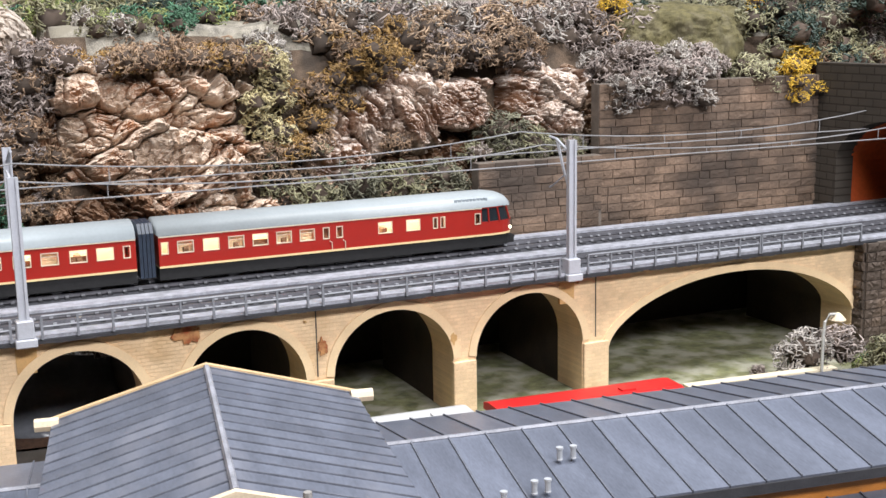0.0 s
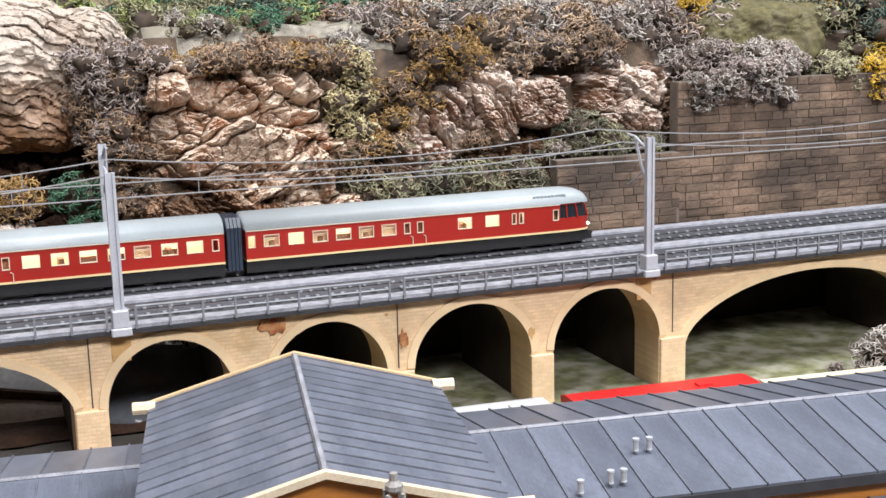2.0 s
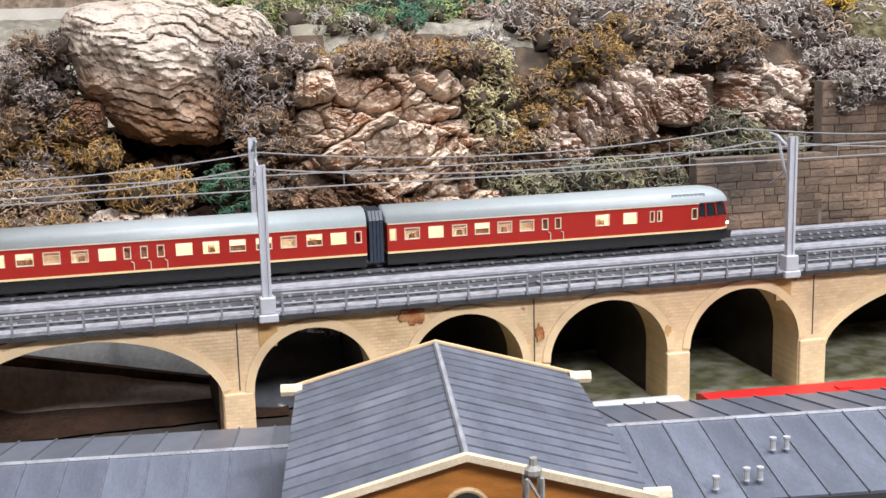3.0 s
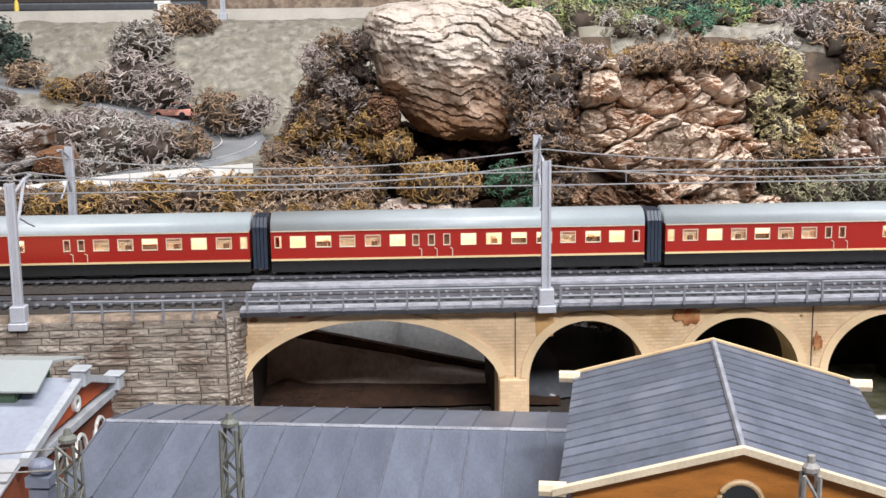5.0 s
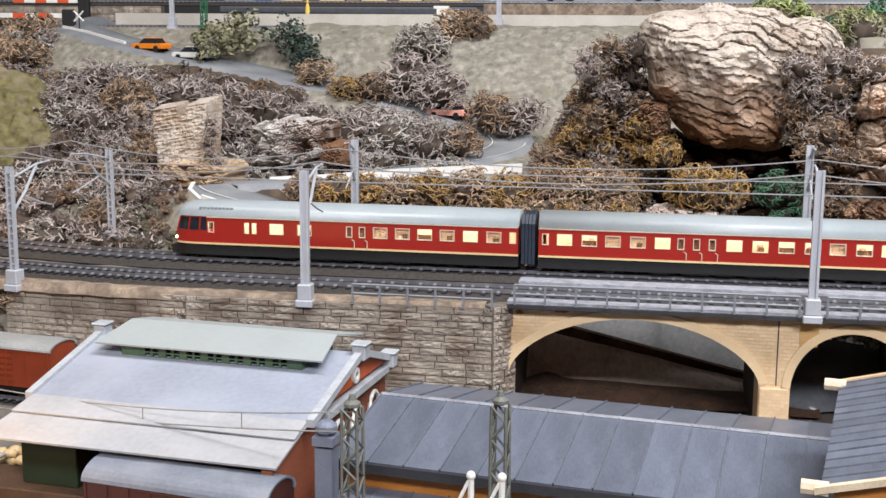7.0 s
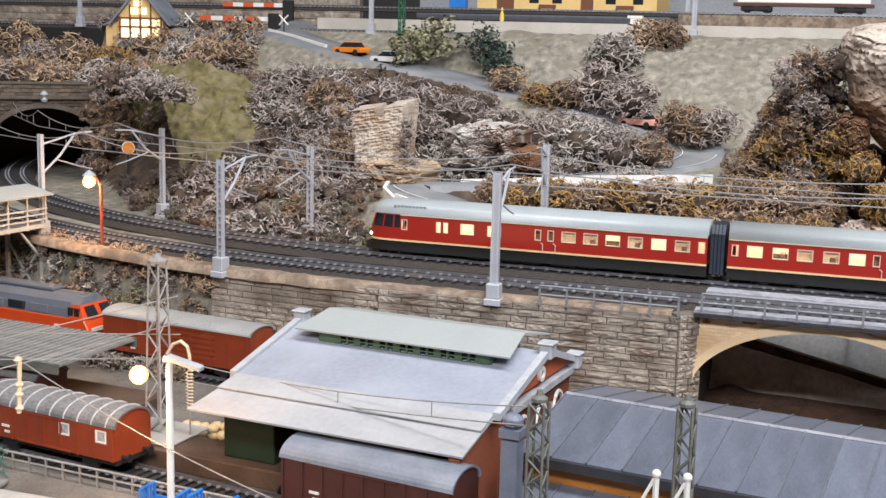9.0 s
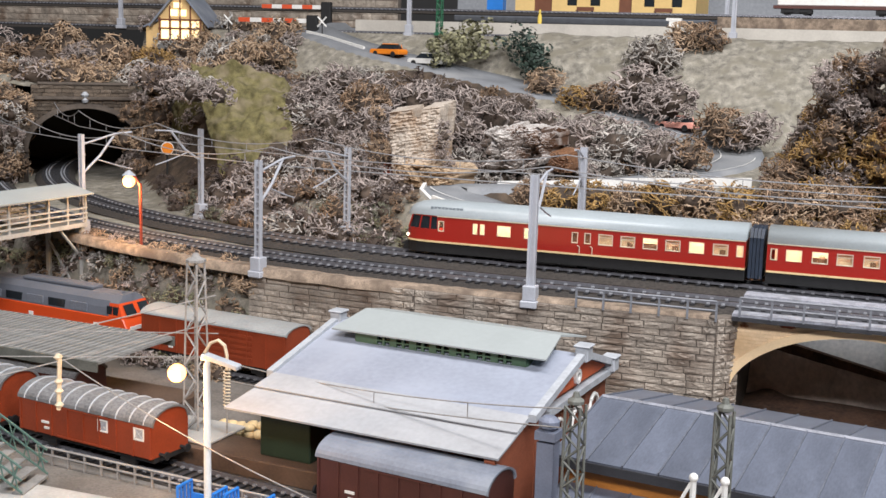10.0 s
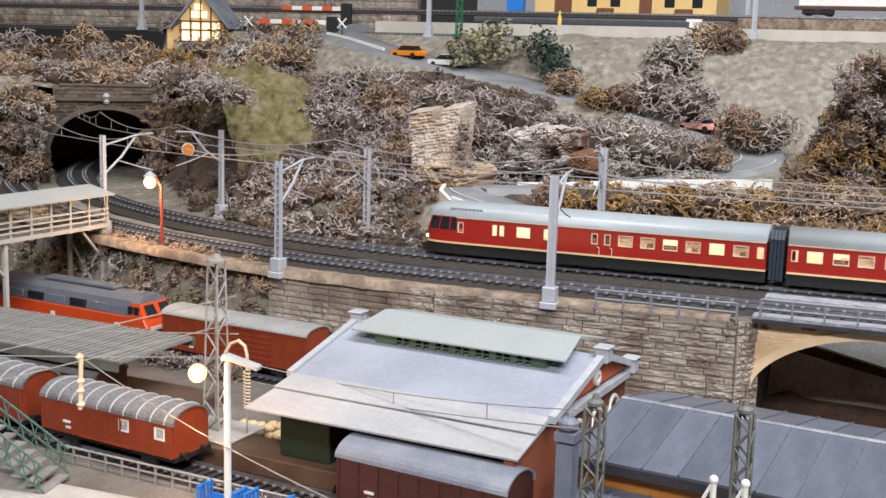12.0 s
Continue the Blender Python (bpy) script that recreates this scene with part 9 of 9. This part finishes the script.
# ---- things before the viaduct ----
def flat_roof_wagon(x, y, length, zt, material, label):
    w = thing("goods_wagon", label, "wagon", at=pose(x, y, 0.026, 0, 0, -4))
    bm0 = bmesh.new()
    bx(bm0, -length / 2, length / 2, -0.014, 0.014, 0.008, zt - 0.006)
    part("body", bm0, UNDER if material is BRIGHT_RED else WAG_ROOF_P, w)
    bm0 = bmesh.new()
    prism(bm0, [(-0.0165, zt - 0.006), (0.0165, zt - 0.006), (0.0165, zt - 0.002), (0.009, zt), (-0.009, zt), (-0.0165, zt - 0.002)], "x", -length / 2 - 0.002, length / 2 + 0.002)
    part("roof", bm0, material, w)
    bm0 = bmesh.new()
    bx(bm0, length * 0.18, length * 0.26, -0.006, 0.0, zt, zt + 0.0012)
    part("roof_hatch", bm0, material, w)
    for u in (-length * 0.3, length * 0.3):
        bm0 = bmesh.new()
        tube(bm0, [(u, -0.01, 0.0055), (u, 0.01, 0.0055)], 0.0055, 12)
        part("wheelset", bm0, STEEL, w)
    return w


PALE_ROOF = mat("pale_grey_roof", (0.5, 0.51, 0.52), 0.5, 0.12, 40, 500, 0.0001)
BRIGHT_RED = mat("bright_red_roof", (0.55, 0.02, 0.02), 0.4, 0.08, 40, 500, 0)
flat_roof_wagon(0.331, -0.068, 0.126, 0.0225, BRIGHT_RED, "wagon with a bright red roof below the viaduct")
flat_roof_wagon(0.21, -0.06, 0.078, 0.023, PALE_ROOF, "pale grey wagon below the viaduct")
lay_track("railway_track", straight((0.1, -0.052, 0), (0.66, -0.091, 0)), 0.0222, "yard track below the viaduct")
bm = bmesh.new()
bx(bm, -0.06, 0.06, -0.004, 0.004, 0, 0.012)
solid("cream_kerb_wall", bm, mat("cream_plastic", (0.72, 0.64, 0.48), 0.6, 0.06), "long cream-coloured low wall on the grass", "wall", at=pose(0.478, -0.06, 0.0255, 0, 0, -6))
lp = thing("street_lamp", "grey arched street lamp with a white shade, unlit", "lamp", at=pose(0.523, -0.07, 0.0225))
bm = bmesh.new()
tube(bm, [(0, 0, 0), (0, 0, 0.04), (0.001, 0, 0.05), (0.005, 0, 0.055), (0.011, 0, 0.0545)], 0.0011, 8)
part("post", bm, LIME, lp)
bm = bmesh.new()
lathe(bm, [(0.0055, 0), (0.006, 0.001), (0.003, 0.0045), (0.001, 0.006)], 12, (0.0125, 0, 0.0495))
part("shade", bm, BEAM, lp)
tree_rnd = random.Random(3)
for x, y, z, r, key in ((0.528, -0.045, 0.043, 0.022, "white"), (0.556, -0.05, 0.045, 0.02, "mauve"), (0.575, -0.1, 0.045, 0.028, "olive"), (0.552, -0.105, 0.035, 0.022, "olive"), (0.6, -0.09, 0.05, 0.026, "olive"), (0.5, -0.03, 0.028, 0.008, "mauve"), (0.55, -0.11, 0.055, 0.02, "olive")):
    moss(x, y, z, r, key, tree_rnd)
for k, (u, v, z) in enumerate(((0.1875, 0.07, 0.0585), (0.1945, 0.07, 0.0585), (0.1485, 0.04, 0.053), (0.165, 0.045, 0.054), (0.1715, 0.045, 0.054))):
    bm = bmesh.new()
    lathe(bm, [(0.0014, 0), (0.0016, 0.0005), (0.0014, 0.001), (0.0014, 0.0052), (0.0018, 0.0056), (0.0018, 0.0066)], 10)
    solid("vent_pipe", bm, STONE_TRIM, "short pale vent pipe on the zinc roof", "pipe", group="roof vent pipes", at=STATION @ pose(u, v, z))
# small board beside the rear track
sign = thing("signal_board", "small white board with black diagonal bars beside the track", "sign", at=pose(0.126, 0.156, 0.1))
bm = bmesh.new()
bx(bm, -0.0006, 0.0006, 0, 0.001, 0, 0.018)
part("post", bm, BLACK, sign)
bm = bmesh.new()
bx(bm, -0.0035, 0.0035, -0.0012, 0, 0.014, 0.03)
part("board", bm, WHITE, sign)
for k in range(3):
    bm = bmesh.new()
    prism(bm, [(-0.0035, 0.0155 + 0.005 * k), (0.0035, 0.0175 + 0.005 * k), (0.0035, 0.0195 + 0.005 * k), (-0.0035, 0.0175 + 0.005 * k)], "y", -0.0018, -0.001)
    part("bar", bm, BLACK, sign)
